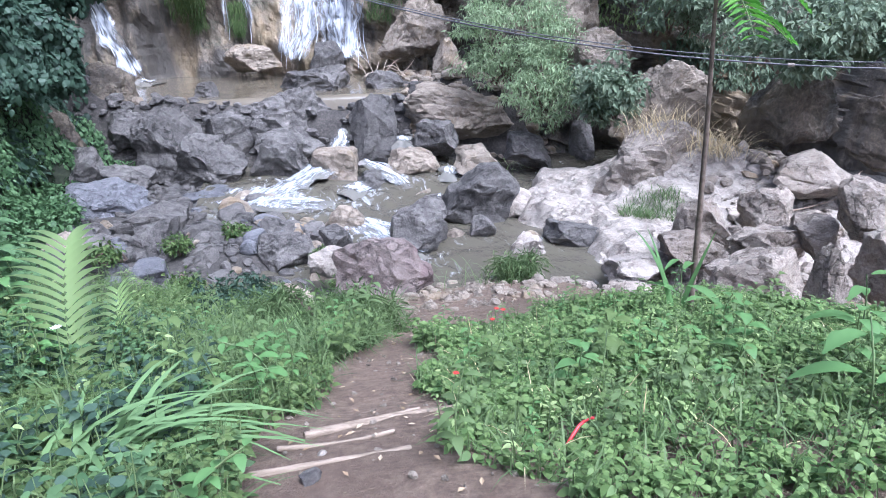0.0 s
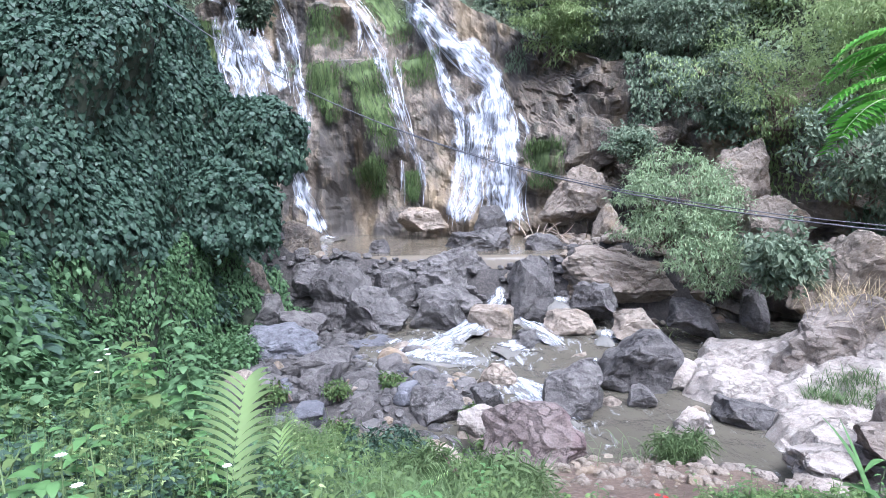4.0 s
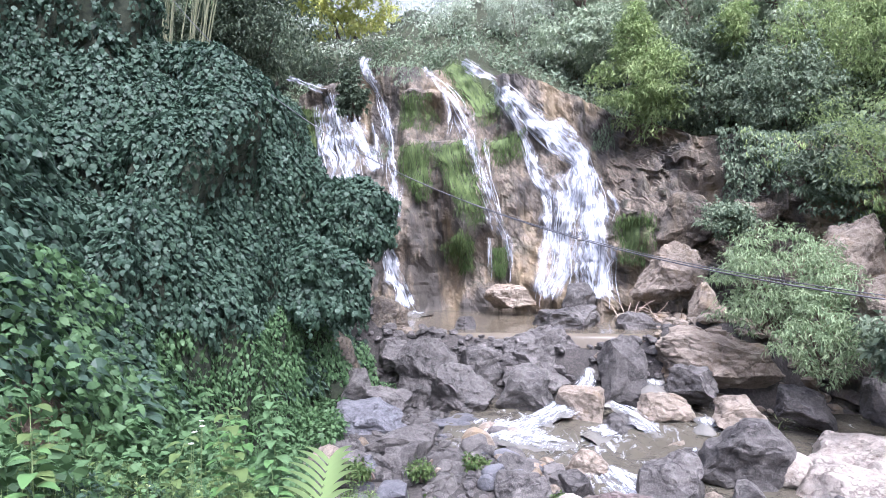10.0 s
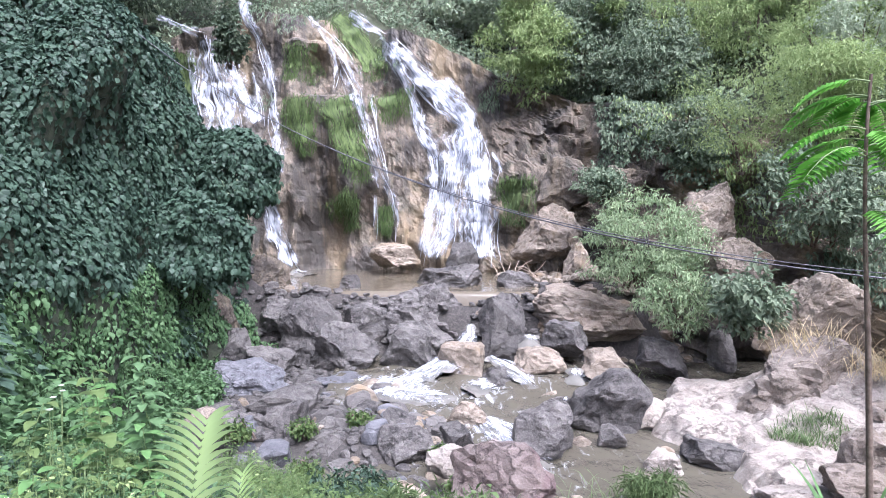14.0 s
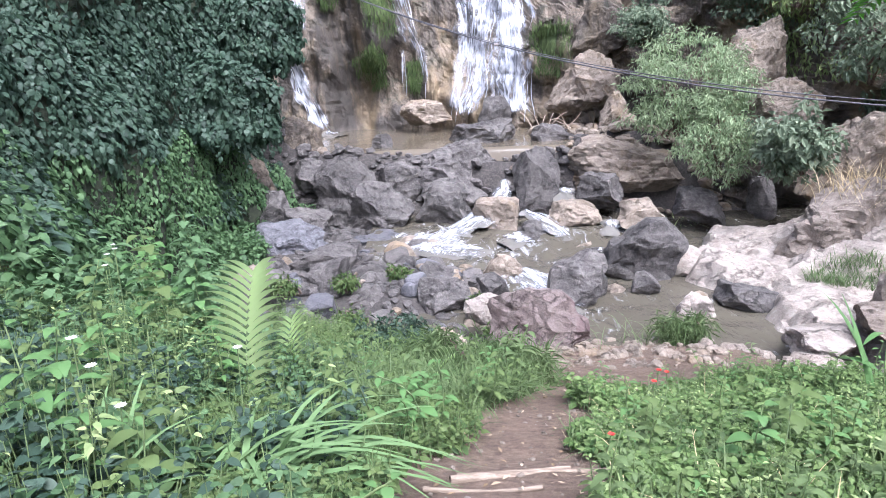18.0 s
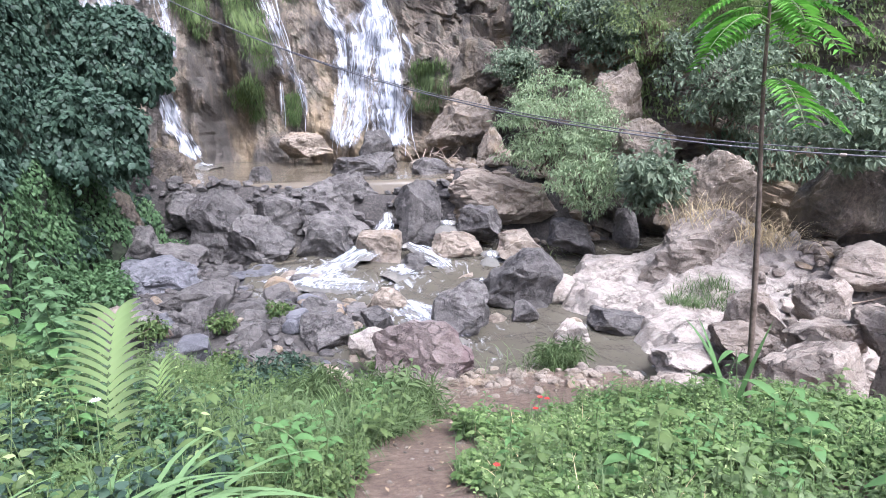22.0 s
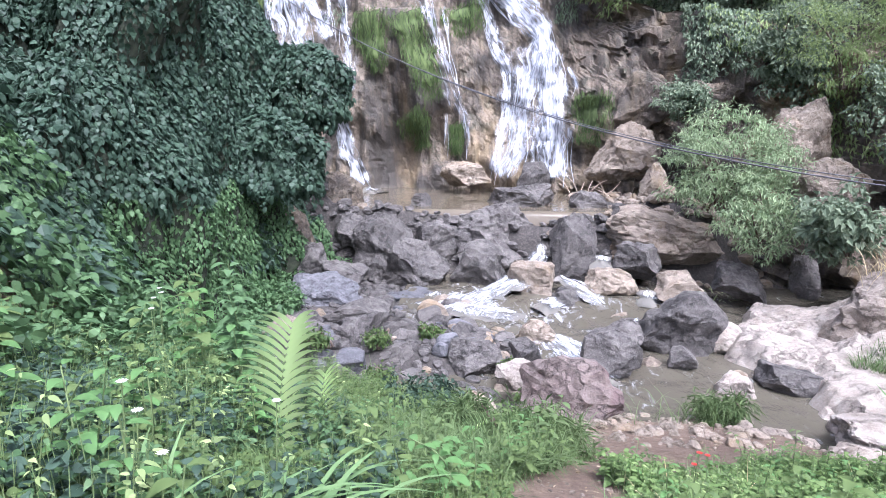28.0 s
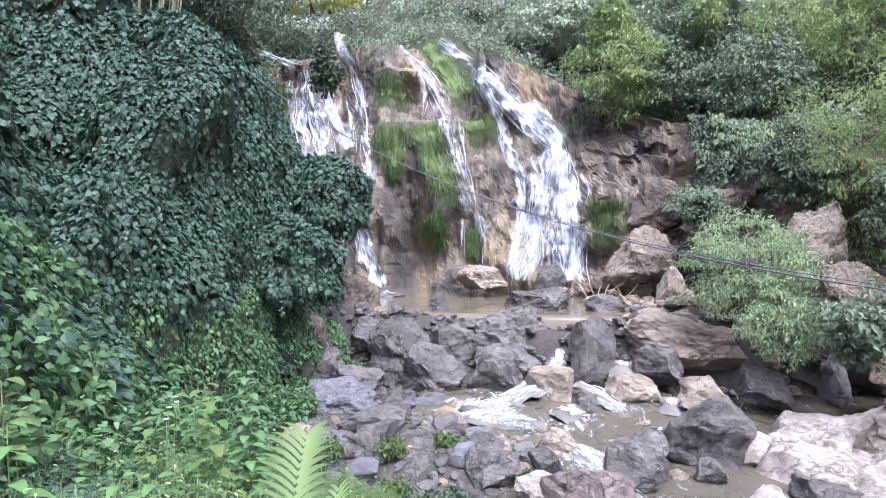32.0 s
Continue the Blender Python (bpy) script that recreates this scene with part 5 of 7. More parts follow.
def tree_parts(seed, height, crown, leaves, leaf, mat, slim=0.5):
    """Trunk with limbs, and crown, at the origin."""
    rng = np.random.default_rng(seed)
    top = np.array([rng.normal(0, 0.08) * height, rng.normal(0, 0.08) * height, height * 0.8])
    wood = [tube_np(bend((0, 0, -0.4), top, 0, 9, rng, 0.15), 0.035 * height * 0.6, 0.02, 7)]
    m = 46
    C = rng.normal(0, 1, (m, 3))
    C /= np.linalg.norm(C, axis=1)[:, None]
    C = C * (rng.uniform(0.35, 1.0, m) ** 0.6)[:, None] * (crown, crown, height * 0.36) + (top[0], top[1], height * 0.66)
    for k in range(0, m, 4):
        s = rng.uniform(0.3, 0.8)
        wood.append(tube_np(bend(top * s, C[k], 0.1, 6, rng, 0.08), 0.012 * height * 0.6, 0.008, 5))
    i = rng.integers(0, m, leaves)
    off = rng.normal(0, 1, (leaves, 3))
    off /= np.linalg.norm(off, axis=1)[:, None]
    P = C[i] + off * (crown * rng.uniform(0.16, 0.34, m))[i][:, None] * (rng.random(leaves) ** 0.4)[:, None] * (1, 1, 0.7)
    D = off * 0.7 + rng.normal(0, 0.5, off.shape) + (0, 0, -0.4)
    L = leaf * rng.uniform(0.6, 1.3, leaves)
    v, f = leaf_quads(P, D, off + (0, 0, 0.6), L, L * slim, rng)
    return join_np(wood), (v, f)


def make_tree(seed, height, crown, leaves, leaf, mat, label, slim=0.5):
    (wv, wf), (lv, lf) = tree_parts(seed, height, crown, leaves, leaf, mat, slim)
    root = thing("tree", 0, 0, 0, label, "tree", "trees on the hillside")
    child("trunk", mesh_np("trunk", wv, wf, BARK, True), root)
    child("crown", mesh_np("crown", lv, lf, mat), root)
    return root


thicket(-12.8, 13.2, 11.4, 2.9, 1.8, 9000, 0.12, L_VINE, "vine covered top of the hillside", "vine")
# thickets: place, half width, half height, leaves, leaf length
thicket(-7.19, 13.50, 6.10, 2.54, 2.13, 25500, 0.12, L_VINE, "dense mound of dark green climbing vine over the rocks", "vine")
thicket(-5.75, 18.0, 5.95, 1.75, 1.3, 14000, 0.12, L_VINE, "dark green vine and shrub hanging over the pool edge", "vine")
thicket(-6.72, 9.94, 5.01, 1.18, 1.61, 7000, 0.13, L_VINE, "curtain of dark green vine hanging from the hillside", "vine")
thicket(-9.24, 14.86, 8.21, 3.67, 1.75, 13500, 0.12, L_VINE, "vine covered shoulder of the hillside", "vine")
thicket(-6.04, 10.14, 3.55, 2.24, 0.64, 7000, 0.1, L_SCRUB, "low green scrub at the foot of the vines", "shrub")
thicket(-5.97, 13.76, 3.16, 1.49, 0.88, 5000, 0.1, L_SCRUB, "feathery green shrubs below the vine mound", "shrub")
thicket(-8.95, 18.62, 8.4, 1.75, 1.1, 7500, 0.12, L_VINE, "green creeper on the ridge", "vine")
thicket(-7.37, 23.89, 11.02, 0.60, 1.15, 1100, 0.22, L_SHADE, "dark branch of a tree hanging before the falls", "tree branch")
thicket(-8.1, 18.8, 7.2, 1.11, 1.0, 3750, 0.12, L_VINE, "creeper on the rock beside the falls", "vine")
thicket(6.01, 17.60, 3.99, 1.97, 1.47, 9000, 0.13, L_BAMBOO, "grey green bamboo bush on the tan boulder", "bush")
thicket(6.52, 16.13, 2.70, 1.18, 1.02, 4000, 0.12, L_BAMBOO, "drooping green bush against the rock", "bush")
thicket(7.67, 14.72, 2.84, 1.05, 0.90, 1800, 0.16, L_TREE, "green leafy shrub at the foot of the slope", "shrub")
thicket(10.6, 18.6, 7.94, 3.3, 2.13, 10000, 0.11, L_LIME, "pale green leafy tree leaning from the wooded slope", "tree")
thicket(10.5, 16.4, 5.31, 2.1, 1.5, 5000, 0.13, L_TREE, "dark green bush over the rock overhang", "bush")
thicket(4.2, 26.2, 11.6, 1.9, 2.3, 6000, 0.24, L_LIME, "light green bamboo hanging over the cliff", "bamboo bush")
thicket(6.83, 26.64, 11.95, 2.29, 2.54, 5500, 0.20, L_TREE, "dark green creeper clad tree on the cliff", "tree")
thicket(8.89, 24.43, 10.28, 2.14, 2.38, 5500, 0.18, L_TREE, "creeper covered slope above the tan rock", "creeper")
thicket(8.03, 22.62, 7.15, 0.97, 0.76, 1500, 0.16, L_TREE, "green shrubs on the rock ledge", "shrub")
thicket(9.19, 21.09, 7.10, 1.55, 2.07, 4500, 0.18, L_TREE, "dark creeper hanging down the cliff", "creeper")
thicket(5.95, 21.70, 5.80, 1.11, 0.71, 1600, 0.15, L_TREE, "low shrub on the outcrop", "shrub")
thicket(14.89, 27.19, 12.34, 5.43, 1.71, 8000, 0.20, L_LIME, "sunlit yellow green bush on the slope", "bush")
thicket(13.11, 31.37, 14.87, 4.13, 3.17, 6000, 0.22, L_FAR_HAZED, "tall leafy bush on the slope", "bush")
thicket(-12.36, 24.55, 14.60, 3.65, 2.87, 8000, 0.20, L_SHADE, "leafy tree beside the bamboo, darkened for shade", "tree")
thicket(-10.06, 31.41, 18.20, 3.34, 2.39, 5500, 0.24, L_SUNLIT, "sunlit yellow tree above the falls", "tree")
thicket(-12.68, 31.53, 20.00, 3.00, 2.33, 4000, 0.24, L_LIME, "light green tree above the falls", "tree")
thicket(-15.2, 16.6, 13.4, 3.3, 1.77, 9000, 0.15, L_SHADE, "trees behind the bamboo with shade in their leaf colour", "tree")
thicket(10.3, 11.2, 4.3, 2.3, 0.95, 6000, 0.13, L_TREE, "dark green foliage above the overhang", "bush")
thicket(-6.67, 11.74, 4.59, 2.30, 1.09, 8000, 0.13, L_VINE, "dark green vine tumbling over the bank", "vine")
thicket(-6.16, 15.84, 4.16, 1.83, 1.22, 9000, 0.12, L_VINE, "shaded vine leaves under the mound", "vine")
thicket(-11.12, 13.47, 9.19, 2.74, 1.29, 10500, 0.12, L_VINE, "vine covered slope below the bamboo", "vine")
thicket(14.04, 21.88, 11.30, 3.12, 1.92, 6000, 0.20, L_LIME, "bright yellow green bush high on the slope", "bush")
thicket(10.59, 16.97, 8.67, 2.00, 1.09, 5000, 0.15, L_LIME, "pale leafy shrub on the slope", "shrub")
thicket(2.83, 32.88, 15.35, 3.72, 1.86, 5000, 0.25, L_FAR_HAZED, "hanging creeper on the slope above the falls, paled for haze", "creeper")
thicket(6.46, 33.38, 16.40, 3.21, 2.57, 5000, 0.26, L_FAR_HAZED, "leafy tree above the cliff, paled for haze", "tree")
thicket(10.37, 33.43, 16.42, 3.63, 2.64, 5000, 0.26, L_LIME, "light green bamboo tops above the cliff", "bamboo bush")
thicket(10.94, 24.67, 12.43, 2.76, 2.26, 5000, 0.20, L_LIME, "sunlit bush at the top of the slope", "bush")
thicket(-5.76, 8.26, 3.14, 1.10, 0.55, 4500, 0.10, L_SCRUB, "green creeper and weeds along the bank", "creeper")
thicket(-5.40, 9.67, 2.78, 1.11, 0.51, 4000, 0.09, L_SCRUB, "tangled green weeds below the vines", "weed")
thicket(-6.33, 10.28, 3.34, 1.42, 0.55, 4000, 0.11, L_SCRUB, "green creeper above the weedy bank", "creeper")
thicket(-5.25, 11.76, 2.38, 1.18, 0.59, 4000, 0.09, L_SCRUB, "leafy weeds at the edge of the cobbles", "weed")
thicket(-9.41, 38.86, 24.98, 4.81, 2.40, 6000, 0.25, L_FAR_HAZED, "tree on the ridge above the falls, paled for haze", "tree")
thicket(-13.95, 39.60, 25.90, 3.78, 2.10, 5000, 0.25, L_LIME, "light green tree on the ridge", "tree")


def vine_drape():
    """One skin of creeper over rocks and slope: mounds that run into each other, with folds that hang down."""
    rng = np.random.default_rng(1700)
    ax, ay = np.arange(-16.0, -3.4, 0.1), np.arange(7.0, 21.5, 0.1)
    A, B = np.meshgrid(ax, ay, indexing="ij")
    base = ground_z(A, B)
    Z = base + 0.25
    wx = A + 0.35 * fbm(np.stack([A, B, 0 * A], -1).reshape(-1, 3) * 0.8, 3, 71).reshape(A.shape)
    wy = B + 0.35 * fbm(np.stack([A, B, 0 * A], -1).reshape(-1, 3) * 0.8, 3, 72).reshape(A.shape)
    for x, y, z, rx, rz in MOUNDS:
        q = 1 - ((wx - x) / (0.97 * rx)) ** 2 - ((wy - y) / (0.78 * rx)) ** 2
        top = np.where(q > 0, z + 0.92 * rz * np.sqrt(np.clip(q, 0, 1)), -9)
        k = np.clip(0.5 + 0.5 * (top - Z) / 0.7, 0, 1)
        Z = np.where(q > -0.1, Z * (1 - k) + top * k + 0.35 * k * (1 - k), Z)
    Z = base + (Z - base) * step(0.1, -1.3, A - left_edge(B))
    box = np.ones(7) / 7
    for _ in range(2):
        for side in (0, 1):
            Z = np.apply_along_axis(lambda c: np.convolve(np.pad(c, 3, mode="edge"), box, "valid"), side, Z)
    P = np.stack([A, B, Z], -1)
    N = np.cross(np.gradient(P, axis=0), np.gradient(P, axis=1))
    N /= np.linalg.norm(N, axis=-1)[..., None] + 1e-9
    q = P.reshape(-1, 3)
    lift = 0.75 * fbm(q * (0.6, 0.6, 0.35), 3, 73) + 0.3 * (0.5 - np.abs(fbm(q * (1.6, 1.6, 0.5), 3, 74)))
    P = P + N * (np.clip(lift, -0.55, 0.8).reshape(A.shape) * step(0.0, 0.6, Z - base))[..., None]
    faces = grid_faces(len(ax), len(ay))
    V = P.reshape(-1, 3)
    clear = (Z - base).ravel() > 0.12
    faces = faces[clear[faces].all(1)]
    a, b, c, d = (V[faces[:, k]] for k in range(4))
    N = np.cross(c - a, d - b)
    area = np.linalg.norm(N, axis=1) / 2
    N = N / (2 * area[:, None] + 1e-9)
    N = np.where(N[:, 2:3] < 0, -N, N)
    seen = N[:, 1] < 0.8
    w = area * seen
    leaf = 0.118
    n = int(3.7 * w.sum() / (0.42 * leaf ** 2))
    i = np.searchsorted(np.cumsum(w) / w.sum(), rng.random(n))
    i = np.clip(i, 0, len(faces) - 1)
    u, t = rng.random((n, 1)), rng.random((n, 1))
    Q = (a[i] * (1 - u) + b[i] * u) * (1 - t) + (d[i] * (1 - u) + c[i] * u) * t
    M = N[i]
    lush = fbm(Q * 0.55, 3, 76)
    Q = Q + M * (np.where(rng.random(n) < 0.3, rng.uniform(-0.2, 0.0, n), rng.uniform(0.0, 0.12, n)) + 0.06 * lush)[:, None]
    D = ((0, 0, -1.0) + M * M[:, 2:3]) * 0.9 + rng.normal(0, 0.42, (n, 3)) + M * rng.uniform(0, 0.5, n)[:, None]
    L = leaf * rng.uniform(0.5, 1.3, n) * (1 + 0.25 * np.clip(lush, -1, 1))
    face = M + rng.normal(0, 0.42, (n, 3)) + (0, -0.05, 0.2)
    low = Q[:, 2] < np.interp(Q[:, 1], [8, 11, 15, 18], [3.3, 3.5, 3.5, 2.4]) + 0.45 * fbm(Q * 0.9, 3, 77)
    # added dark sheet below the leaves, painted shade for the gaps
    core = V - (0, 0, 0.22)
    ob = new("hillside_vine", mesh_np("hillside_vine", core, faces, GAP_SHADE, True))
    tagged(ob, "dark green climbing vine draped over rocks and hillside", "vine", kind="stuff")
    for keep, mat, name in ((~low, L_VINE, "vine_leaves"), (low, L_SCRUB, "scrub_leaves")):
        v, f = leaf_ovals(Q[keep], D[keep], face[keep], L[keep] * (1 if mat == L_VINE else 0.8), L[keep] * (0.78 if mat == L_VINE else 0.5), rng)
        child(name, mesh_np(name, v, f, mat), ob)
    items = []
    steep = np.nonzero((M[:, 2] < 0.45) & (M[:, 1] < -0.2) & ~low)[0]
    for k in rng.choice(steep, 260, replace=False):
        m = int(rng.integers(10, 24))
        t = np.linspace(0, 1, m)[:, None]
        c = Q[k] + M[k] * 0.1 + t * (rng.normal(0, 0.1), -0.05, -rng.uniform(0.4, 1.1)) + rng.normal(0, 0.03, (m, 3))
        Ls = leaf * rng.uniform(0.6, 1.05, m)
        items.append(leaf_ovals(c, rng.normal(0, 0.5, (m, 3)) + (0, -0.3, -0.8), rng.normal(0, 0.3, (m, 3)) + (0, -0.8, 0.5), Ls, Ls * 0.75, rng))
    v, f = join_np(items)
    child("trailing_strands", mesh_np("trailing_strands", v, f, L_VINE), ob, "vine shoots hanging down in strands")


# near-black colour of the sheet that stands in for shade between vine leaves
GAP_SHADE = plain_material("vine_gap_shade", (0.012, 0.018, 0.01), (0.04, 0.048, 0.026), 7, 0.95, 0.8)
vine_drape()

thicket(3.6, 25.6, 13.2, 0.9, 1.3, 2200, 0.24, L_LIME, "bright yellow green bamboo plume on the cliff edge", "bamboo bush")
thicket(7.2, 25.4, 13.4, 0.8, 0.9, 1800, 0.22, L_LIME, "small bright leafy plume above the creepers", "bush")

# ---- woods on the hillsides ----
KINDS = [make_tree(1, 6.5, 2.3, 5600, 0.23, L_TREE, "leafy dark green tree on the hillside"),
         make_tree(2, 5.0, 2.2, 5000, 0.22, L_FAR_HAZED, "hazy grey green tree on the far slope", 0.4),
         make_tree(3, 8.0, 2.5, 5600, 0.25, L_FAR_HAZED, "tall green tree on the far slope, paled for haze", 0.4),
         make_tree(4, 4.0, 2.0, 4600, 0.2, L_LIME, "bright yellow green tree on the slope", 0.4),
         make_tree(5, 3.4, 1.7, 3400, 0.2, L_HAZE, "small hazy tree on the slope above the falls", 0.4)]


def plant(kind, x, y, scale, rz):
    z = float(ground_z(np.array([x]), np.array([y]))[0])
    ob = copy_thing(KINDS[kind], pose(x, y, z - 0.1, 0, 0, rz))
    ob.scale = (scale, scale, scale)
    return ob


rng = np.random.default_rng(77)
spots = []
tries = 0
while len(spots) < 135 and tries < 6000:
    tries += 1
    a, d = rng.uniform(-52, 52), 27 + 50 * rng.random() ** 1.1
    x, y = d * math.sin(radians(a)), d * math.cos(radians(a))
    if y < float(cliff_line(x)) + float(cliff_lean(x)) + 2.0 and x > -9:
        continue
    if (-9.0 < x < -1.0 and y < 34) or (-24 < a < -9 and 31 < d < 42):
        continue
    if -30 < a < -5 and d > 40:
        continue
    if x <= -9 and d < 24:
        continue
    if any(math.hypot(x - u, y - w) < 2.2 + 0.03 * d for u, w in spots):
        continue
    spots.append((x, y))
    if -19 < a < 3:
        plant(4, x, y, float(rng.uniform(0.7, 1.1)), float(rng.uniform(0, 360)))
        continue
    kind = int(rng.choice([0, 1, 2, 3], p=[0.0, 0.45, 0.3, 0.25])) if d < 45 else int(rng.choice([1, 2], p=[0.6, 0.4]))
    plant(kind, x, y, float(rng.uniform(0.7, 1.15)) * (1 + 0.006 * d), float(rng.uniform(0, 360)))
for x, y, k, s in ((13.5, 19.5, 1, 0.7), (16, 16.5, 1, 0.8), (17.5, 13, 0, 0.9), (19, 9, 0, 0.9), (12.5, 24, 3, 0.9), (17, 22, 3, 1.0), (20, 18, 1, 0.9), (15, 27, 3, 1.0), (11, 28, 1, 0.8),
                   (-17, 14, 0, 0.9), (-15.5, 17.5, 0, 0.8), (-19, 9, 0, 1.0), (-16, 22, 0, 0.9), (-14, 25.5, 0, 0.9), (-11, 29.5, 0, 0.8)):
    plant(k, x, y, s, 40 * x)
for ob in KINDS:
    for o in (*ob.children, ob):
        bpy.data.objects.remove(o)

cover("hillside_creeper", "dark green creeper covering the left hillside", "creeper", 75000, -17, -3.0, 4.5, 26, 0.15, L_VINE, 0.75,
      lambda x, y: (left_edge(y) - x > np.interp(y, [5, 8, 14, 17], [0.6, 0.6, 0.5, 0.1])) & (left_edge(y) - x < 8.5), 11, 0.75)
# the darker vine leaf carries this ridge's shade in its colour
cover("hilltop_scrub", "green scrub on the ridge behind the vines", "scrub", 30000, -34, -10, -2, 34, 0.26, L_VINE, 1.3,
      lambda x, y: (left_edge(y) - x > 7.0) & (x > -34), 14, 0.45)
cover("bank_scrub", "bright green scrub and weeds along the foot of the hillside", "scrub", 60000, -11, -2.6, 1.5, 18, 0.12, L_SCRUB, 0.8,
      lambda x, y: (left_edge(y) - x > np.interp(y, [2, 5, 8, 14, 17], [-0.6, -0.6, -1.7, -1.4, -0.2])) & (left_edge(y) - x < np.interp(y, [4, 7, 18], [9, 2.2, 1.6])), 18)
cover("crest_scrub", "green scrub behind the crest of the falls", "scrub", 26000, -20, 16, 27, 37, 0.2, L_TREE, 1.2,
      lambda x, y: y > cliff_line(x) + cliff_lean(x) + 0.8 + np.where((x > -9) & (x < -1), 1.0, 0), 19, 0.4)
cover("slope_scrub", "green scrub on the slopes behind the falls, greyed for haze", "scrub", 55000, -34, 34, 36, 78, 0.28, L_HAZE, 1.4,
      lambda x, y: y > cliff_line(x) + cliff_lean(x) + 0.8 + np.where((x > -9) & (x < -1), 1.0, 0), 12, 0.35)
cover("cliff_scrub", "green scrub along the top of the rock wall", "scrub", 26000, 2.2, 19, 8, 30, 0.2, L_BAMBOO, 1.2,
      lambda x, y: (y > cliff_line(x) + cliff_lean(x) + 0.2) & (y < cliff_line(x) + cliff_lean(x) + 7), 13, 0.5)


def wall_cover(name, label, n, x0, x1, low, leaf, mat, seed, cut, slim=0.5):
    """Leaves that hang in patches on the rock wall."""
    rng = np.random.default_rng(seed)
    x, v = rng.uniform(x0, x1, n), rng.random(n)
    z = low + v * (cliff_top(x) + 0.3 - low)
    m = fbm(np.stack([x * 0.5, z * 0.35, 0 * x], -1), 3, seed) + 0.7 * v
    ok = m > cut
    x, z = x[ok], z[ok]
    n = len(x)
    y = cliff_y(x, z) - 0.5 * rng.random(n) ** 1.5
    L = leaf * rng.uniform(0.6, 1.4, n)
    D = np.stack([rng.normal(0, 0.5, n), -0.5 + rng.normal(0, 0.3, n), -0.8 + rng.normal(0, 0.4, n)], -1)
    lv, lf = leaf_quads(np.stack([x, y, z], -1), D, rng.normal(0, 0.4, (n, 3)) + (0, -0.8, 0.6), L, L * slim, rng)
    tagged(new(name, mesh_np(name, lv, lf, mat)), label, "creeper", kind="stuff")


wall_cover("wall_creeper", "dark green creeper hanging down the rock wall", 34000, 6.4, 17.5, 2.5, 0.17, L_TREE, 15, 0.58)
wall_cover("wall_creeper", "pale leaves trailing over the rock wall", 12000, 6.0, 17.0, 4.0, 0.18, L_LIME, 16, 0.6, 0.3)
wall_cover("wall_creeper", "grass and moss on the ledges of the falls", 6000, -8.0, 3.0, 9.0, 0.18, L_TREE, 17, 0.75, 0.2)

# ---- the near bank: path, weeds, grass ----
def path_x(y):
    return np.interp(y, [0, 2.3, 3.7, 5, 6, 8, 9.5], [0.1, 0.12, 0.36, 0.75, 1.1, 2.0, 2.6])


def path_half(y):
    return np.interp(y, [0, 2.4, 3.2, 4.5, 6, 7, 8.2, 9.5], [0.6, 0.44, 0.36, 0.27, 0.3, 0.55, 0.9, 1.1])


def herbs(name, label, n, x0, x1, y0, y1, low, high, leaf, mat, keep, seed, per=14, slim=0.55):
    """Leafy weeds with upright stems, growing thick, as one mass."""
    rng = np.random.default_rng(seed)
    x, y = rng.uniform(x0, x1, n), rng.uniform(y0, y1, n)
    ok = keep(x, y)
    x, y = x[ok], y[ok]
    z = ground_z(x, y)
    tall = np.clip(0.5 + 0.5 * fbm(np.stack([x * 1.1, y * 1.1, 0 * x], -1), 3, seed), 0, 1)
    h = low + (high - low) * tall * rng.uniform(0.6, 1.1, len(x))
    i = np.repeat(np.arange(len(x)), per)
    k = rng.random(len(i))
    lean = rng.normal(0, 0.14, (len(x), 2))
    P = np.stack([x[i] + lean[i, 0] * h[i] * k, y[i] + lean[i, 1] * h[i] * k, z[i] + h[i] * (0.12 + 0.88 * k)], -1)
    a = rng.uniform(0, 6.283, len(i))
    D = np.stack([np.cos(a), np.sin(a), rng.uniform(-0.35, 0.45, len(i))], -1)
    L = leaf * (1.25 - 0.6 * k) * rng.uniform(0.6, 1.3, len(i))
    P = P + D * (L * 0.25)[:, None]
    lv, lf = leaf_ovals(P, D, np.tile((0.0, 0.0, 1.0), (len(i), 1)) + rng.normal(0, 0.35, (len(i), 3)), L, L * slim, rng, True)
    ob = new(name, mesh_np(name, lv, lf, mat))
    tagged(ob, label, "weeds", kind="stuff")
    base = np.stack([x, y, z], -1)
    top = base + np.stack([lean[:, 0] * h, lean[:, 1] * h, h], -1)
    w = 0.004
    v = np.stack([base - (w, 0, 0), base + (w, 0, 0), top + (w * 0.4, 0, 0), top - (w * 0.4, 0, 0)], 1).reshape(-1, 3)
    v2 = np.stack([base - (0, w, 0), base + (0, w, 0), top + (0, w * 0.4, 0), top - (0, w * 0.4, 0)], 1).reshape(-1, 3)
    f = np.arange(len(v)).reshape(-1, 4)
    child("stalk", mesh_np("stalk", np.concatenate([v, v2]), np.concatenate([f, f + len(v)]), STEM), ob)


def grass(name, label, n, x0, x1, y0, y1, low, high, width, mat, keep, seed, droop=0.5):
    rng = np.random.default_rng(seed)
    x, y = rng.uniform(x0, x1, n), rng.uniform(y0, y1, n)
    ok = keep(x, y)
    x, y = x[ok], y[ok]
    base = np.stack([x, y, bed_z(x, y) - 0.01], -1)
    n = len(x)
    v, f = blades(base, rng.uniform(0, 6.283, n), rng.uniform(low, high, n), width * rng.uniform(0.6, 1.3, n), np.clip(rng.normal(droop, 0.25, n), 0, 1), rng, 5, 0.9)
    tagged(new(name, mesh_np(name, v, f, mat)), label, "grass", kind="stuff")


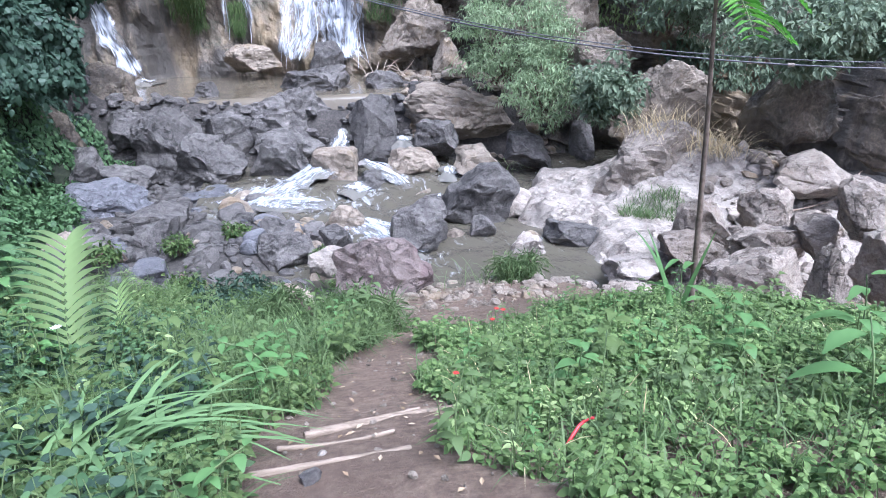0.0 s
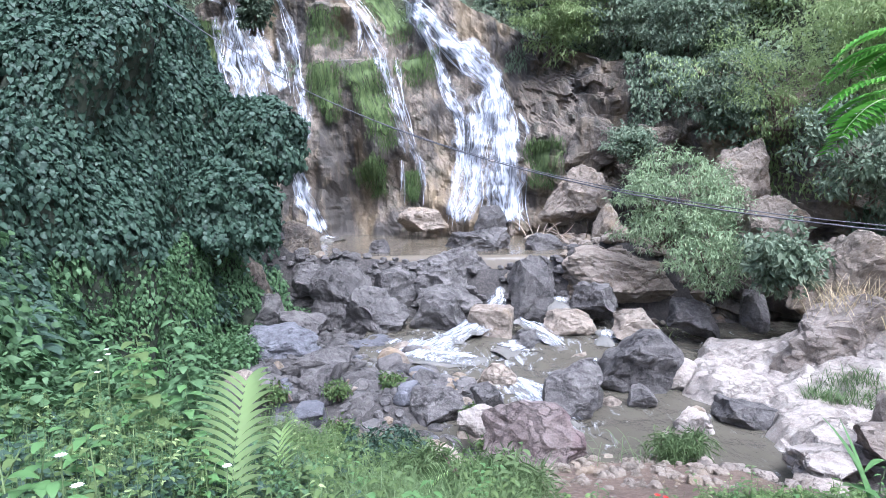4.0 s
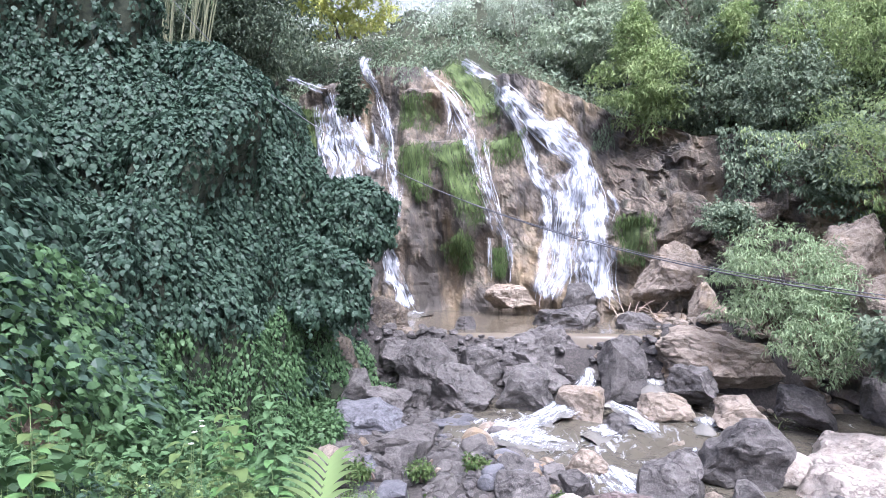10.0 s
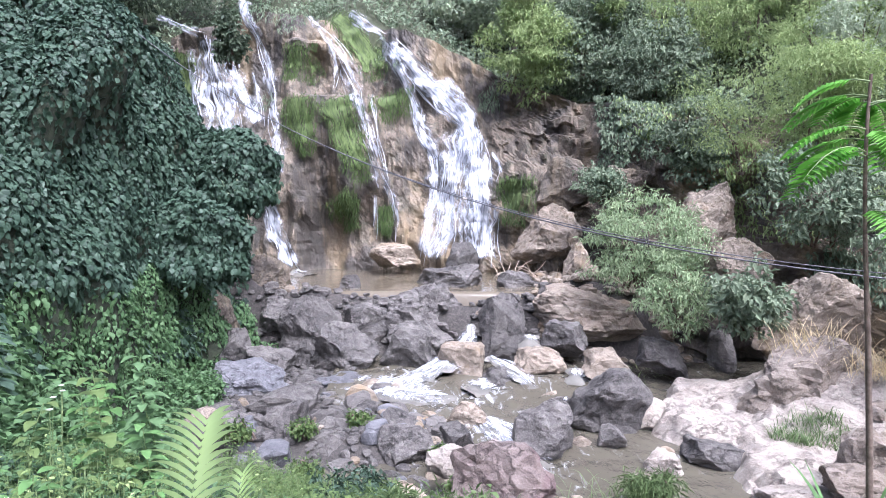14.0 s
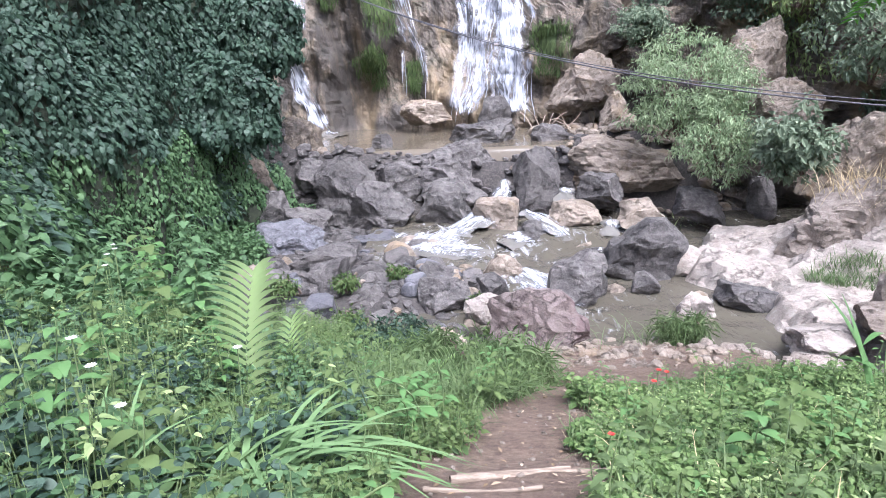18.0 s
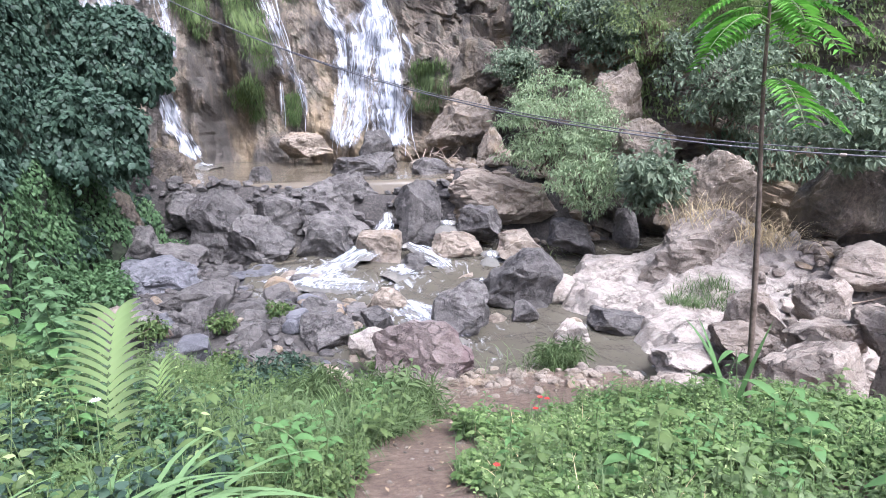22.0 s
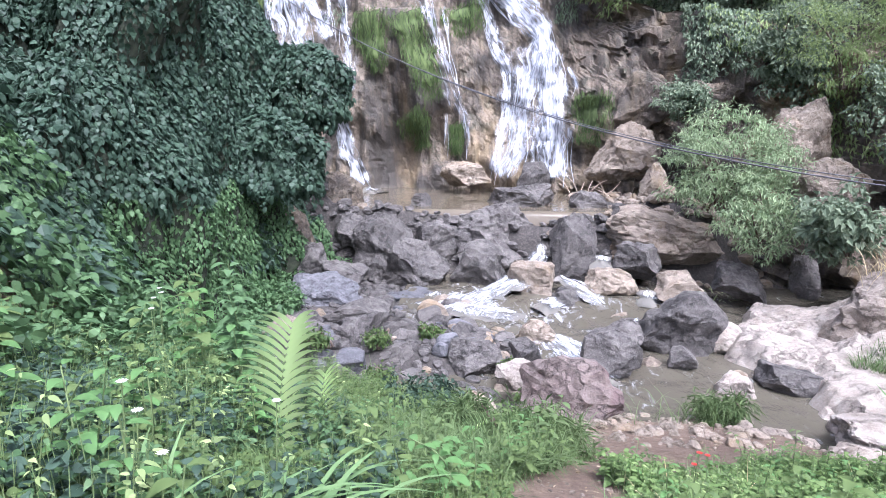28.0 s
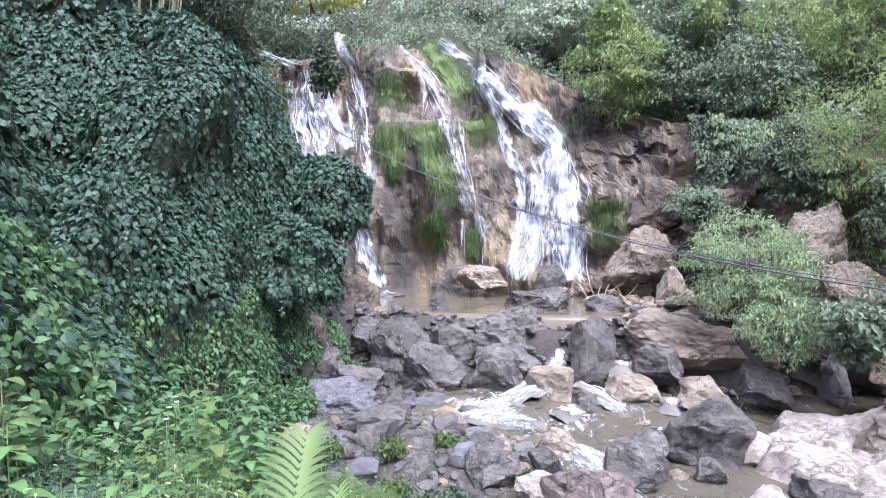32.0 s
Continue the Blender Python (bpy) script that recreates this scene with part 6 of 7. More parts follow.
RIGHT = lambda x, y: (x > path_x(y) + path_half(y) * 1.05 + 0.12 * np.sin(y * 5)) & (y < 4.9 + 0.35 * np.clip(x - 1.4, 0, 1.2) - 0.2 * np.clip(x - 2.8, 0, 3) + 0.2 * np.sin(x * 3)) & (x < 5.2)
LEFT = lambda x, y: (x < path_x(y) - path_half(y) * 1.1 + 0.1 * np.sin(y * 4)) & (x > left_edge(y) - 0.6)
CLEAR = lambda x, y: LEFT(x, y) & (np.hypot((x + 1.45) / 0.42, (y - 3.75) / 0.85) > 1) & (np.hypot((x + 0.9) / 0.4, (y - 2.25) / 0.4) > 1)
herbs("weed_patch", "bright green leafy weeds beside the dirt path", 4000, 0.3, 5.2, 1.7, 6.2, 0.08, 0.32, 0.068, L_PATCH, lambda x, y: RIGHT(x, y) & (y > 2.3 + 0.1 * x), 31)
herbs("weed_patch", "low creeping weeds at the edge of the path", 1500, 0.3, 3.5, 1.2, 3.4, 0.05, 0.2, 0.05, L_PATCH, RIGHT, 32, 9)
herbs("weed_patch", "broad leaved weeds on the near bank", 1300, -4.6, -0.6, 1.6, 6.2, 0.2, 0.65, 0.075, L_SCRUB, lambda x, y: CLEAR(x, y) & ((x < -1.2) | (y < 3.6)), 33)
herbs("weed_patch", "dark green leafy weeds on the near bank", 1200, -4.6, -0.6, 1.6, 6.2, 0.15, 0.6, 0.08, L_VINE, lambda x, y: CLEAR(x, y) & ((x < -1.2) | (y < 3.6)), 46, 14, 0.65)
herbs("weed_patch", "low weeds beside the log steps", 1800, -2.0, 0.2, 1.6, 4.6, 0.06, 0.26, 0.048, L_WEED, LEFT, 34, 10)
herbs("weed_patch", "green scrub between the bank and the cobbles", 3000, -6.0, -0.4, 5.5, 9.6, 0.15, 0.7, 0.06, L_WEED, lambda x, y: LEFT(x, y) & (y < 9.6 + 0.5 * (x + 2)) & ((x < -1.9) | (y > 6.9)), 35)
herbs("weed_patch", "tall pale weeds standing above the others", 420, -4.4, -0.9, 1.7, 6.6, 0.35, 0.9, 0.08, L_WEED, lambda x, y: CLEAR(x, y) & (x < -1.0), 42, 12, 0.5)
herbs("weed_patch", "yellow green shoots among the weeds", 170, -4.4, -0.6, 1.7, 7.5, 0.3, 0.8, 0.07, L_LIME, lambda x, y: CLEAR(x, y) & ((x < -1.2) | (y < 3.4)), 43, 12, 0.4)
herbs("weed_patch", "pale taller weeds by the path", 420, 0.7, 5.0, 2.0, 5.6, 0.12, 0.36, 0.052, L_GRASS, RIGHT, 44, 10, 0.5)
herbs("weed_patch", "yellow green shoots by the path", 260, 0.5, 5.0, 1.8, 5.6, 0.12, 0.36, 0.045, L_LIME, RIGHT, 45, 10, 0.4)
grass("grass_mound", "soft green grass mound hanging over the path", 9000, -1.6, 1.0, 4.2, 6.9, 0.25, 0.6, 0.011, L_GRASS, lambda x, y: LEFT(x, y) & (np.hypot((x + 0.2) / 1.5, (y - 5.6) / 1.4) < 1), 36, 0.6)
herbs("weed_patch", "small leaves growing through the grass mound", 700, -1.6, 0.9, 4.3, 6.8, 0.1, 0.45, 0.06, L_WEED, lambda x, y: LEFT(x, y) & (np.hypot((x + 0.2) / 1.5, (y - 5.6) / 1.4) < 1), 37, 10, 0.35)
grass("grass", "thin grass among the weeds by the path", 9000, 0.3, 5.0, 1.4, 6.4, 0.12, 0.32, 0.008, L_GRASS, RIGHT, 38, 0.55)
grass("grass", "thin grass on the near bank", 4200, -4.5, 0.2, 1.5, 7.0, 0.15, 0.5, 0.009, L_GRASS, LEFT, 39, 0.5)
grass("grass", "dry stalks low among the weeds", 320, 0.4, 4.5, 1.6, 4.5, 0.12, 0.35, 0.006, L_DRY, RIGHT, 40, 0.5)
grass("grass_tuft", "green grass tufts on the limestone mound", 900, 6.2, 7.7, 10.4, 11.6, 0.2, 0.5, 0.014, L_GRASS, lambda x, y: np.hypot((x - 6.9) / 0.7, (y - 11.0) / 0.5) < 1, 41, 0.6)


def leaf_fan(seed, n, low, high, width, droop, mat, name, label, category, x, y, spread=0.08, upright=0.9, seg=8, head=None):
    rng = np.random.default_rng(seed)
    z = float(bed_z(np.array([x]), np.array([y]))[0])
    root = thing(name, x, y, z, label, category)
    base = np.stack([rng.normal(0, spread, n), rng.normal(0, spread, n), np.zeros(n)], -1)
    way = rng.uniform(0, 6.283, n) if head is None else rng.normal(head[0], head[1], n)
    for k in range(n):
        v, f = blades(base[k:k + 1], way[k:k + 1], rng.uniform(low, high), width * rng.uniform(0.8, 1.2), float(np.clip(rng.normal(droop, 0.2), 0.1, 1)), rng, seg, upright)
        child("leaf", mesh_np("leaf", v, f, mat, True), root)
    return root


leaf_fan(51, 74, 0.55, 1.05, 0.034, 0.75, L_LILY, "strap_leaf_clump", "clump of long pale green strap leaves beside the path", "plant", -1.0, 2.5, 0.13, 0.75, head=(0.1, 1.0))
leaf_fan(52, 14, 0.5, 0.8, 0.03, 0.6, L_LILY, "strap_leaf_clump", "smaller clump of arching strap leaves", "plant", -1.55, 2.2, 0.1, 0.9)
leaf_fan(53, 150, 0.7, 1.35, 0.014, 0.45, L_DRY, "dry_grass_clump", "tall straw coloured dry grass on the limestone mound", "grass", 8.0, 12.6, 0.4)
leaf_fan(54, 170, 0.7, 1.3, 0.014, 0.7, L_DRY, "dry_grass_clump", "drooping dry grass with tan plumes on the limestone mound", "grass", 8.8, 11.9, 0.35)
thicket(3.4, 9.4, 0.72, 0.5, 0.28, 1500, 0.13, L_GRASS, "green reedy bush at the edge of the stream", "bush")
leaf_fan(55, 30, 0.4, 0.8, 0.012, 0.5, L_GRASS, "grass_clump", "green reedy tuft at the edge of the stream bank", "grass", 2.95, 8.85, 0.25)
leaf_fan(56, 26, 0.4, 0.7, 0.012, 0.5, L_GRASS, "grass_clump", "green tuft growing among the bank stones", "grass", 2.3, 8.9, 0.3)
leaf_fan(57, 30, 0.8, 1.5, 0.03, 0.6, L_LIME, "grass_clump", "long leaved grass hanging from the rock by the bush", "grass", 6.0, 17.4, 0.3)


def fern(x, y, z, h, turn, lean, label, seed, pairs=15):
    """A fern frond: rachis and narrow leaflets in two rows."""
    rng = np.random.default_rng(seed)
    root = thing("fern", x, y, z, label, "fern", rz=turn)
    t = np.linspace(0, 1, 12)
    mid = np.stack([lean * t ** 2 * h, 0.28 * t ** 1.8 * h, h * (t - 0.12 * t ** 3)], -1)
    v, f = tube_np(mid, 0.009, 0.003, 5)
    child("rachis", mesh_np("rachis", v, f, STEM, True), root)
    for s in (-1, 1):
        for k in range(pairs):
            u = 0.12 + 0.87 * k / (pairs - 1)
            p = np.array([np.interp(u, t, mid[:, c]) for c in range(3)])
            L = h * 0.4 * math.sin(math.pi * (0.24 + 0.6 * (1 - u) ** 0.8)) * rng.uniform(0.92, 1.05)
            seg = np.linspace(0, 1, 6)[:, None]
            way = np.array([s * 1.0, -0.12, 0.75 + 0.7 * u])
            way /= np.linalg.norm(way)
            c = p + way * L * seg + np.array([0, -0.1, -0.36]) * L * seg ** 2
            w = 0.0205 * h * (1 - seg ** 3) * (0.7 + 0.3 * np.sin(seg * 3.1)) + 0.001
            side = np.cross(way, (0, 1, 0.25))
            side /= np.linalg.norm(side)
            V = np.stack([c - side * w, c + side * w], 1).reshape(-1, 3)
            i = np.arange(5)[:, None] * 2
            child("leaflet", mesh_np("leaflet", V, np.concatenate([i, i + 1, i + 3, i + 2], 1), L_FERN, True), root)
    return root


fern(-1.72, 4.4, 2.3, 1.18, 4, 0.06, "big bright green fern frond standing among weeds", 1, 17)
fern(-1.55, 4.9, 2.0, 0.8, 55, 0.35, "second fern frond arching behind the first", 2, 14)
fern(-1.74, 4.4, 2.15, 0.6, 60, 0.5, "low young fern frond of the clump", 5, 13)
fern(-0.35, 5.2, 1.9, 0.6, -70, 0.4, "small fern frond on the grass mound", 3, 14)


def sapling():
    rng = np.random.default_rng(5)
    root = thing("sapling", 3.2, 4.33, 2.2, "thin young tree with feathery bright green leaves", "sapling")
    line = np.array([[0, 0, 0], [-0.03, 0.01, 0.8], [-0.08, 0.02, 1.7], [-0.15, 0.04, 2.7], [-0.17, 0.05, 3.3], [-0.15, 0.05, 3.8]])
    v, f = tube_np(smooth_rows(line, 24), 0.026, 0.011, 8)
    child("trunk", mesh_np("trunk", v, f, BARK, True), root, "slender dark trunk")
    for k in range(20):
        s = rng.uniform(0.0, 1.0)
        p = np.array([-0.16, 0.045, 2.6 + 1.15 * s])
        a = 2.4 * k + rng.uniform(-0.3, 0.3)
        L = rng.uniform(0.45, 0.75) * (1.05 - 0.3 * s)
        t = np.linspace(0, 1, 10)[:, None]
        way = np.array([math.cos(a), math.sin(a), 0.0])
        mid = p + way * L * t + np.array([0, 0, 1.0]) * L * (0.4 * t - 0.75 * t ** 2)
        v, f = tube_np(mid, 0.007, 0.002, 5)
        br = child("leaf_stalk", mesh_np("leaf_stalk", v, f, STEM, True), root)
        n = 26
        u = np.repeat(np.linspace(0.28, 1, n // 2), 2)
        P = np.stack([np.interp(u, t[:, 0], mid[:, c]) for c in range(3)], -1)
        sgn = np.tile([-1, 1], n // 2)[:, None]
        side = np.array([-way[1], way[0], 0.0])
        D = sgn * side + way * 0.45 + np.array([0, 0, -0.15])
        LL = 0.16 * np.sin(np.pi * (0.25 + 0.7 * (1 - u)))
        v, f = leaf_quads(P, D, np.tile((0.0, 0.0, 1.0), (n, 1)) + rng.normal(0, 0.15, (n, 3)), LL, LL * 0.3, rng, 0.15, 0.2)
        child("leaf_blade", mesh_np("leaf_blade", v, f, L_SAP), br)


sapling()


def broad_plant(x, y, h, n, leaf, mat, label, seed, slim=0.6, name="weed", tilt=0.1):
    """An upright stem with broad single leaves."""
    rng = np.random.default_rng(seed)
    z = float(ground_z(np.array([x]), np.array([y]))[0])
    root = thing(name, x, y, z, label, "plant", "tall weeds")
    top = np.array([rng.normal(0, tilt) * h, rng.normal(0, tilt) * h, h])
    mid = bend((0, 0, 0), top, 0, 8, rng, 0.03)
    v, f = tube_np(mid, 0.0055, 0.003, 5)
    child("stem", mesh_np("stem", v, f, STEM, True), root)
    for k in range(n):
        u = 0.3 + 0.7 * (k + 1) / n
        p = np.array([np.interp(u, np.linspace(0, 1, 8), mid[:, c]) for c in range(3)])
        a = 2.4 * k + rng.uniform(-0.4, 0.4)
        L = leaf * rng.uniform(0.7, 1.2) * (1.2 - 0.5 * u)
        t = np.linspace(0, 1, 7)[:, None]
        way = np.array([math.cos(a), math.sin(a), 0])
        c = p + way * L * (0.15 + t) + np.array([0, 0, 1]) * L * (0.35 * t - 0.55 * t ** 2)
        w = L * slim / 2 * np.sin(np.pi * np.clip(t * 0.92 + 0.04, 0, 1)) ** 0.8 * (1.25 - 0.5 * t)
        side = np.array([-way[1], way[0], 0])
        V = np.stack([c - side * w + (0, 0, 0.18) * w, c, c + side * w + (0, 0, 0.18) * w], 1).reshape(-1, 3)
        child("leaf", mesh_np("leaf", V, grid_faces(7, 3), mat, True), root)
    return root


for k, (x, y, h, n, leaf) in enumerate([(-2.55, 5.1, 1.35, 22, 0.2), (-2.8, 5.3, 1.15, 18, 0.18), (-2.3, 5.4, 1.0, 16, 0.18), (-3.0, 4.6, 0.9, 14, 0.16), (-2.1, 3.4, 0.7, 12, 0.16),
                                        (-1.75, 2.3, 0.75, 12, 0.15), (-1.2, 2.05, 0.55, 9, 0.16), (-2.6, 2.9, 0.85, 14, 0.17), (-2.0, 2.6, 0.7, 12, 0.15), (-3.4, 3.6, 0.95, 14, 0.18), (-3.9, 7.4, 1.2, 18, 0.2),
                                        (-4.6, 8.6, 1.1, 18, 0.2), (-3.3, 6.3, 1.0, 16, 0.18)]):
    broad_plant(x, y, h, n, leaf, L_BROAD if k % 3 else L_WEED, "leafy broad leaved weed on the near bank", 60 + k)
for k, (x, y, h, n, leaf) in enumerate([(1.35, 2.75, 0.42, 9, 0.14), (1.65, 2.9, 0.45, 9, 0.14), (2.2, 2.6, 0.4, 9, 0.13), (1.1, 3.3, 0.36, 8, 0.11), (2.9, 3.4, 0.4, 9, 0.12), (1.9, 4.0, 0.36, 9, 0.11), (2.6, 2.2, 0.4, 9, 0.16), (3.6, 3.9, 0.4, 9, 0.12)]):
    broad_plant(x, y, h, n, leaf, L_WEED if k % 2 else L_BROAD, "tall leafy weed in the patch by the path", 80 + k)
broad_plant(2.75, 2.4, 0.55, 6, 0.24, L_BROAD, "large bluish green leaves on a bent stalk", 95, 0.34, "broad_leaf_plant")
broad_plant(2.25, 1.8, 0.45, 6, 0.26, L_BROAD, "large drooping blue green leaves near the path", 96, 0.3, "broad_leaf_plant")
broad_plant(2.98, 4.15, 0.6, 5, 0.42, L_BROAD, "reed with broad blue green leaves by the sapling", 97, 0.22, "reed")
leaf_fan(98, 3, 0.85, 1.05, 0.05, 0.12, L_BROAD, "reed", "upright bright green reed blade beside the sapling", "plant", 2.95, 4.15, 0.02, 0.97)
broad_plant(-0.9, 7.5, 0.7, 30, 0.1, L_VINE, "dark green bushy shrub at the edge of the cobbles", 99, 0.6, "shrub", 0.3)
thicket(-0.95, 7.5, 1.42, 0.58, 0.4, 2400, 0.07, L_VINE, "low dark green shrub at the foot of the bank", "shrub")
thicket(0.12, 5.9, 1.8, 0.9, 0.42, 9000, 0.12, L_GRASS, "rounded grassy bush hanging over the path", "bush")
for x, y, z, r in ((-2.3, 11.6, 0.85, 0.28), (-1.4, 12.4, 0.75, 0.3), (-3.4, 11.0, 1.0, 0.3), (0.3, 10.6, 0.75, 0.25), (-1.9, 9.6, 0.9, 0.3), (0.5, 9.4, 0.7, 0.3)):
    thicket(x, y, z, r, r * 0.6, 420, 0.07, L_WEED, "small green plant growing among the cobbles", "plant")

for x, y, h, n, leaf, mat in ((-2.75, 5.9, 1.5, 34, 0.22, L_SCRUB), (-2.45, 5.8, 1.3, 28, 0.2, L_SCRUB), (-3.0, 6.2, 1.3, 28, 0.2, L_BROAD), (-5.0, 7.4, 1.4, 30, 0.3, L_VINE), (-5.4, 7.7, 1.2, 26, 0.3, L_VINE), (-4.7, 7.9, 1.2, 26, 0.26, L_SCRUB)):
    broad_plant(x, y, h, n, leaf, mat, "tall leafy shrub with broad leaves below the vines", int(400 + 10 * h + n), 0.6, "shrub")

# single weeds, each with its stem and leaves
WEEDS = []
for k in range(10):
    mat = (L_WEED, L_BROAD, L_WEED, L_GRASS)[k % 4]
    WEEDS.append(broad_plant(0, 0, 0.34 + 0.05 * (k % 5), 11 + k % 4, 0.075 + 0.01 * (k % 4), mat, "leafy green weed standing beside the dirt path", 200 + k, 0.45 + 0.05 * (k % 3), "weed", 0.2))
rng = np.random.default_rng(8)
count = 0
while count < 210:
    x, y = rng.uniform(-3.6, 4.6), rng.uniform(1.7, 5.6)
    p, q = np.array([x]), np.array([y])
    if not (RIGHT(p, q)[0] or CLEAR(p, q)[0]):
        continue
    count += 1
    ob = copy_thing(WEEDS[count % 10], pose(x, y, float(ground_z(p, q)[0]) - 0.01, rng.uniform(-8, 8), rng.uniform(-8, 8), rng.uniform(0, 360)))
    k = float(rng.uniform(0.75, 1.35)) * (0.68 if x > 0.5 else 1.0)
    ob.scale = (k, k, k)
for ob in WEEDS:
    for o in (*ob.children, ob):
        bpy.data.objects.remove(o)

# ---- steps, wire, litter ----
def pole(x0, y0, x1, y1, r, label, seed):
    rng = np.random.default_rng(seed)
    p = bend((x0, y0, 0), (x1, y1, 0), 0.0, 14, rng, 0.012)
    p[:, 2] = np.interp(np.linspace(0, 1, 14), [0, 1], [float(ground_z(np.array([x0]), np.array([y0]))[0]), float(ground_z(np.array([x1]), np.array([y1]))[0])]) + r * 0.8
    v, f = tube_np(p, r * 1.08, r * 0.9, 10)
    v = v + 0.002 * np.stack([vnoise(v * 30, 1), vnoise(v * 30, 2), vnoise(v * 30, 3)], -1)
    v0 = v.mean(0)
    ob = new("log_step", mesh_np("log_step", v - v0, f, WOOD, True))
    ob.location = v0
    tagged(ob, label, "log", "log steps on the path")


pole(-0.1, 2.6, 0.73, 2.84, 0.02, "peeled pale pole laid across the path as a step", 1)
pole(-0.07, 2.67, 0.5, 2.8, 0.012, "thin pale pole lying behind the first one", 2)
pole(-0.22, 2.49, 0.32, 2.48, 0.013, "weathered split pole laid across the path", 3)
pole(-0.32, 2.23, 0.36, 2.24, 0.016, "round weathered pole pressed into the dirt path", 4)

WIRE = plain_material("cable", (0.05, 0.05, 0.055), (0.13, 0.13, 0.14), 20, 0.5, 0.1)


def wire(label, lift, s0, s1, r):
    s = np.linspace(s0, s1, 60)
    p = np.stack([-11.5 + 19.5 * s, 18.8 - 13.6 * s, 12.8 - 18.6 * s + 10.0 * s ** 2 + lift * np.clip(s - 0.45, 0, 0.5) * 2], -1)
    v, f = tube_np(p, r, r, 6)
    tagged(new("cable", mesh_np("cable", v, f, WIRE, True)), label, "cable", "cables over the stream")


wire("black cable slung across the stream", 0.0, -0.02, 1.6, 0.011)
wire("second thin cable beside the black one", 0.07, 0.45, 1.6, 0.007)
for s in (0.889, 0.62):
    c = np.array([-11.5 + 19.5 * s, 18.8 - 13.6 * s, 12.8 - 18.6 * s + 10.0 * s ** 2])
    v, f = tube_np([c + (-0.03, 0.02, 0), c, c + (0.03, -0.02, 0)], 0.022, 0.022, 8)
    ob = new("cable_clip", mesh_np("cable_clip", v - c, f, ROCK_PALE, True))
    ob.location = c
    tagged(ob, "small pale clip fixed on the black cable", "clip")

# bamboo above the vines
def bamboo(x, y, z, n, h, spread, label, seed, leaves=7000):
    rng = np.random.default_rng(seed)
    root = thing("bamboo_clump", x, y, z, label, "bamboo")
    tips = []
    for k in range(n):
        a, r = rng.uniform(0, 6.283), spread * 0.3 * rng.random() ** 0.5
        b = np.array([r * math.cos(a) * 1.8, r * math.sin(a), -0.5])
        hh = h * rng.uniform(0.7, 1.1)
        out = rng.uniform(0.03, 0.2) * hh
        t = np.linspace(0, 1, 14)[:, None]
        p = b + np.array([0, 0, 1.0]) * hh * t + np.array([math.cos(a) * 1.3, math.sin(a), 0]) * out * t ** 1.8
        v, f = tube_np(p, rng.uniform(0.025, 0.042), 0.012, 7)
        child("culm", mesh_np("culm", v, f, CULM, True), root)
        tips.append(p[9:])
    tips = np.concatenate(tips)
    i = rng.integers(0, len(tips), leaves)
    P = tips[i] + rng.normal(0, 0.5, (leaves, 3)) * (1, 1, 0.7)
    D = rng.normal(0, 0.6, (leaves, 3)) + (0, -0.1, -0.7)
    L = rng.uniform(0.16, 0.34, leaves)
    v, f = leaf_quads(P, D, rng.normal(0, 1, (leaves, 3)) + (0, 0, 0.8), L, L * 0.16, rng, 0.1, 0.2)
    child("foliage", mesh_np("foliage", v, f, L_BAMBOO), root)


bamboo(-12.5, 19.4, 9.9, 58, 9.0, 2.6, "tall clump of pale bamboo culms on the ridge", 1)
bamboo(7.0, 31.5, 13.0, 12, 7.0, 1.6, "thin bamboo stems on the slope above the cliff", 2, 5000)

# driftwood and litter
rng = np.random.default_rng(3)
for k in range(14):
    a = rng.uniform(0, 6.283)
    p0 = np.array([3.3 + rng.normal(0, 0.35), 21.6 + rng.normal(0, 0.3), 2.6])
    p1 = p0 + (math.cos(a) * rng.uniform(0.4, 0.9), math.sin(a) * 0.5, rng.uniform(0.1, 0.7))
    v, f = tube_np(bend(p0, p1, 0.05, 6, rng, 0.04), 0.022, 0.008, 5)
    tagged(new("driftwood", mesh_np("driftwood", v, f, DRYSTICK, True)), "bleached dead branch caught on the stones", "branch", "driftwood by the falls")
for x, y, z, dx, dy, dz, L in ((8.6, 9.6, 1.15, 1, 0.15, 0.05, 1.6), (9.3, 10.2, 1.2, 1, -0.3, 0.1, 1.2), (10.2, 9.2, 1.5, 0.3, 0.5, 0.3, 1.0), (9.8, 9.0, 1.3, 0.8, 0.5, 0.2, 0.9)):
    v, f = tube_np(bend((x, y, z), (x + dx * L, y + dy * L, z + dz * L), 0.03, 8, rng, 0.05), 0.02, 0.008, 5)
    tagged(new("driftwood", mesh_np("driftwood", v, f, DRYSTICK, True)), "thin dry stick lying on the rocks", "branch", "dry sticks")
RED = plain_material("red_plastic", (0.5, 0.03, 0.04), (0.65, 0.06, 0.06), 30, 0.35, 0.2)
zr = float(ground_z(np.array([1.06]), np.array([2.04]))[0])
p = bend((0.98, 2.0, zr + 0.05), (1.13, 2.08, zr + 0.1), 0.01, 9, rng, 0.01)
v, f = tube_np(p, 0.009, 0.006, 8)
tagged(new("wrapper", mesh_np("wrapper", v, f, RED, True)), "twisted red plastic wrapper lying in the weeds", "litter")
PETAL = leaf_material("red_petal", [(0.4, 0.03, 0.03), (0.6, 0.08, 0.06)], 0.6, 0.3)
WHITE_PETAL = leaf_material("white_petal", [(0.7, 0.7, 0.66), (0.85, 0.85, 0.8)], 0.6, 0.3)


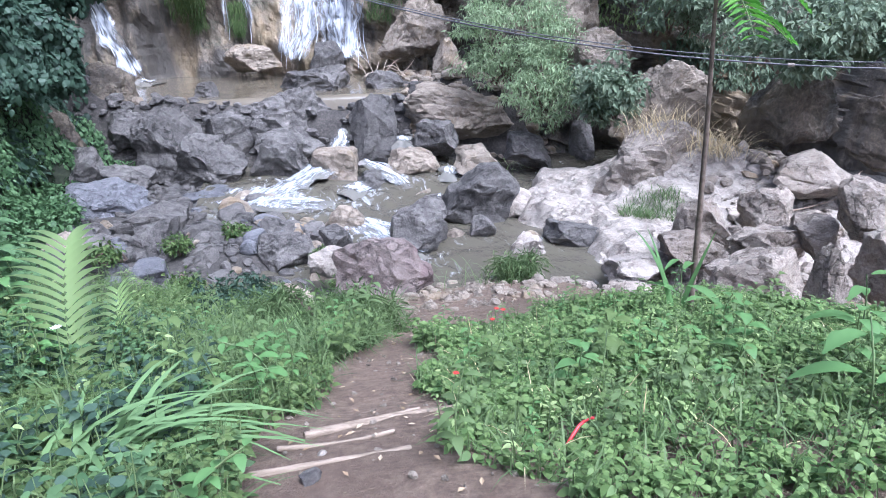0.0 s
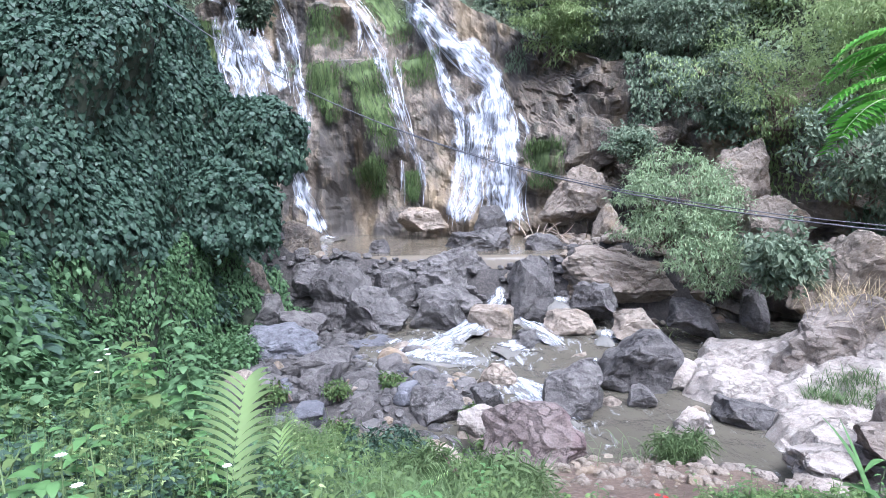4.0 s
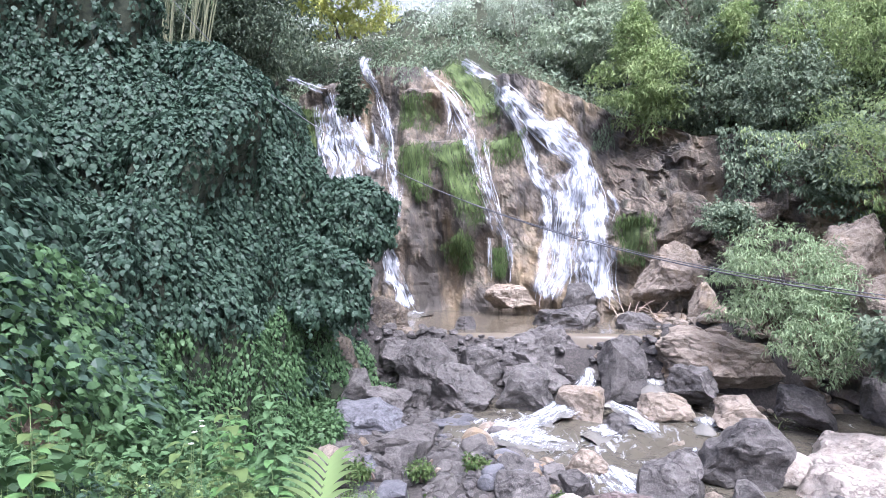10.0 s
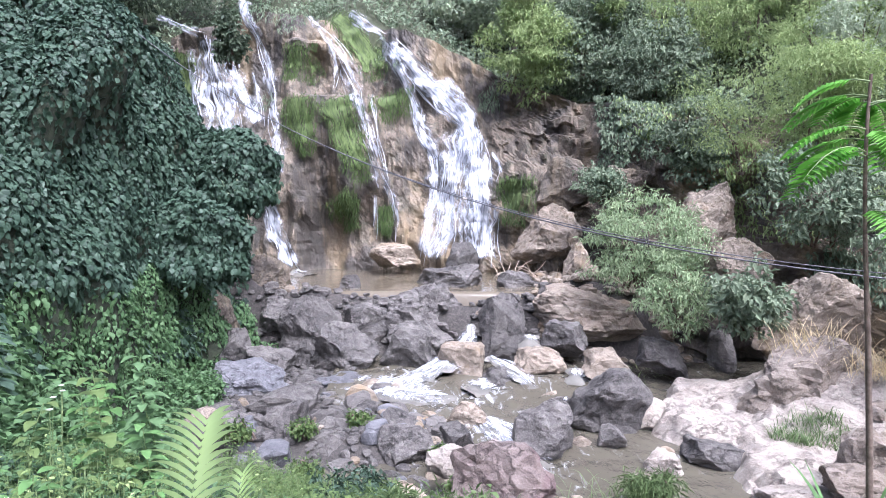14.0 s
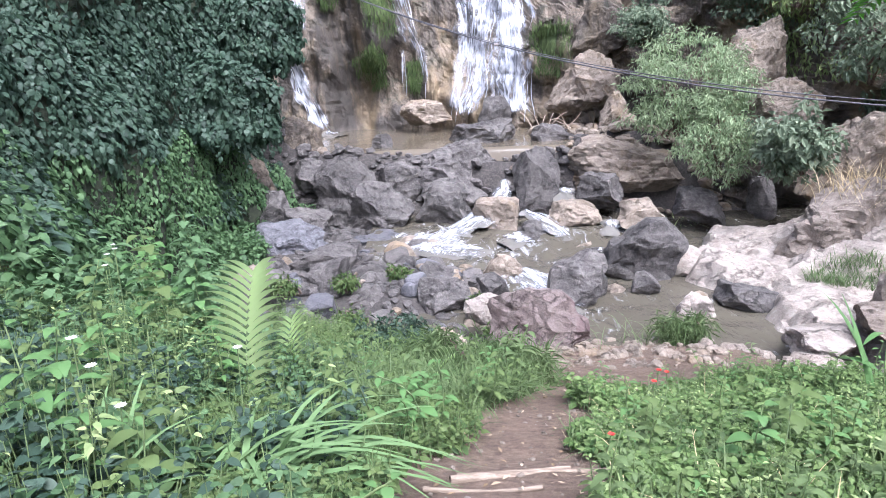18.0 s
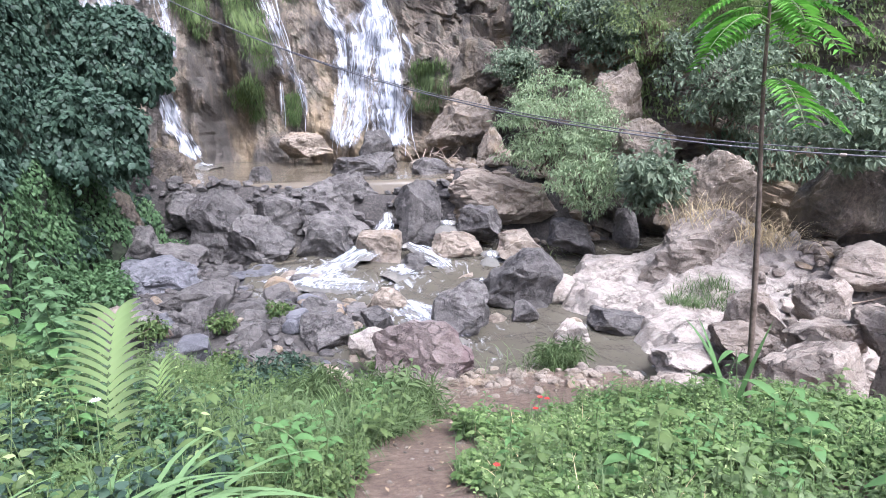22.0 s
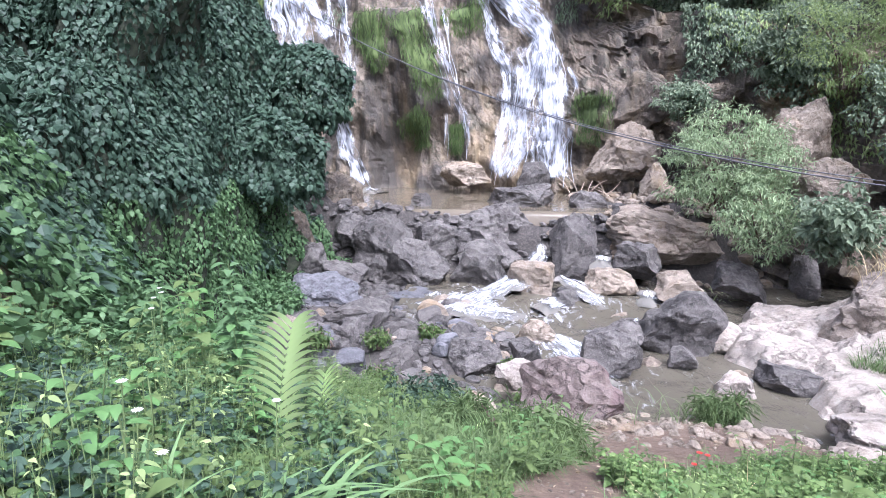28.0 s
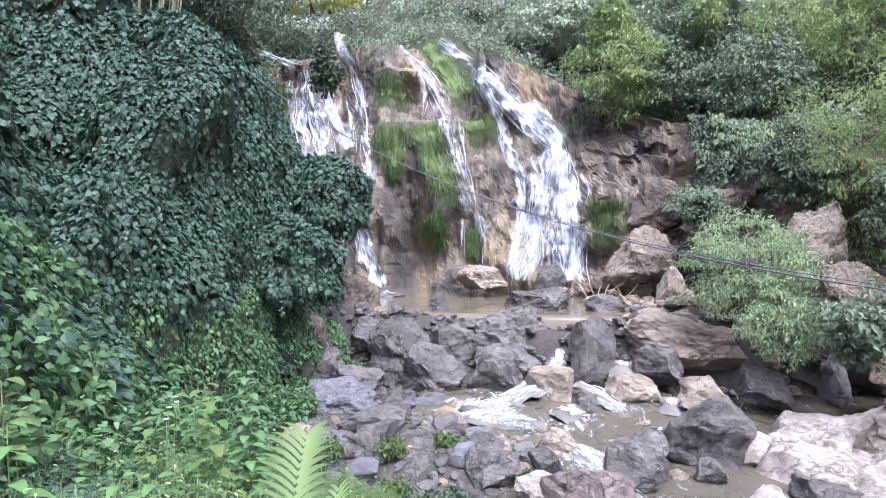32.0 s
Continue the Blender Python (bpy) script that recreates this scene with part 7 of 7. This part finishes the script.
def flower(x, y, up, mat, label, size):
    z = float(ground_z(np.array([x]), np.array([y]))[0])
    root = thing("flower", x, y, z, label, "flower", "small flowers")
    v, f = tube_np(bend((0, 0, 0), (0.02, 0, up), 0, 5, rng, 0.01), 0.004, 0.003, 5)
    child("stem", mesh_np("stem", v, f, STEM, True), root)
    n = 10
    a = np.linspace(0, 6.283, n, endpoint=False)
    D = np.stack([np.cos(a), np.sin(a), 0.5 + 0 * a], -1)
    v, f = leaf_quads(np.tile((0.02, 0, up), (n, 1)), D, np.tile((0.0, 0, 1), (n, 1)), size, size * 0.5, rng)
    child("petal_ring", mesh_np("petal_ring", v, f, mat), root)


for x, y, u in ((1.26, 3.9, 0.4), (1.33, 3.95, 0.37), (0.72, 2.95, 0.2), (1.2, 3.8, 0.35)):
    flower(x, y, u, PETAL, "small red flower on a thin stem", 0.026)
for x, y, u in ((-1.62, 2.35, 0.72), (-1.5, 2.25, 0.62), (-3.1, 5.3, 1.1), (-3.0, 5.0, 1.0), (-2.85, 4.7, 0.95), (-1.15, 2.85, 0.7), (-3.4, 5.8, 1.1), (-1.35, 2.15, 0.5)):
    flower(x, y, u, WHITE_PETAL, "small white flower head on a weed", 0.03)


def pebble(x, y, s, mesh, label):
    ob = new("pebble", mesh)
    z = float(ground_z(np.array([x]), np.array([y]))[0])
    ob.matrix_world = pose(x, y, z + s * 0.25, 0, 0, 30) @ Matrix.Diagonal((s * 0.6, s * 0.5, s * 0.4, 1))
    tagged(ob, label, "stone", "pebbles on the path")


pebble(-0.02, 2.33, 0.04, STONE_MESH["cream"][0], "small white pebble on the dirt path")
pebble(-0.07, 2.1, 0.075, STONE_MESH["grey"][1], "grey stone half sunk in the dirt path")
pebble(0.62, 2.3, 0.05, STONE_MESH["tan"][1], "tan pebble beside the log steps")
# fallen leaves on the path
n = 90
x = rng.uniform(-0.5, 1.2, n)
y = rng.uniform(1.5, 6.0, n)
x = path_x(y) + (x - 0.3) * 0.7
P = np.stack([x, y, ground_z(x, y) + 0.012], -1)
a = rng.uniform(0, 6.283, n)
v, f = leaf_quads(P, np.stack([np.cos(a), np.sin(a), 0 * a], -1), np.tile((0.0, 0, 1), (n, 1)), rng.uniform(0.02, 0.06, n), rng.uniform(0.012, 0.025, n), rng, 0.2, 0)
L_LITTER = leaf_material("litter_leaf", [(0.16, 0.11, 0.06), (0.28, 0.2, 0.12), (0.42, 0.35, 0.24)], 0.8, 0.1)
tagged(new("fallen_leaf_litter", mesh_np("fallen_leaf_litter", v, f, L_LITTER)), "dry fallen leaves scattered over the path", "leaf litter", kind="stuff")
